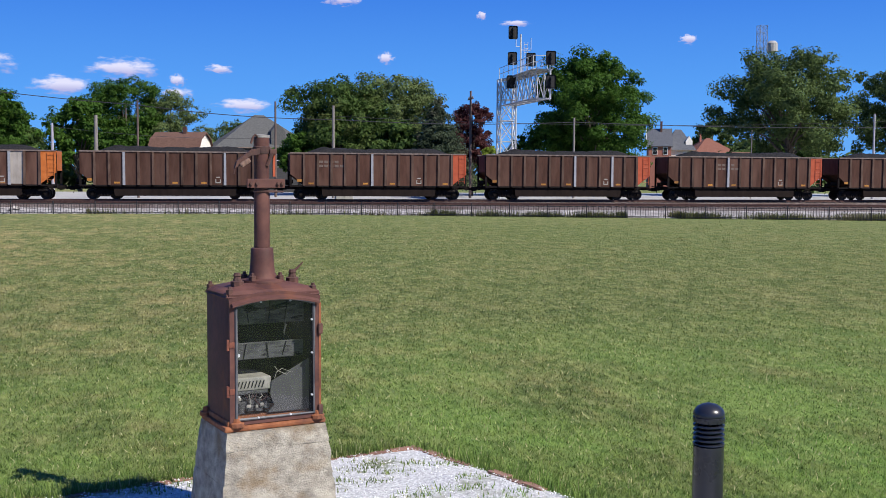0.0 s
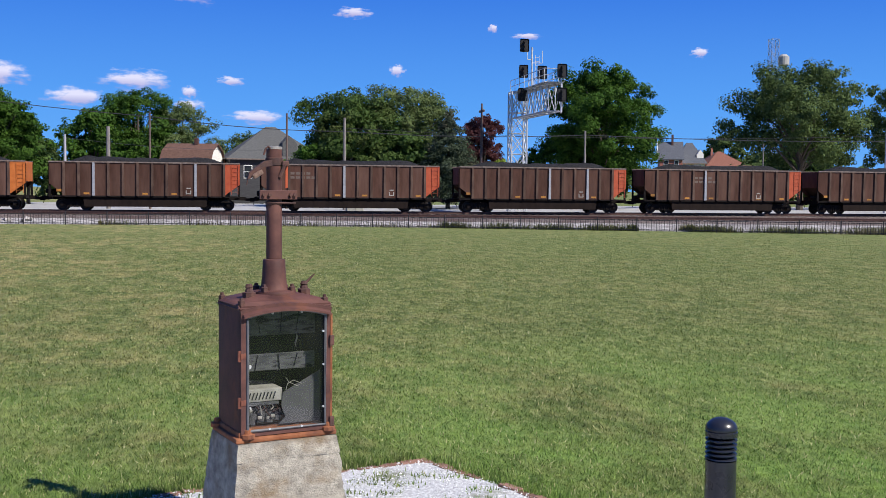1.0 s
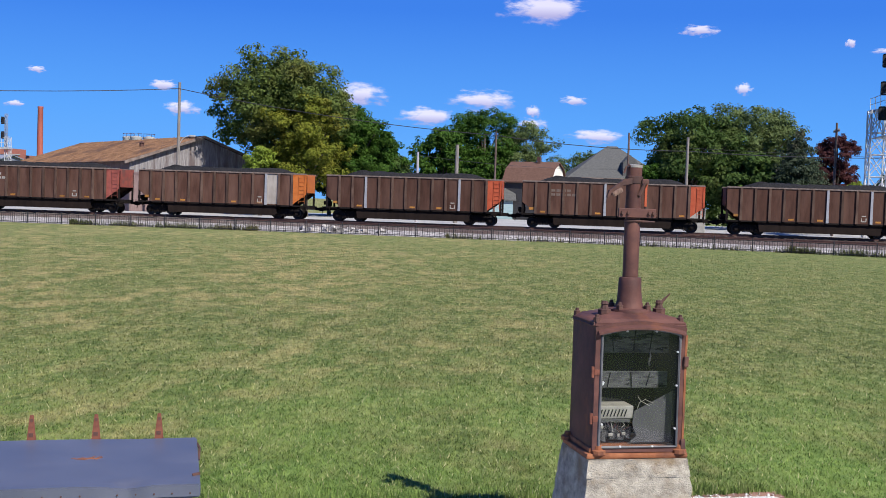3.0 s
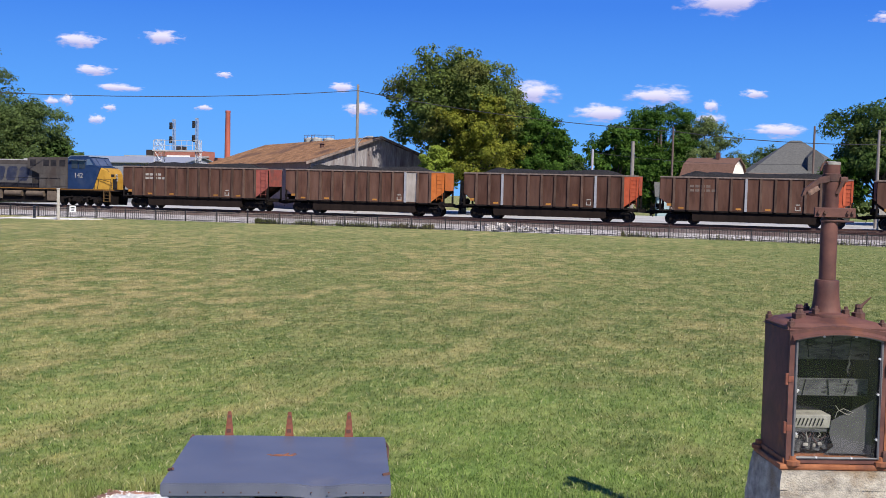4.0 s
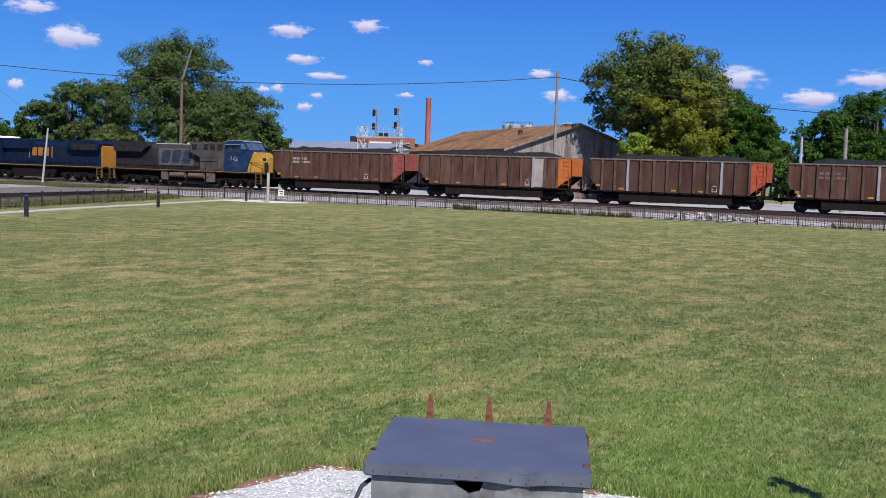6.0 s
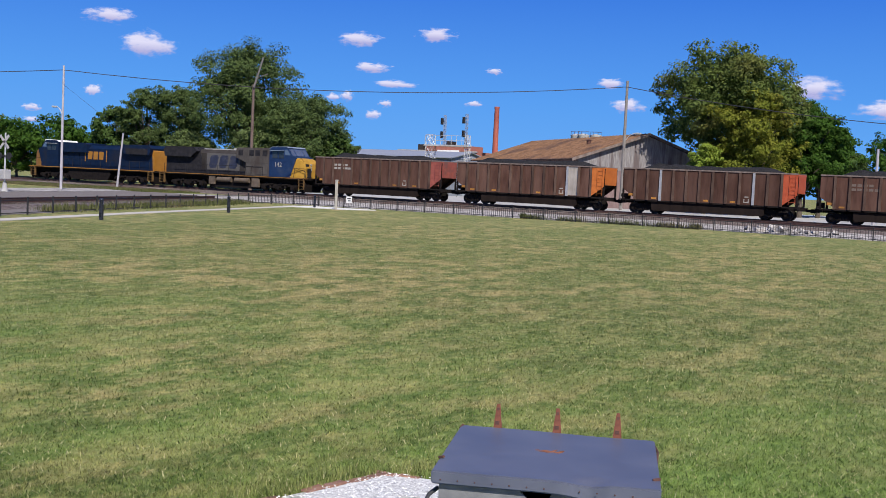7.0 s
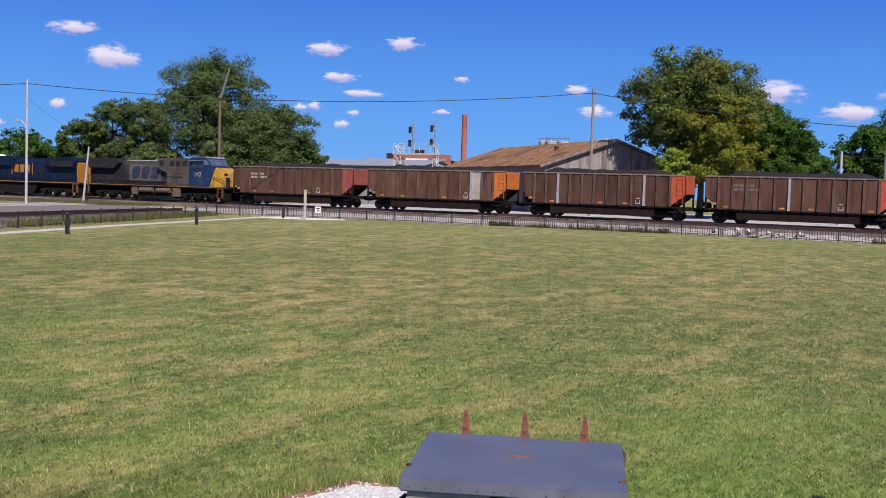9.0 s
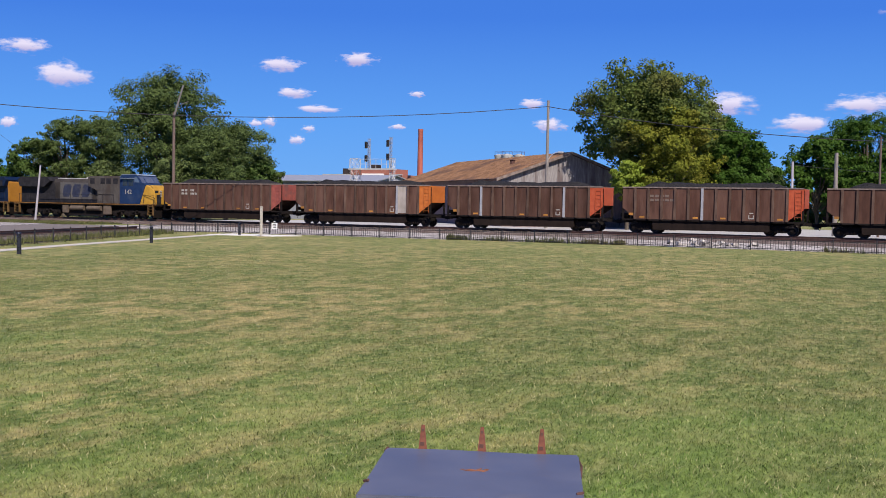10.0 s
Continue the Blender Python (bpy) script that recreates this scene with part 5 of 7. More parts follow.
part("rust_smear", Geo().slab([(-0.06, 0.035), (-0.02, 0.022), (0.005, 0.035), (0.03, 0.024), (0.05, 0.05), (0.012, 0.045), (0.022, 0.085), (-0.006, 0.05), (-0.03, 0.062)], 1.222, 1.2312).slab([(0.03, 0.062), (0.055, 0.06), (0.048, 0.075)], 1.222, 1.2312).slab([(-0.075, 0.05), (-0.055, 0.048), (-0.06, 0.06)], 1.222, 1.2312), RUST_BRIGHT, lid_ob, "rust smear on the lid")
rv = Geo().lathe([(0.0035, 0), (0.0035, 0.002), (0.001, 0.003)], 6).mesh("rivet")
for i in range(13):
    part("rivet", rv, RUST_DARK, lid_ob, "", pose(-0.42 + i * 0.07, -0.436, 1.195, 90, 0, 0))
for x in (-0.285, 0.0, 0.285):
    strap = Geo().prism([(-0.028, 1.16), (-0.008, 1.345), (0.008, 1.345), (0.028, 1.16)], 0.433, 0.439)
    st = part("hinge_strap", strap, RUST_STRAP, gbox, "rusty tapered hinge strap", pose(x, 0, 0))
    part("slot", Geo().box(-0.006, 0.006, 0.430, 0.4325, 1.315, 1.328).box(-0.012, 0.008, 0.430, 0.4325, 1.245, 1.262), RUST_DARK, st)
part("hook", Geo().tube([(0.462, 0.38, 1.21), (0.472, 0.33, 1.20), (0.466, 0.22, 1.17)], 0.006, 5), RUST_DARK, gbox, "bent dark wire hook")
for p, q in (((-0.462, 0.40, 1.22), (-0.45, 0.415, 1.235)), ((-0.462, -0.22, 1.23), (-0.44, -0.24, 1.24)), ((0.43, -0.3, 1.232), (0.46, -0.29, 1.236))):
    part("hook", Geo().rod(p, q, 0.0065, n=5), RUST_DARK, gbox, "small dark hook")
cab_pts = [(-0.44, -0.36, 1.14), (-0.47, -0.40, 1.12), (-0.49, -0.42, 1.07), (-0.48, -0.41, 1.0), (-0.45, -0.40, 0.93)]
cable = Geo()
cable.tube(cab_pts, 0.009, 6)
part("cable", cable, WIRE, gbox, "looped black cable")


# ---- bollard lights ----
def bollard(x, y, h=0.96):
    b = thing("bollard_light", pose(x, y, 0), "black domed bollard light with louvre rings", "bollard light", "bollards along the path")
    part("post", Geo().lathe([(0.098, 0), (0.098, h - 0.27)], 24), BLACK_PAINT, b, smooth=True)
    core = part("core", Geo().lathe([(0.07, h - 0.28), (0.07, h - 0.10)], 20), BLACK_PAINT, b)
    for i in range(5):
        z = h - 0.265 + i * 0.03
        part("louvre", Geo().lathe([(0.08, z), (0.102, z + 0.004), (0.100, z + 0.012), (0.07, z + 0.02)], 24), BLACK_PAINT, core, smooth=True)
    part("collar", Geo().lathe([(0.095, h - 0.118), (0.102, h - 0.115), (0.102, h - 0.085), (0.096, h - 0.08), (0.096, h - 0.075)], 24), BLACK_PAINT, b, smooth=True)
    part("dome", Geo().lathe([(0.101, h - 0.074)] + [(0.101 * math.cos(a), h - 0.07 + 0.075 * math.sin(a)) for a in [k * 0.196 for k in range(8)]] + [(0.004, h + 0.005)], 28), BLACK_PAINT, b, "shiny black dome", smooth=True)
    return b


for x, y in ((3.27, 6.40), (-37.06, 34.46), (-42.45, 49.17), (-48.2, 65.38)):
    bollard(x, y)

# ---- the black picket fence ----
FENCE = [(-33.0, 14.0), (-41.3, 34.0), (-54.6, 65.5), (-54.0, 70.4), (-20, 71.2), (0, 69.6), (13, 65.9), (37, 56.8), (52, 50.2)]
picket = Geo().box(-0.011, 0.011, -0.011, 0.011, 0.05, 0.70).mesh("picket")
post_me = Geo().box(-0.032, 0.032, -0.032, 0.032, 0, 0.80).add([(-0.038, -0.038, 0.80), (0.038, -0.038, 0.80), (0.038, 0.038, 0.80), (-0.038, 0.038, 0.80), (0, 0, 0.84)], [(0, 1, 4), (1, 2, 4), (2, 3, 4), (3, 0, 4), (3, 2, 1, 0)]).mesh("post")
rail_me = Geo().box(0, 1, -0.016, 0.016, -0.018, 0.018).mesh("fence_rail")
for leg, (p, q) in enumerate(zip(FENCE, FENCE[1:])):
    L = (Vector(q) - Vector(p)).length
    n = max(1, round(L / 2.4))
    u = Vector(q) - Vector(p)
    turn = math.degrees(math.atan2(u.y, u.x))
    f = thing("picket_fence", pose(*p, 0, 0, 0, turn), "low black iron picket fence along the lawn's edge", "fence", "picket fence")
    for i in range(n):
        x0 = i * L / n
        part("post", post_me, BLACK_IRON, f, "", pose(x0, 0, 0))
        for z in (0.10, 0.66):
            part("rail", rail_me, BLACK_IRON, f, "", pose(x0, 0, z) @ Matrix.Diagonal((L / n, 1, 1, 1)))
        if leg > 1:
            for k in range(15):
                part("picket", picket, BLACK_IRON, f, "", pose(x0 + (k + 0.7) * L / n / 15.4, 0, 0))

# ---- small things by the fence ----
wp = thing("marker_post", pose(-45.9, 64.84, 0), "weathered pale square marker post on a white slab", "post")
part("post", Geo().block(-0.075, 0.075, -0.075, 0.075, 0, 2.08, 0.015), PATH_CONCRETE, wp)
part("cap", Geo().block(-0.09, 0.09, -0.09, 0.09, 2.08, 2.17, 0.03), PATH_CONCRETE, wp)
sg = thing("fence_sign", pose(-48.6, 70.42, 0.55) @ Matrix.Scale(0.75, 4), "small white sign with dark marks on the fence", "sign")
part("plate", Geo().box(-0.36, 0.36, -0.02, 0.0, -0.2, 0.45), WHITE_PAINT, sg)
part("mark", Geo().box(-0.22, 0.22, -0.03, -0.021, 0.18, 0.30).box(-0.14, 0.2, -0.03, -0.021, -0.05, 0.06), BLACK_IRON, sg, "dark bars")
rp = thing("rubble_heap", pose(0, 0, 0), "heap of broken pale concrete by the track", "rubble")
for i in range(40):
    s = rng.uniform(0.15, 0.4)
    part("lump", Geo().box(-s, s, -s * 0.7, s * 0.7, -s * 0.3, s * 0.3), PALE_GRAVEL, rp, "", pose(-16.0 + rng.gauss(0, 1.6), 76.0 + rng.gauss(0, 0.7), 0.05 + rng.uniform(0, 0.1), rng.uniform(0, 40), rng.uniform(0, 40), rng.uniform(0, 180)))


# ---- poles and wires ----
def pole(x, y, h, r=0.14, material=POLE_GREY, label="weathered grey wooden utility pole", lean=(0, 0), arms=(), lamp=None):
    p = thing("utility_pole", pose(x, y, 0), label, "utility pole")
    part("pole", Geo().rod((0, 0, -0.2), (lean[0], lean[1], h), r * 1.15, r * 0.8, 10), material, p, smooth=True)
    for z in arms:
        part("crossarm", Geo().box(-0.06, 0.06, -1.0, 1.0, z - 0.06, z + 0.06), POLE_BROWN, p)
        for y1 in (-0.9, -0.4, 0.4, 0.9):
            part("insulator", Geo().lathe([(0.03, 0), (0.06, 0.05), (0.04, 0.14)], 8), POLE_GREY, p, "", pose(0, y1, z + 0.06))
    if lamp:
        z, dx = lamp
        pts = [(0, 0, z), (dx * 0.35, 0, z + 0.55), (dx * 0.8, 0, z + 0.85), (dx, 0, z + 0.85)]
        g = Geo()
        g.tube(pts, 0.035, 6)
        part("lamp_arm", g, GALV, p)
        part("lamp_head", Geo().block(min(dx, dx * 1.5), max(dx, dx * 1.5), -0.16, 0.16, z + 0.76, z + 0.93, 0.06), LOCO_ROOF, p, "pale cobra lamp head")
    return p


pole(-80.7, 70.15, 11.4, 0.115, POLE_PALE, "tall pale utility pole with a street lamp arm", lamp=(6.8, -0.9))
pole(-37.4, 100.4, 12.9, 0.16, POLE_GREY, "tall grey wooden pole with a street lamp", lamp=(7.0, 1.1))
pole(-7.07, 100, 9.0, 0.10, POLE_BROWN)
pole(-10.62, 100, 7.65, 0.19, POLE_GREY)
pole(-14.26, 100, 6.9, 0.13, POLE_PALE, "pale thin metal pole by the street")
pole(5.15, 104, 9.4, 0.11, POLE_BROWN)
pole(10.2, 100, 8.85, 0.14, POLE_GREY)
pole(23.05, 100, 10.45, 0.12, POLE_BROWN, "dark wooden pole beside the signal bridge", arms=(9.7,))
pole(33.2, 100, 8.1, 0.12, POLE_GREY)
pole(65.0, 100, 9.0, 0.12, POLE_PALE, "pale thin metal pole by the street")
pole(51.6, 100, 7.2, 0.06, POLE_GREY, "thin grey pole beside the red roof")
pole(-89.2, 85.1, 5.95, 0.11, POLE_PALE, "leaning pale wooden post", lean=(0.75, 0))
pole(-88.1, 106, 13.3, 0.2, POLE_BROWN, "old brown pole with a tilted broken top")
solid("broken_pole_top", Geo().rod((-87.9, 105.8, 12.9), (-86.3, 105.5, 16.5), 0.13, 0.10, 8).rod((-87.6, 105.7, 14.0), (-85.7, 105.7, 14.5), 0.05, n=6), POLE_GREY, "tilted broken upper piece of a pole", "utility pole")


def wire(points, sag, r=0.03, name="wire"):
    g, rows = Geo(), []
    for (a, b), s in zip(zip(points, points[1:]), sag):
        a, b = Vector(a), Vector(b)
        rows += [a.lerp(b, i / 14) - Vector((0, 0, s * 4 * (i / 14) * (1 - i / 14))) for i in range(0 if not rows else 1, 15)]
    g.tube(rows, r, 5)
    return solid(name, g, WIRE, "black overhead cable between the poles", "cable")


wire([(-120, 52, 10.2), (-80.7, 70.1, 11.0), (-37.4, 100.3, 12.3), (-7.07, 100, 8.6), (10.2, 100, 7.6), (33.2, 100, 7.7), (80, 100, 8.1)], (0.6, 1.2, 0.5, 0.3, 0.3, 0.4), 0.035)
wire([(-14.2, 100, 6.6), (5.1, 104, 6.0)], (0.4,), 0.015)
wire([(10.2, 100, 7.9), (80, 104, 9.2)], (0.9,), 0.015)
wire([(-80.7, 70.1, 9.7), (-74.5, 74.5, 4.0)], (0.0,), 0.012)


# ---- railway signals ----
def signal_head(parent, x, y, z, w=0.80, h=1.15):
    b = part("signal_head", Geo().block(x - w / 2, x + w / 2, y - 0.02, y + 0.02, z - h / 2, z + h / 2, 0.12 if w > 0.5 else 0.05), LAMP_BLACK, parent, "matt black signal head backboard")
    part("lamp_case", Geo().block(x - w * 0.3, x + w * 0.3, y, y + 0.3, z - h * 0.42, z + h * 0.42, 0.04), LAMP_BLACK, b)
    for k in (-0.3, 0, 0.3):
        part("visor", Geo().rod((x, y - 0.02, z + k * h), (x, y - 0.32, z + k * h - 0.03), w * 0.14, n=10), LAMP_BLACK, b)


def lattice(g, a, b, wx, wy, bays, r, brace=None):
    """A square lattice column or arm between two points, its corners wx and wy apart."""
    a, b = Vector(a), Vector(b)
    d = (b - a).normalized()
    ux = Vector((1, 0, 0))
    uy = d.cross(ux).normalized()
    c = [ux * sx * wx / 2 + uy * sy * wy / 2 for sx, sy in ((-1, -1), (1, -1), (1, 1), (-1, 1))]
    for o in c:
        g.rod(a + o, b + o, r, n=6)
    for k in range(bays):
        p, q = a.lerp(b, k / bays), a.lerp(b, (k + 1) / bays)
        for i in range(4):
            g.rod(p + c[i], q + c[(i + 1) % 4], r * 0.6, n=5)
            g.rod(p + c[(i + 1) % 4], q + c[i], r * 0.6, n=5)
            g.rod(q + c[i], q + c[(i + 1) % 4], r * 0.6, n=5)
    return g


cs = thing("cantilever_signal", pose(0, 0, 0), "galvanised lattice signal cantilever with black signal heads", "railway signal")
part("column", lattice(Geo(), (26.0, 98, 0), (26.0, 98, 11.4), 1.45, 1.3, 6, 0.075), GALV, cs, "galvanised lattice column")
part("arm", lattice(Geo(), (26.15, 98.6, 10.15), (26.45, 87.8, 10.15), 1.3, 2.3, 6, 0.065), GALV, cs, "galvanised lattice arm over the track")
part("walkway", Geo().box(25.5, 27.2, 87.6, 98.8, 11.36, 11.42), GALV, cs)
guard = Geo()
for x in (25.5, 27.2):
    for i in range(8):
        y = 87.6 + i * 1.6
        guard.rod((x, y, 11.4), (x, y, 12.5), 0.03, n=5)
    for z in (11.95, 12.5):
        guard.rod((x, 87.6, z), (x, 98.8, z), 0.03, n=5)
for z in (11.95, 12.5):
    guard.rod((25.5, 87.6, z), (27.2, 87.6, z), 0.03, n=5)
part("guard_rail", guard, GALV, cs)
tops = Geo().rod((26.75, 96.0, 11.4), (26.75, 96.0, 15.3), 0.08, n=8)
part("head_mast", Geo().rod((26.9, 87.4, 8.8), (26.9, 87.4, 12.9), 0.06, n=8), GALV, cs)
for i in range(9):
    tops.rod((27.05, 96.0, 11.6 + i * 0.35), (27.4, 96.0, 11.6 + i * 0.35), 0.02, n=5)
tops.rod((27.05, 96, 11.4), (27.05, 96, 14.6), 0.025, n=5).rod((27.4, 96, 11.4), (27.4, 96, 14.6), 0.025, n=5)
for a, b in (((26.75, 13.9), (27.7, 13.9)), ((27.7, 13.9), (27.7, 15.0)), ((26.3, 14.2), (26.3, 15.3)), ((26.3, 14.2), (26.75, 14.2))):
    tops.rod((a[0], 96, a[1]), (b[0], 96, b[1]), 0.035, n=5)
part("ladder_mast", tops, GALV, cs)
for x, y, z in ((25.75, 95, 15.3), (25.7, 95, 13.0), (25.4, 94.2, 10.85), (26.28, 91, 12.5), (26.85, 87.0, 12.25), (26.85, 87.0, 10.3)):
    signal_head(cs, x, y, z)

bs = thing("signal_gantry", pose(0, 0, 0), "distant galvanised signal gantry with slim signal heads", "railway signal")
part("column", lattice(Geo(), (-79.4, 135, 0), (-79.4, 135, 9.0), 1.1, 1.0, 6, 0.038), GALV, bs)
part("column", lattice(Geo(), (-73.4, 135, 0), (-73.4, 135, 9.0), 0.6, 0.6, 6, 0.035), GALV, bs)
deck = Geo().box(-80.2, -73.0, 134.4, 135.6, 7.4, 7.6)
for i in range(9):
    deck.rod((-80 + i * 0.86, 134.4, 7.6), (-80 + i * 0.86, 134.4, 8.9), 0.035, n=5)
for z in (8.2, 8.9):
    deck.rod((-80, 134.4, z), (-73.1, 134.4, z), 0.035, n=5)
part("walkway", deck, GALV, bs)
for x, top in ((-77.4, 11.4), (-73.9, 11.6)):
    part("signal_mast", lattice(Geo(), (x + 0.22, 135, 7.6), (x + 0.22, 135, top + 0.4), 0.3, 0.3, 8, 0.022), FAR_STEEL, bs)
    signal_head(bs, x, 134.5, top - 0.5, 0.42, 0.95)
    signal_head(bs, x, 134.5, top - 2.4, 0.42, 0.95)
part("bracket", Geo().rod((-73.4, 135, 5.9), (-70.2, 135, 5.7), 0.08, n=6).rod((-70.2, 135, 5.7), (-70.2, 135, 3), 0.08, n=6), GALV, bs)

xb = thing("crossing_signal", pose(-71.9, 57.0, 0), "level crossing signal with crossbuck and lamps on a pale mast", "crossing signal")
part("mast", Geo().rod((0, 0, 0), (0, 0, 4.6), 0.06, n=8), GALV, xb)
# white blades in a grey material: their backlit shade is put into the colour
for a in (45, -45):
    part("crossbuck", Geo().box(-0.7, 0.7, -0.03, 0.0, -0.11, 0.11, pose(0, -0.08, 3.9, 0, a, 0)), LOCO_ROOF, xb, "white crossbuck blade, greyed for its backlit shade")
part("lamp_bar", Geo().box(-0.9, 0.9, -0.1, -0.02, 2.75, 2.85).rod((-0.55, -0.12, 2.8), (-0.55, -0.05, 2.8), 0.28, n=14).rod((0.55, -0.12, 2.8), (0.55, -0.05, 2.8), 0.28, n=14), LAMP_BLACK, xb)
part("control_case", Geo().block(-0.35, 0.35, -0.3, 0.3, 1.0, 1.75, 0.05), LOCO_ROOF, xb, "pale control case")
part("pedestal", Geo().lathe([(0.3, 0), (0.22, 0.3), (0.12, 0.8)], 10), LOCO_ROOF, xb)


# ---- buildings ----
def window(parent, x, y, z, w, h, turn=0):
    f = part("window", Geo().box(-w / 2 - 0.08, w / 2 + 0.08, -0.05, 0.02, -0.08, h + 0.08), WHITE_PAINT, parent, "white framed window", pose(x, y, z, 0, 0, turn))
    part("pane", Geo().box(-w / 2, w / 2, -0.07, -0.055, 0, h / 2 - 0.03).box(-w / 2, w / 2, -0.07, -0.055, h / 2 + 0.03, h), DARK_GLASS, f)


def gable_house(name, m, w, d, eave, ridge, wall, roof, label, gambrel=False, chimney=None, gable=None, category="house"):
    """Ridge along its own x; gable ends at both ends."""
    h = thing(name, m, label, category)
    part("wall", Geo().box(-w / 2, w / 2, -d / 2, d / 2, -0.1, eave), wall, h)
    o = 0.35
    if gambrel:
        prof = [(-d / 2 - o, eave - 0.1), (-d * 0.33, eave + (ridge - eave) * 0.66), (0, ridge), (d * 0.33, eave + (ridge - eave) * 0.66), (d / 2 + o, eave - 0.1)]
    else:
        prof = [(-d / 2 - o, eave - o * (ridge - eave) / (d / 2)), (0, ridge), (d / 2 + o, eave - o * (ridge - eave) / (d / 2))]
    for (y0, z0), (y1, z1) in zip(prof, prof[1:]):
        v = [(-w / 2 - o, y0, z0), (w / 2 + o, y0, z0), (w / 2 + o, y1, z1), (-w / 2 - o, y1, z1)]
        v += [(x, y, z + 0.14) for x, y, z in v]
        part("roof", Geo().add(v, [(3, 2, 1, 0), (4, 5, 6, 7), (0, 1, 5, 4), (1, 2, 6, 5), (2, 3, 7, 6), (3, 0, 4, 7)]), roof, h)
    for x in (-w / 2, w / 2):
        part("gable", Geo().add([(x - 0.06, y, z) for y, z in prof] + [(x + 0.06, y, z) for y, z in prof],
             [tuple(range(len(prof))), tuple(range(2 * len(prof) - 1, len(prof) - 1, -1)), (0, len(prof), 2 * len(prof) - 1, len(prof) - 1)]), gable or wall, h)
    if chimney:
        cx, cy, top = chimney
        part("chimney", Geo().block(cx - 0.22, cx + 0.22, cy - 0.22, cy + 0.22, eave, top, 0.03), RUST_DARK, h, "brick chimney")
    return h


def hip_house(name, m, w, d, eave, ridge, wall, roof, label, run=0.0, chimney=None):
    h = thing(name, m, label, "house")
    part("wall", Geo().box(-w / 2, w / 2, -d / 2, d / 2, -0.1, eave), wall, h)
    o = 0.5
    v = [(-w / 2 - o, -d / 2 - o, eave), (w / 2 + o, -d / 2 - o, eave), (w / 2 + o, d / 2 + o, eave), (-w / 2 - o, d / 2 + o, eave), (-run / 2 - 0.01, 0, ridge), (run / 2 + 0.01, 0, ridge)]
    part("roof", Geo().add(v, [(0, 1, 5, 4), (1, 2, 5), (2, 3, 4, 5), (3, 0, 4), (3, 2, 1, 0)]), roof, h)
    part("eaves_trim", Geo().box(-w / 2 - o, w / 2 + o, -d / 2 - o - 0.03, -d / 2 - o, eave - 0.12, eave + 0.02), CAR_RIM, h)
    if chimney:
        part("chimney", Geo().block(chimney[0] - 0.22, chimney[0] + 0.22, chimney[1] - 0.22, chimney[1] + 0.22, eave, chimney[2], 0.03), BRICK, h, "brick chimney")
    return h


SIDING_TEAL = mat("pale_teal_siding", (0.20, 0.30, 0.33), (0.30, 0.40, 0.43), 3, 0.8, 0, 0.1, stretch=(0.5, 0.5, 8))
gable_house("teal_garage", pose(47.0, 138, 0, 0, 0, 80), 4.4, 4.0, 2.9, 4.3, SIDING_TEAL, SHINGLE_GREY, "small pale teal garage behind the railway", category="garage")
gable_house("blue_shed", pose(-9.5, 137.6, 0, 0, 0, 10), 4.0, 2.8, 3.1, 4.5, SIDING_TEAL, SHINGLE_GREY, "small blue-grey shed with pale roof", category="shed")
cabinet = thing("trackside_cabinet", pose(10.6, 95.0, 0.05), "pale grey metal trackside equipment cabinet", "cabinet")
part("body", Geo().block(-0.75, 0.75, -0.5, 0.5, 0.1, 2.35, 0.03), LOCO_ROOF, cabinet)
part("roof", Geo().block(-0.82, 0.82, -0.57, 0.57, 2.35, 2.45, 0.03), LOCO_ROOF, cabinet)
part("plinth", Geo().box(-0.7, 0.7, -0.45, 0.45, -0.1, 0.1), OLD_CONCRETE, cabinet)
for x in (-0.37, 0.37):
    d = part("door", Geo().block(x - 0.34, x + 0.34, -0.53, -0.5, 0.2, 2.25, 0.01), LOCO_ROOF, cabinet)
    part("handle", Geo().box(x + 0.22, x + 0.26, -0.56, -0.53, 1.1, 1.35), RUST_DARK, d)
hl = gable_house("gambrel_house", pose(-4.75, 139.2, 0, 0, 0, -18), 5.9, 5.5, 5.15, 7.65, SIDING_DARK, SHINGLE_BROWN, "small house with rusty brown gambrel roof and white gable", True, (0.6, -0.3, 8.4), SIDING)
h2 = hip_house("hip_roof_house", pose(4.9, 142.5, 0, 0, 0, 8), 11.6, 9.0, 5.95, 10.2, SIDING_DARK, SHINGLE_GREY, "dark house with grey hipped roof", 1.2)
part("dormer", Geo().prism([(-0.9, 6.0), (-0.9, 8.0), (0, 8.9), (0.9, 8.0), (0.9, 6.0)], -4.6, -1.0, pose(1.6, 0, 0)), SHINGLE_GREY, h2)
for x in (-3.6, -1.2, 1.6, 3.8):
    window(h2, x, -4.51, 3.6, 0.9, 1.5)
h3 = gable_house("brick_gable_house", pose(89.7, 215, 0, 0, 0, -18), 4.6, 6.0, 9.3, 12.6, BRICK, SHINGLE_SLATE, "brick house with steep slate roof and white trim", False, (0.4, -0.5, 14.2), SIDING)
for x in (-1.0, 1.1):
    window(h3, x, -3.02, 7.3, 0.8, 1.4)
for s in (-1, 1):
    part("barge_board", Geo().add([(-2.72, s * 3.4, 8.9), (-2.72, 0, 12.55), (-2.72, 0, 12.95), (-2.72, s * 3.4, 9.3), (-2.64, s * 3.4, 8.9), (-2.64, 0, 12.55), (-2.64, 0, 12.95), (-2.64, s * 3.4, 9.3)],
         [(0, 1, 2, 3), (7, 6, 5, 4), (0, 3, 7, 4), (0, 4, 5, 1), (3, 2, 6, 7)]), WHITE_PAINT, h3, "white barge board")
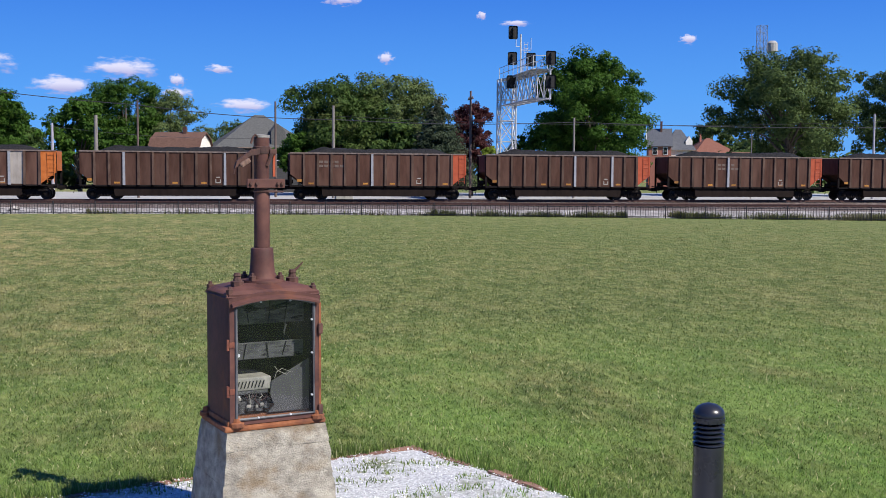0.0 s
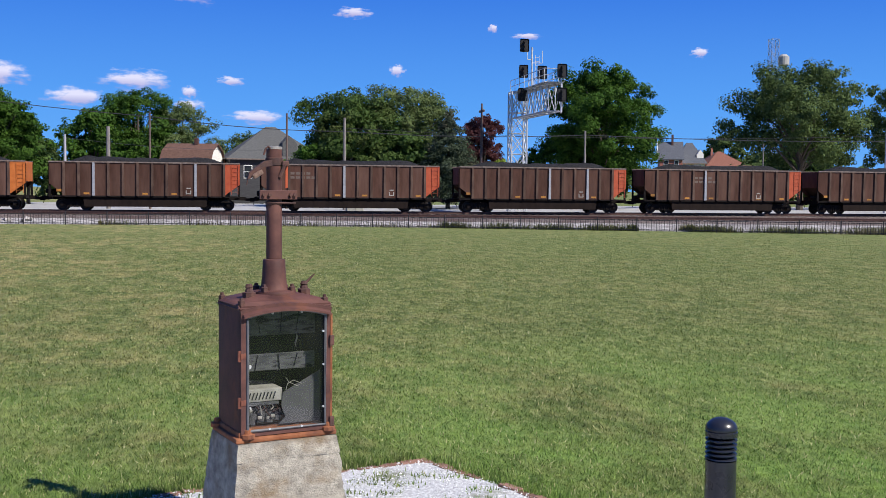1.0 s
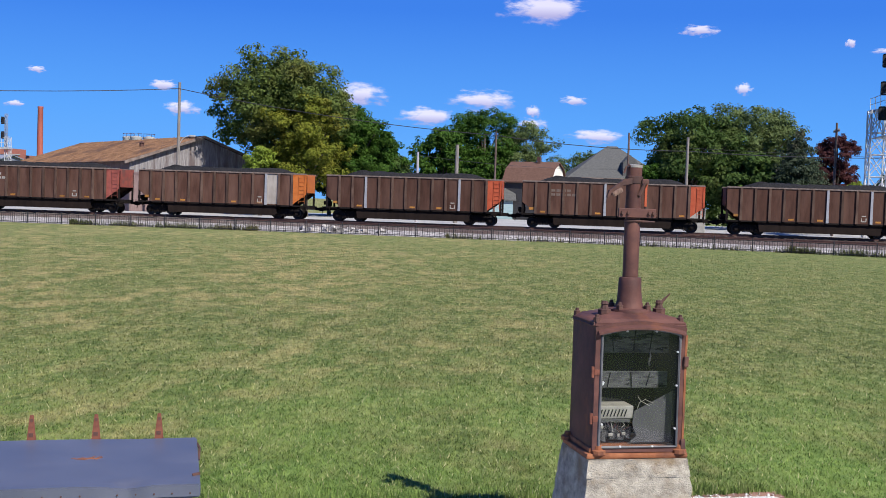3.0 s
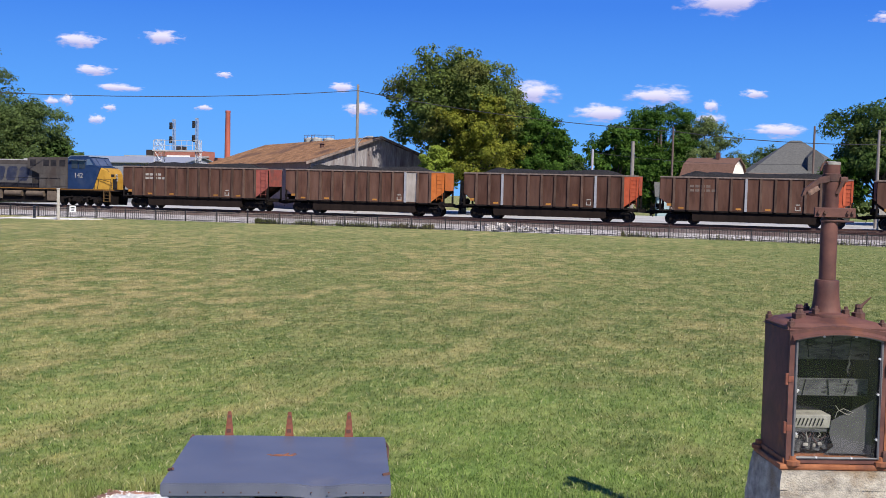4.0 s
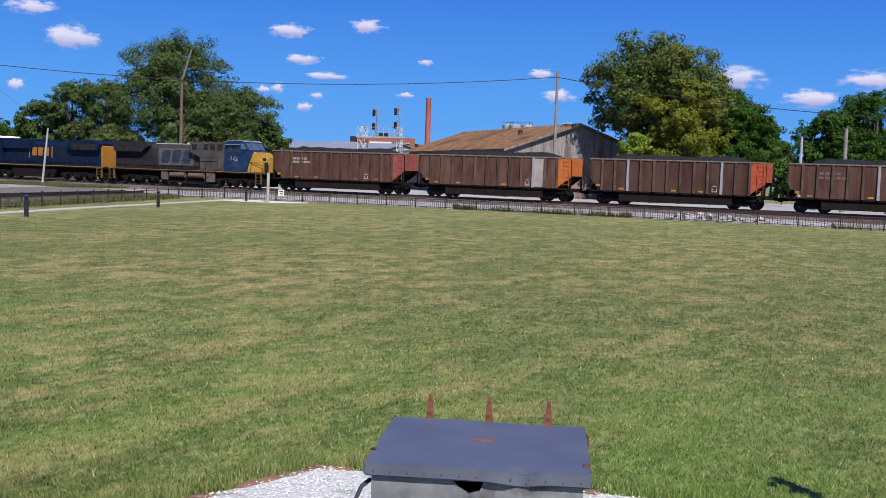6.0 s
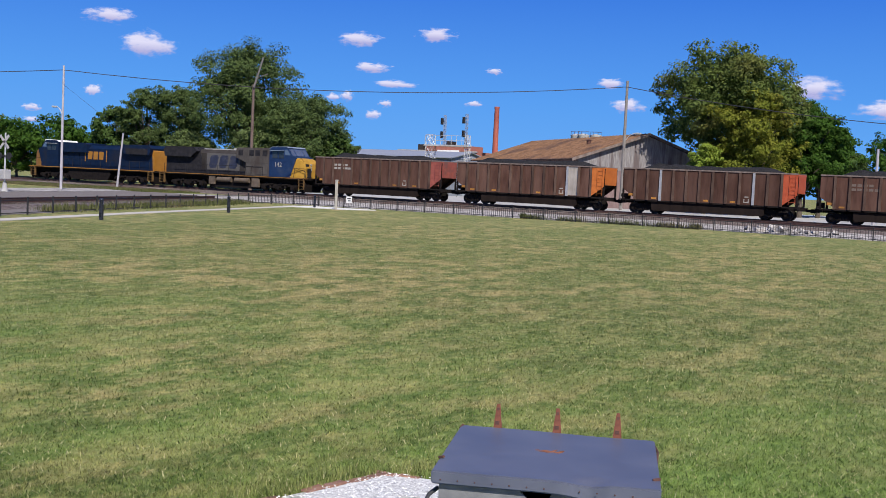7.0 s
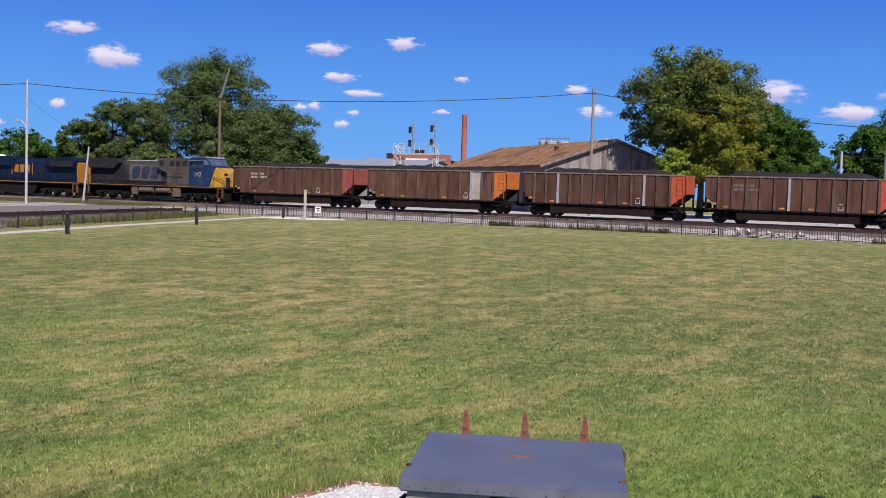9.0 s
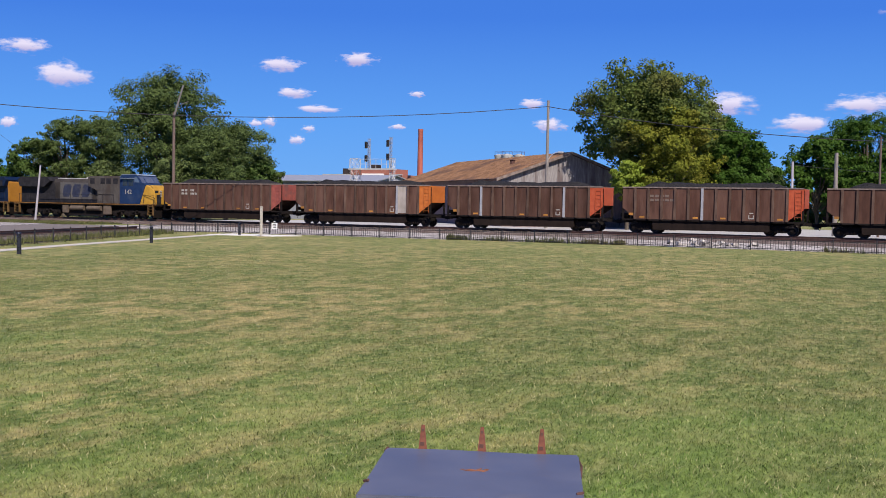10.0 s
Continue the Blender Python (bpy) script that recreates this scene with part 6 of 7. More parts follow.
h4 = hip_house("slate_roof_house", pose(94.8, 217, 0, 0, 0, -14), 5.6, 6.0, 8.3, 12.7, SIDING, SHINGLE_SLATE, "white house with steep grey slate roof", 1.2)
part("dormer", Geo().prism([(-0.7, 8.6), (-0.7, 10.2), (0, 11.2), (0.7, 10.2), (0.7, 8.6)], -2.6, 0, pose(1.9, 0, 0)), SIDING, h4, "white dormer")
h5 = hip_house("red_roof_house", pose(102.0, 218, 0), 8.6, 8.0, 7.8, 11.0, SIDING, TILE_RED, "house with low red hipped roof and chimney", 0.8, (-1.5, 0.4, 12.4))
h6 = gable_house("brown_cottage", pose(73.0, 143, 0, 0, 0, 15), 5.0, 5.0, 4.2, 6.0, SIDING, SHINGLE_BROWN, "low cottage with brown roof behind the trees")

# the big shed: G is its near eaves corner, u runs along its ridge
shed = thing("freight_shed", pose(-38.7, 110.9, 0, 0, 0, 135.8), "large weathered board shed with rusted sheet roof", "shed")
SW, SE, SR, SL = 8.2, 5.45, 8.3, 34.0
part("wall", Geo().box(0.1, SL, -SW + 0.3, SW - 0.3, -0.1, SE - 0.1), BARN_RED, shed, "faded mauve board walls")
gb = part("gable_wall", Geo().add([(x, y, z) for x in (0.0, 0.12) for y, z in ((-SW + 0.25, 0), (SW - 0.25, 0), (SW - 0.25, SE), (0, SR - 0.1), (-SW + 0.25, SE))],
     [(0, 1, 2, 3, 4), (9, 8, 7, 6, 5), (0, 4, 9, 5), (1, 6, 7, 2)]), BARN_BOARD, shed, "grey weathered board gable")
for i in range(46):
    y = -SW + 0.4 + i * 0.345
    top = SE + (SR - SE) * (1 - abs(y) / SW) - 0.2
    part("batten", Geo().box(-0.03, 0.0, y - 0.03, y + 0.03, 4.4, top), BARN_BOARD, gb)
part("lower_cladding", Geo().box(-0.05, -0.002, -SW + 0.3, SW - 0.3, 0, 4.4), BARN_RED, gb, "mauve lower cladding")
for s in (-1, 1):
    v = [(-0.5, s * (SW + 0.5), SE - 0.17), (SL, s * (SW + 0.5), SE - 0.17), (SL, 0, SR), (-0.5, 0, SR)]
    v += [(x, y, z + 0.12) for x, y, z in v]
    r = part("roof", Geo().add(v, [(3, 2, 1, 0), (4, 5, 6, 7), (0, 1, 5, 4), (1, 2, 6, 5), (2, 3, 7, 6), (3, 0, 4, 7)]), RUST_ROOF, shed, "rusted sheet roof")
    for i in range(40):
        x = -0.3 + i * 0.88
        part("roof_seam", Geo().add([(x, s * (SW + 0.5), SE - 0.05), (x + 0.06, s * (SW + 0.5), SE - 0.05), (x + 0.06, 0, SR + 0.12), (x, 0, SR + 0.12), (x + 0.03, s * (SW + 0.5), SE + 0.02), (x + 0.03, 0, SR + 0.19)],
             [(0, 1, 4), (3, 5, 2), (0, 4, 5, 3), (1, 2, 5, 4)]), RUST_ROOF, r)
    part("barge_board", Geo().add([(-0.56, s * (SW + 0.5), SE - 0.3), (-0.56, 0, SR - 0.12), (-0.56, 0, SR + 0.16), (-0.56, s * (SW + 0.5), SE + 0.0), (-0.5, s * (SW + 0.5), SE - 0.3), (-0.5, 0, SR - 0.12), (-0.5, 0, SR + 0.16), (-0.5, s * (SW + 0.5), SE + 0.0)],
         [(0, 1, 2, 3), (7, 6, 5, 4), (0, 3, 7, 4), (0, 4, 5, 1), (3, 2, 6, 7)]), CAR_RIM, shed, "dusty pale barge board")
part("roof_vent", Geo().lathe([(0.25, 0), (0.25, 0.5), (0.35, 0.55), (0.05, 0.7)], 10), RUST_DARK, shed, "", pose(8.5, 3.0, 7.2))

solid("smokestack", Geo().lathe([(0.52, 0), (0.48, 10), (0.42, 15.4), (0.46, 15.5), (0.46, 15.8), (0.3, 15.8)], 18), STACK_RED, "tall rusty red steel smokestack", "smokestack", smooth=True, m=pose(-86.9, 170, 0))
silos = [(-72.6, 172), (-70.9, 171), (-69.1, 172)]
for x, y in silos:
    s = thing("silo", pose(x, y, 0), "pale concrete silo with a railed top", "silo", "silos behind the shed")
    part("shell", Geo().lathe([(0.95, 0), (0.95, 11.0), (1.0, 11.1), (1.0, 11.3), (0.2, 11.5)], 18), CONCRETE_PALE, s, smooth=True)
    part("rail", Geo().tube([(0.95 * math.cos(k * 0.5236), 0.95 * math.sin(k * 0.5236), 11.85) for k in range(13)], 0.02, 5), RUST_DARK, s)
    for k in range(8):
        part("rail_post", Geo().rod((0.95 * math.cos(k * 0.785), 0.95 * math.sin(k * 0.785), 11.15), (0.95 * math.cos(k * 0.785), 0.95 * math.sin(k * 0.785), 11.85), 0.022, n=5), RUST_DARK, s)
fac = thing("brick_factory", pose(-100, 176, 0), "distant flat-roofed red brick factory", "factory")
part("wall", Geo().box(-8, 8.5, -4, 6, 0, 7.9).box(-2, 6, -4.2, 3, 7.9, 9.0), BRICK, fac)
part("parapet", Geo().box(-8.1, 8.6, -4.15, -4.0, 7.8, 8.0), LOCO_ROOF, fac, "white parapet band")
part("roof_unit", Geo().box(-5, -3.2, -2, 0, 7.9, 9.1).box(1, 2, -2, 0, 9.0, 9.8), LOCO_GREY, fac)
for i in range(7):
    window(fac, -6.5 + i * 2.2, -4.0, 5.0, 1.2, 1.6)
part("sign_board", Geo().box(0.5, 5.0, -4.4, -4.25, 7.7, 8.1), WHITE_PAINT, fac, "white board")
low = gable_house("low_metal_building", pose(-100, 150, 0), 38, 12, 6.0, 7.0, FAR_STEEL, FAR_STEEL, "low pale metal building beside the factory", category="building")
tower = thing("radio_tower", pose(137.0, 262, 0), "distant lattice tower with a pale drum", "tower")
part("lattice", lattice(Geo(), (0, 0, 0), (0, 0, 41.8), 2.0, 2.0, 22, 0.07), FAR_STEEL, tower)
part("drum", Geo().lathe([(0.8, 36), (1.4, 36.3), (1.4, 38.4), (0.7, 39)], 14), LOCO_ROOF, tower, "pale drum", pose(2.9, 0, -1))


# ---- trees ----
def quick_mesh(name, v, sides):
    """A mesh of loose faces of so many sides each."""
    me = bpy.data.meshes.new(name)
    n = len(v)
    me.vertices.add(n)
    me.vertices.foreach_set("co", np.asarray(v, dtype=np.float32).ravel())
    me.loops.add(n)
    me.loops.foreach_set("vertex_index", np.arange(n, dtype=np.int32))
    me.polygons.add(n // sides)
    me.polygons.foreach_set("loop_start", np.arange(0, n, sides, dtype=np.int32))
    me.update(calc_edges=True)
    return me


def crown_mesh(lobes, count, size, seed, droop=0.0):
    """Leaf sprays scattered over and inside round lobes; each spray is a small folded blade."""
    r = np.random.default_rng(seed)
    big = np.array(lobes)
    # each lobe breaks up into small clumps near its surface
    k = 15
    own = np.repeat(np.arange(len(big)), k)
    e = r.normal(size=(len(own), 3))
    e /= np.linalg.norm(e, axis=1)[:, None]
    e[:, 2] += 0.15
    small = big[own, 3] * r.uniform(0.20, 0.42, len(own))
    mid = big[own, :3] + e * (big[own, 3] * r.uniform(0.45, 0.95, len(own)))[:, None] * np.array([1, 1, 0.86])
    pick = r.choice(len(own), count, p=small ** 2 / (small ** 2).sum())
    d = r.normal(size=(count, 3))
    d /= np.linalg.norm(d, axis=1)[:, None]
    rad = small[pick] * (0.25 + 0.9 * r.random(count) ** 0.6)
    c = mid[pick] + d * rad[:, None] * np.array([1.1, 1.1, 0.75])
    d = 0.6 * d + 0.5 * e[pick]
    nrm = d * 1.0 + r.normal(size=(count, 3)) * 0.42 + np.array([0, 0, 0.3])
    nrm /= np.linalg.norm(nrm, axis=1)[:, None]
    t = np.cross(nrm, r.normal(size=(count, 3)))
    t /= np.linalg.norm(t, axis=1)[:, None]
    b = np.cross(nrm, t)
    s = (size * (0.55 + 0.9 * r.random(count)))[:, None]
    v = np.stack([c - t * s, c + b * s * 0.55 + nrm * s * 0.12, c + t * s - np.array([0, 0, droop]) * s, c - b * s * 0.55 + nrm * s * 0.12], axis=1).reshape(-1, 3)
    return quick_mesh("crown", v, 4)


def tree(x, y, h, w, base, leaves, label, seed, count=7000, size=0.30, shape="round", lobes=16, name="tree"):
    """A tapered trunk with forked limbs under a crown of leaf sprays. h: height, w: crown width, base: crown's foot."""
    r = random.Random(seed)
    t = thing(name, pose(x, y, 0), label, "tree")
    if y < 130 and x > -75:
        base = max(base, 1.9)
    cz, hz = (h + base) / 2, (h - base) / 2
    ls = []
    if shape == "cone":
        for i in range(lobes * 3):
            k = (i + 0.5) / (lobes * 3)
            z = base + (h - base) * k
            ring = w / 2 * (1 - k) ** 0.85 + 0.15
            a = i * 2.4
            ls.append((ring * 0.7 * math.cos(a), ring * 0.7 * math.sin(a), z, 0.25 + ring * 0.5))
    else:
        for i in range(lobes):
            u = -0.80 + 1.62 * (i + 0.5) / lobes
            a = i * 2.4 + r.uniform(-0.5, 0.5)
            ring = math.sqrt(max(0.05, 1 - u * u))
            k = r.uniform(0.56, 0.82)
            f = r.uniform(0.32, 0.48) * min(w / 2, hz * 1.1)
            sx = w / 2 * k * ring
            ls.append((sx * math.cos(a), sx * math.sin(a), cz + hz * u * 0.76, f))
        ls += [(0, 0, cz, 0.45 * min(w / 2, hz)), (0.22 * w / 2, 0, h - 0.36 * hz, 0.33 * min(w / 2, hz)), (-0.25 * w / 2, 0.1 * w, h - 0.40 * hz, 0.33 * min(w / 2, hz)), (0, -0.12 * w, h - 0.32 * hz, 0.30 * min(w / 2, hz))]
        for i in range(lobes):
            q = r.choice(ls[:lobes])
            a = r.uniform(0, 6.28)
            f = q[3] * r.uniform(0.35, 0.6)
            ls.append((q[0] + q[3] * math.cos(a), q[1] + q[3] * math.sin(a), q[2] + q[3] * r.uniform(-0.7, 0.6), f))
    me = crown_mesh(ls, int(count * 2.05), size * 0.72, seed)
    me.materials.append(leaves)
    tr = 0.018 * h + 0.08
    g = Geo()
    pts = [Vector((0, 0, -0.2)), Vector((r.uniform(-.1, .1), 0, base * 0.6)), Vector((r.uniform(-.3, .3), r.uniform(-.3, .3), cz)), Vector((0, 0, h - 0.35 * hz))]
    for i in range(3):
        g.rod(pts[i], pts[i + 1], tr * (1.15 - 0.33 * i), tr * (0.82 - 0.33 * i), 9)
    part("trunk", g, BARK, t, "dark rough trunk", smooth=True)
    if shape != "cone":
        limb = Geo()
        for q in ls[:lobes]:
            z = base * 0.7 + (q[2] - base * 0.7) * r.uniform(0.25, 0.5)
            a, b = Vector((0, 0, max(z, 0.5))), Vector(q[:3])
            mid = a.lerp(b, 0.5) + Vector((0, 0, 0.12 * (b - a).length))
            limb.rod(a, mid, tr * 0.42, tr * 0.28, 6).rod(mid, b, tr * 0.28, tr * 0.10, 5)
        part("limb", limb, BARK, t)
    c = new("crown", me)
    c.parent = t
    return t


MAP, OAK = "dense dark green maple tree", "broad leafy green tree"
# behind the right half
tree(39.6, 113, 16.6, 12.6, 1.9, LEAF_MAPLE, "large dense dark green maple beside the signal", 11, 38000, 0.20, lobes=22)
tree(37.5, 118.5, 8.5, 13.0, 0.4, LEAF_MAPLE, "low dark green growth behind the maple", 63, 9000, 0.24)
tree(62.8, 113, 17.2, 16.5, 4.0, LEAF_OLIVE, "tall open-crowned olive-green tree", 12, 24150, 0.22, lobes=22)
tree(76.5, 113, 16.4, 10.5, 3.0, LEAF_OLIVE, "olive-green tree at the street's edge", 13, 13650, 0.22)
tree(76.0, 137, 9.5, 8, 1.5, LEAF_OAK, OAK, 14, 4500, 0.32)
tree(113.5, 240, 17.0, 9, 2, LEAF_OLIVE, "distant rounded tree behind the red-roofed house", 15, 7000, 0.40)
tree(122.0, 240, 12.5, 11, 2, LEAF_OLIVE, OAK, 51, 4000, 0.40)
tree(52.5, 146, 7.4, 6, 1, LEAF_OAK, OAK, 16, 3000, 0.30)
tree(26.6, 115, 11.3, 5.4, 0.9, LEAF_PURPLE, "dark purple-leaved plum tree", 17, 12600, 0.15)
tree(21.7, 109, 10.3, 6.6, 0.6, LEAF_SPRUCE, "grey-green spruce with a brownish top", 18, 16800, 0.15, "cone", 18)
tree(28.0, 112, 6.0, 2.4, 1.0, LEAF_BRIGHT, "small bright yellow-green shrub tree", 19, 3150, 0.13)
tree(12.2, 116, 13.4, 12.0, 1.8, LEAF_OAK, "wide dark green tree over the street", 20, 23100, 0.20, lobes=20)
tree(19.2, 121, 14.3, 11.0, 2.0, LEAF_PALE, "rounded green tree behind the wide one", 21, 17850, 0.20, lobes=18)
tree(17.8, 112, 8.4, 6.0, 1.0, LEAF_OAK, OAK, 22, 4200, 0.28)
tree(8.0, 113, 7.0, 5.0, 0.8, LEAF_MAPLE, "low dark green tree by the dark house", 23, 8820, 0.17)
# middle
tree(-12.2, 149, 16.0, 10.6, 2.0, LEAF_MAPLE, "tall dark green tree behind the street", 24, 18900, 0.20, lobes=18)
tree(-17.2, 142, 12.8, 8.2, 1.2, LEAF_MAPLE, MAP, 25, 6500, 0.28)
tree(-6.6, 151, 14.4, 11.0, 1.0, LEAF_PALE, "pale green tree behind the gambrel house", 26, 13650, 0.18)
tree(-12.2, 140, 8.6, 7.0, 0.8, LEAF_MAPLE, MAP, 27, 5000, 0.26)
tree(2.2, 168, 11.0, 9.5, 2.0, LEAF_OLIVE, "distant sparse tree behind the house", 28, 5460, 0.21)
tree(-21.2, 122, 8.4, 7.0, 0.8, LEAF_OAK, OAK, 29, 5000, 0.28)
tree(-23.4, 114, 13.2, 8.2, 1.0, LEAF_MAPLE, "dark green maple beside the golden tree", 30, 17850, 0.18, lobes=18)
tree(-22.4, 118.5, 11.6, 8.0, 0.5, LEAF_MAPLE, MAP, 61, 9000, 0.24)
tree(-27.0, 120, 9.6, 9.0, 0.5, LEAF_MAPLE, MAP, 62, 8000, 0.26)
tree(-29.4, 111, 17.8, 13.6, 4.2, LEAF_TURNING, "very large green tree turning yellow", 31, 29400, 0.21, lobes=24)
tree(-26.6, 107.5, 13.4, 9.0, 1.4, LEAF_GOLD, "yellowing lower crown of the large tree", 32, 15750, 0.18)
tree(-30.6, 105.0, 7.6, 4.2, 2.6, LEAF_BRIGHT, "bright green young tree by the shed", 33, 5460, 0.16)
# left
tree(-98.3, 117, 20.3, 15.5, 4.0, LEAF_OLIVE, "tall loose grey-green cottonwood tree", 34, 25200, 0.22, lobes=24)
tree(-87.0, 115, 13.2, 12.5, 1.5, LEAF_OLIVE, "sloping dark green tree", 35, 21000, 0.20, lobes=20)
tree(-82.0, 116, 8.0, 6.0, 0.8, LEAF_OAK, OAK, 36, 4500, 0.28)
tree(-92.0, 111, 8.2, 8.0, 0.6, LEAF_PALE, "low bright green tree behind the engines", 37, 9000, 0.20)
tree(-103.5, 112, 8.0, 8.5, 0.6, LEAF_PALE, "low bright green tree behind the engines", 38, 9450, 0.18)
tree(-110.0, 117, 15.2, 9.0, 2.0, LEAF_OLIVE, "slim upright poplar tree", 39, 13650, 0.20)
tree(-117.0, 117, 15.0, 8.0, 2.0, LEAF_OLIVE, "slim upright poplar tree", 40, 12600, 0.20)
tree(-123.0, 117, 12.0, 8.0, 1.0, LEAF_OAK, OAK, 41, 5000, 0.30)
tree(-131.0, 114, 9.8, 11.0, 0.5, LEAF_MAPLE, MAP, 42, 6000, 0.30)
tree(-141.0, 114, 9.2, 11.0, 0.5, LEAF_MAPLE, MAP, 43, 6000, 0.30)
tree(-151.0, 116, 10.6, 11.0, 0.5, LEAF_GOLD, "browning tree at the street's end", 44, 10500, 0.20)
tree(-72.0, 178, 10.4, 9.0, 4.0, LEAF_PALE, "distant thin pale tree", 45, 1890, 0.26)


# far hedges that close the view low behind everything
def hedge(name, x0, x1, y, h, seed, count, material=LEAF_OLIVE):
    r = random.Random(seed)
    ls = []
    x = x0
    while x < x1:
        f = r.uniform(0.6, 1.1) * h * 0.5
        ls.append((x, y + r.uniform(-2, 2), f * 0.9, f))
        x += f * 1.1
    me = crown_mesh(ls, count, 0.5, seed)
    me.materials.append(material)
    return tagged(new(name, me), "low distant band of green shrubs", "shrubs", "", "stuff")


hedge("far_shrubs", -175, -120, 124, 7.0, 5, 5000)
hedge("far_shrubs", 78, 140, 152, 9.0, 6, 6000)
hedge("far_shrubs", -24, 50, 160, 6.5, 7, 6000)
hedge("far_shrubs", -118, -86, 122, 5.5, 9, 4000, LEAF_OAK)


# ---- grass, weeds and loose stone ----
def inside(p, poly):
    hit = False
    for (x0, y0), (x1, y1) in zip(poly, poly[1:] + poly[:1]):
        if (y0 > p[1]) != (y1 > p[1]) and p[0] < (x1 - x0) * (p[1] - y0) / (y1 - y0) + x0:
            hit = not hit
    return hit


def blades(name, centres, height, width, seed, material, label, lean=0.5, category="grass", spread=False):
    """One upright, slightly bent blade at each centre."""
    r = np.random.default_rng(seed)
    c = np.array(centres)
    n = len(c)
    a = r.random(n) * 6.283
    grow = 0.75 + np.hypot(c[:, 0], c[:, 1]) / 26 if spread else np.ones(n)
    h = height * (0.5 + r.random(n)) * np.sqrt(np.minimum(grow, 1.3))
    d = np.stack([np.cos(a), np.sin(a), np.zeros(n)], 1)
    side = np.stack([-np.sin(a), np.cos(a), np.zeros(n)], 1) * (width * (0.6 + 0.8 * r.random(n)) * grow)[:, None]
    up = np.array([0, 0, 1.0])
    tip = c + d * (h * lean * r.random(n))[:, None] + up * h[:, None]
    v = np.stack([c - side, c + side, tip], 1).reshape(-1, 3)
    me = quick_mesh(name, v, 3)
    me.materials.append(material)
    return tagged(new(name, me), label, category, "", "stuff")


gr = np.random.default_rng(8)
n_blades = 620000
az, d = np.radians(gr.uniform(-56, 36, n_blades)), 7.2 + 60 * gr.random(n_blades) ** 2.1
gx, gy = d * np.sin(az), d * np.cos(az)
on_pad = np.zeros(n_blades, dtype=bool)
for (xa, ya), (xb, yb) in zip(PAD, PAD[1:] + PAD[:1]):
    if ya != yb:
        on_pad ^= ((ya > gy) != (yb > gy)) & (gx < (xb - xa) * (gy - ya) / (yb - ya) + xa)
keep = (gr.random(n_blades) < (68 - d) / 34) & ~on_pad & ~((gx < -36) & (gy > 22))
pts = np.stack([gx[keep], gy[keep], np.zeros(keep.sum())], 1)
blades("lawn_grass", pts, 0.027, 0.0042, 4, GRASS, "short mown grass blades", 2.2, "grass", True)
tuft = []
while len(tuft) < 9000:
    e = gr.integers(0, 4)
    p, q = ((PAD[0], PAD[1]), (PAD[1], PAD[2]), (PAD[2], PAD[3]), (PAD[0], PAD[5]))[e]
    x, y = along(p, q, gr.random() * (Vector(q) - Vector(p)).length, (1 if e != 3 else -1) * abs(gr.normal(0.05, 0.16)) - 0.02)
    if not inside((x, y), PAD) or gr.random() < 0.08:
        tuft.append((x, y, 0.0))
blades("edge_grass", tuft, 0.065, 0.005, 5, GRASS, "longer grass at the gravel's edge", 0.8)
weeds = []
for x0, x1, n, s in ((-34, -21, 2500, 0.5), (-8, 13, 900, 0.3), (13, 24, 3500, 0.35), (27, 46, 8000, 0.9)):
    for i in range(n):
        x = x0 + (x1 - x0) * (0.5 + 0.5 * math.sin(gr.integers(0, 14) * 2.3 + gr.normal(0, 0.12)))
        k = next(i for i in range(len(FENCE) - 1) if FENCE[i][0] <= x <= FENCE[i + 1][0] and i >= 3)
        (xa, ya), (xb, yb) = FENCE[k], FENCE[k + 1]
        yy = ya + (yb - ya) * (x - xa) / (xb - xa)
        weeds.append((x, yy + abs(gr.normal(0.1, s)), 0.0))
for i in range(5000):
    d = gr.random()
    weeds.append((-43 - 11 * d + gr.normal(-0.7, 0.5), 37 + 28 * d + gr.normal(0, 0.3), 0.0))
blades("fence_weeds", weeds, 0.34, 0.018, 6, WEED, "tall weeds growing along the fence", 0.7, "weeds")
verge = []
for x0, x1, y0, y1, n in ((-105, -78, 78, 86.2, 26000), (40, 70, 54, 66, 12000)):
    for i in range(n):
        verge.append((gr.uniform(x0, x1), gr.uniform(y0, y1), 0.0))
blades("verge_grass", verge, 0.20, 0.016, 7, WEED, "rough grass on the railway verge", 0.9)
sprout = []
for k in range(150):
    x0, y0 = gr.uniform(-4.4, 2.6), gr.uniform(6.6, 9.0)
    for i in range(60):
        p = (x0 + gr.normal(0, 0.10), y0 + gr.normal(0, 0.05), 0.0)
        if inside(p, PAD):
            sprout.append(p)
blades("gravel_weeds", sprout, 0.035, 0.006, 15, GRASS, "small weeds sprouting through the gravel", 1.2, "weeds")
chips = Geo()
tetra = [(1, 1, 1), (-1, -1, 1), (-1, 1, -1), (1, -1, -1)]
crs = random.Random(9)
count = 0
while count < 14000:
    x, y = crs.uniform(-5.4, 3.2), crs.uniform(5.2, 9.4)
    if inside((x, y), PAD):
        s = crs.uniform(0.003, 0.008)
        chips.add([(x + a * s * crs.uniform(.6, 1.2), y + b * s * crs.uniform(.6, 1.2), 0.022 + c * s * 0.5) for a, b, c in tetra], [(0, 1, 2), (0, 3, 1), (0, 2, 3), (1, 3, 2)])
        count += 1
tagged(solid("gravel_stones", chips, STONE, "loose white limestone chips", "gravel"), kind="stuff")

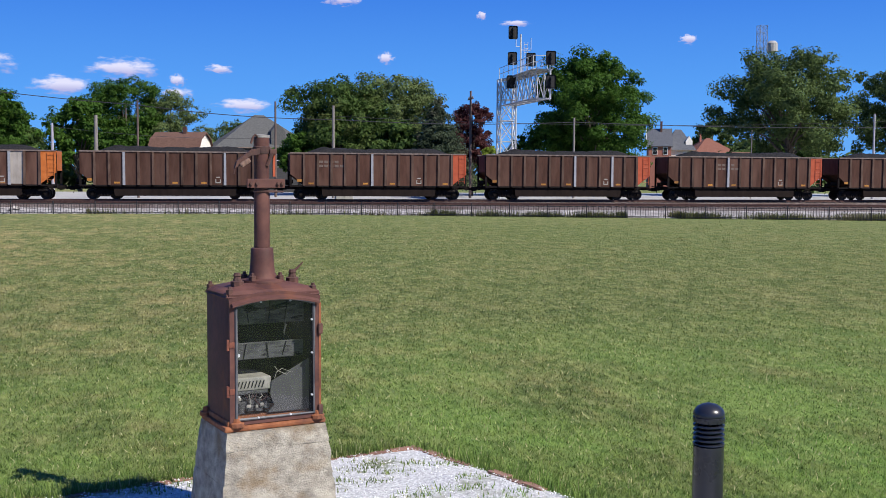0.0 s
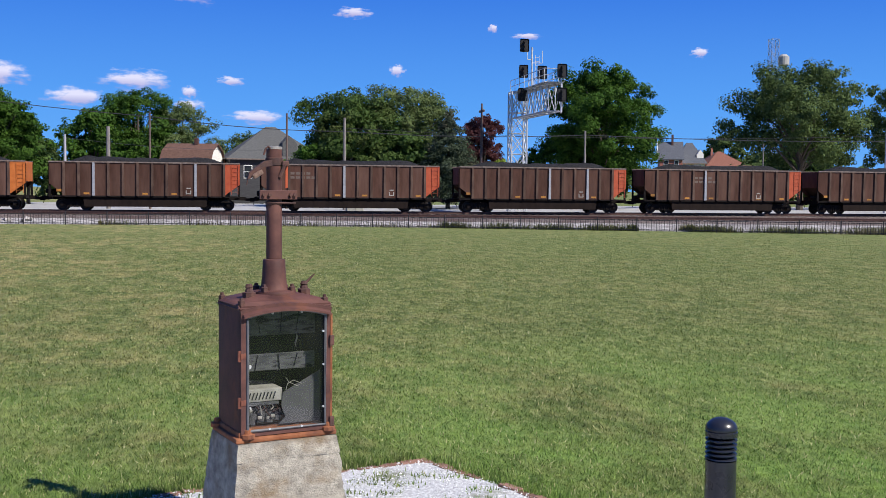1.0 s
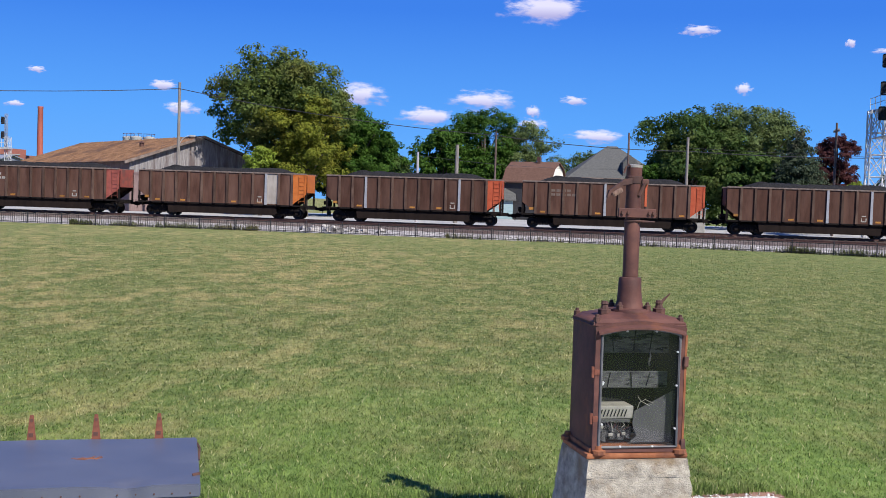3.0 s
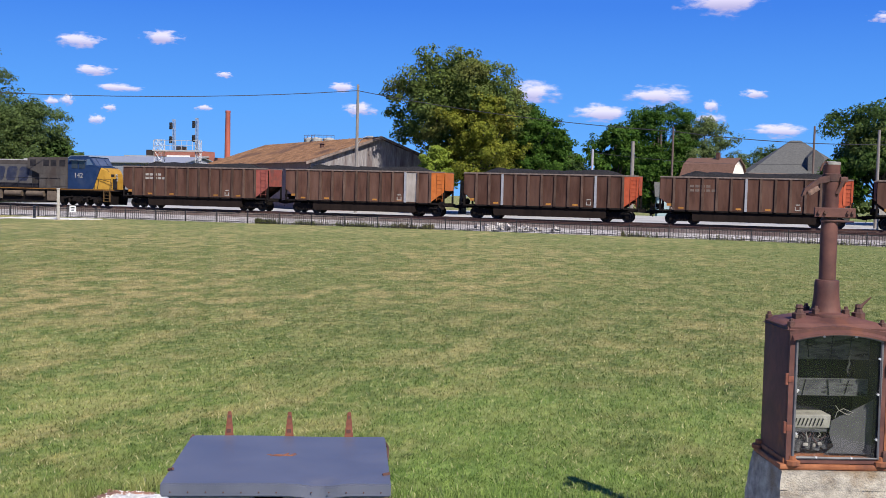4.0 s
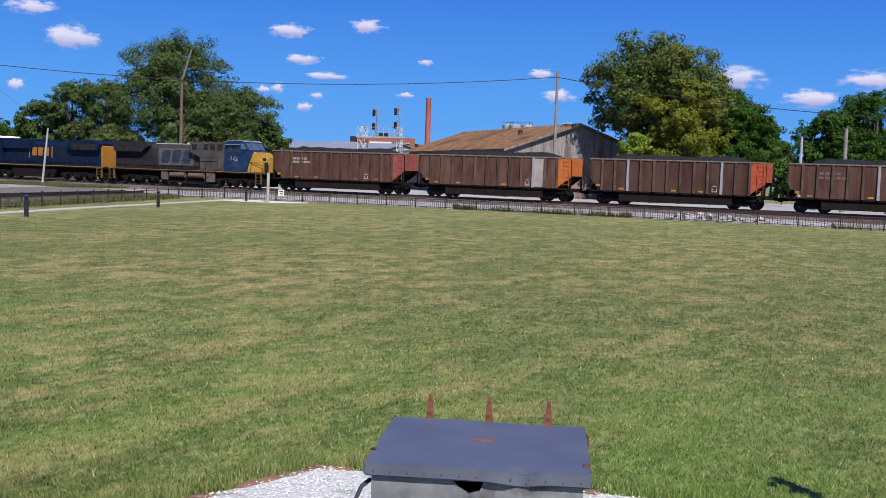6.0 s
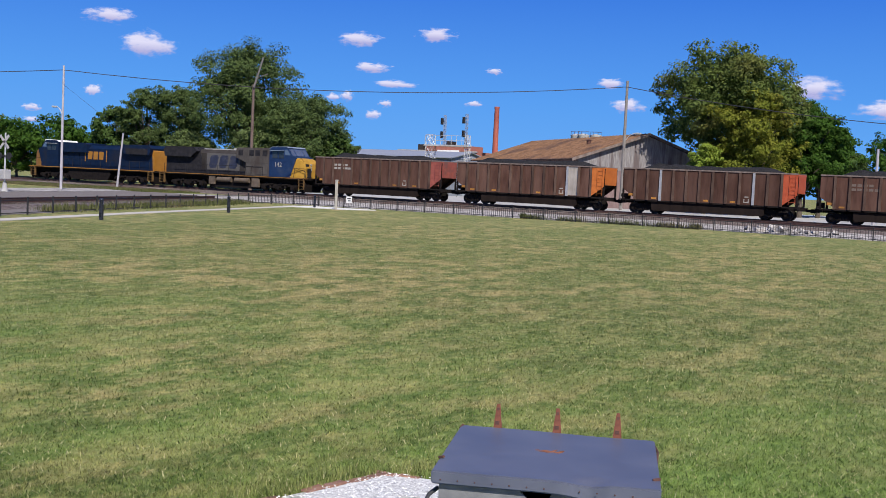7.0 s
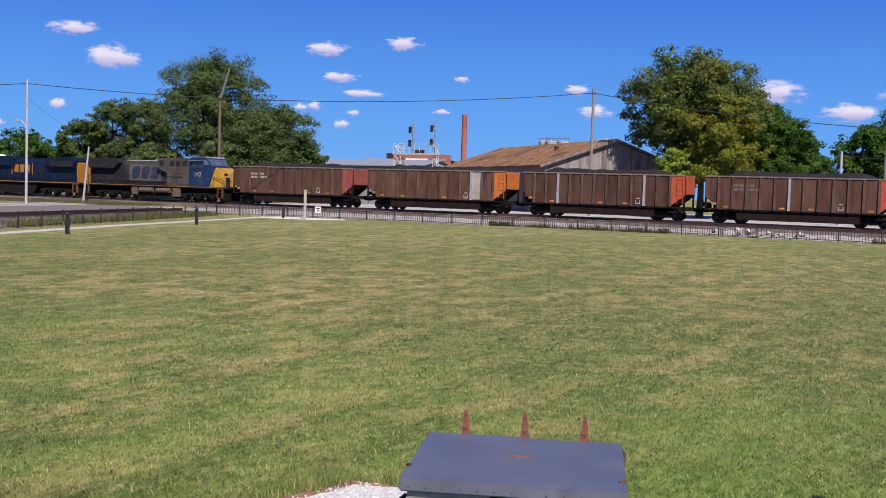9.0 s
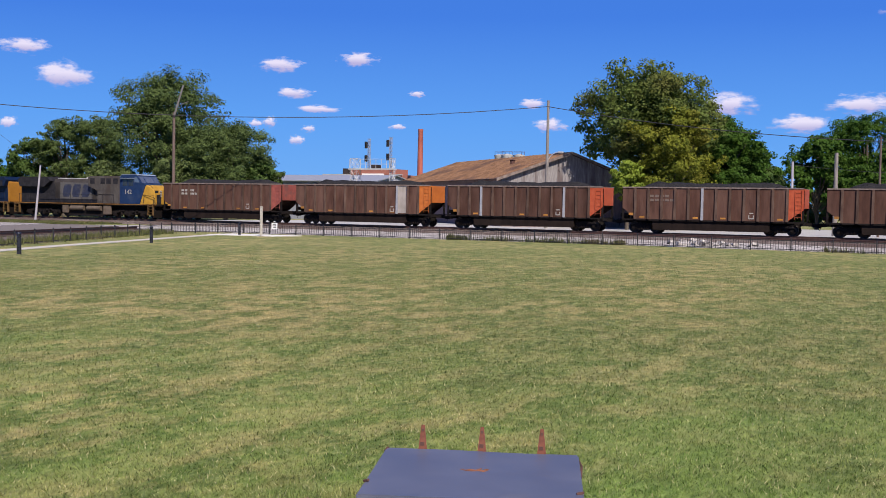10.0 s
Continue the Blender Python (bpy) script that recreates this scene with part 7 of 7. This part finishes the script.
# ---- clouds: thin far vapour, as bearings and sizes in degrees ----
CLOUDS_WEST = [(-46.9, 7.4, 1.13, 0.36), (-45.1, 6.1, 1.25, 0.54), (-34.4, 7.1, 1.04, 0.33), (-30.4, 7.5, 0.89, 0.33), (-33.7, 5.7, 0.89, 0.24), (-32.5, 4.9, 1.04, 0.18), (-35.6, 4.1, 0.36, 0.18),
               (-34.9, 4.2, 0.30, 0.24), (-32.9, 3.9, 0.33, 0.15), (-33.5, 3.3, 0.36, 0.21), (-28.3, 4.1, 0.42, 0.12), (-47.6, 3.7, 0.42, 0.27), (-50.4, 2.7, 0.42, 0.15), (-50.4, 2.1, 0.36, 0.12), (-27.3, 5.8, 0.42, 0.15)]
CLOUDS_MID = [(-21.3, 5.4, 0.65, 0.24), (-20.3, 4.3, 0.77, 0.30), (-11.4, 5.4, 1.35, 0.48), (-7.7, 4.4, 1.34, 0.38), (-4.8, 5.3, 1.55, 0.45), (-2.2, 4.8, 0.39, 0.26), (-2.2, 4.15, 0.74, 0.26), (-0.1, 5.4, 0.65, 0.21), (1.1, 3.6, 1.25, 0.34), (-1.7, 10.0, 1.93, 0.59)]
CLOUDS_EAST = [(6.1, 9.0, 0.85, 0.25), (8.4, 6.1, 0.38, 0.26), (13.4, 8.3, 0.24, 0.18), (15.2, 7.9, 0.74, 0.14), (24.0, 7.0, 0.42, 0.20)]
disc = [(0, 0, 0)] + [(1.5 * r * math.cos(6.28319 * i / 28), -0.25 * (1 - r * r), 1.5 * r * math.sin(6.28319 * i / 28)) for r in (0.5, 1.0) for i in range(28)]
disc[0] = (0, -0.25, 0)
dg = Geo().add(disc, [(0, i + 1, (i + 1) % 28 + 1) for i in range(28)] + [(i + 1, i + 29, (i + 1) % 28 + 29, (i + 1) % 28 + 1) for i in range(28)]).mesh("cloud")
dg.materials.append(CLOUD)
for az, el, w, h in CLOUDS_WEST + CLOUDS_MID + CLOUDS_EAST:
    R = 2300
    c = new("cloud", dg)
    z = EYE + R * math.tan(radians(el))
    c.matrix_basis = pose(R * math.sin(radians(az)), R * math.cos(radians(az)), z, 0, 0, -az) @ Matrix.Diagonal((R * radians(w) * 1.08, 60, R * radians(h) * 1.2, 1))
    c.visible_shadow = False
    tagged(c, "small white fair-weather cloud", "cloud", "clouds", "structure")


# ---- what moves ----
def motions():
    for ob, x in moving:
        walk(ob, [(i * 0.5, pose(x - SPEED * i * 0.5, TRACK_Y, RAIL_Z)) for i in range(21)])
    step = 0.2
    for w, a in rolling:
        walk(w, [(i * step, pose(a, 0, WHEEL_R, 0, -math.degrees(SPEED * i * step / WHEEL_R), 0)) for i in range(51)])


motions()
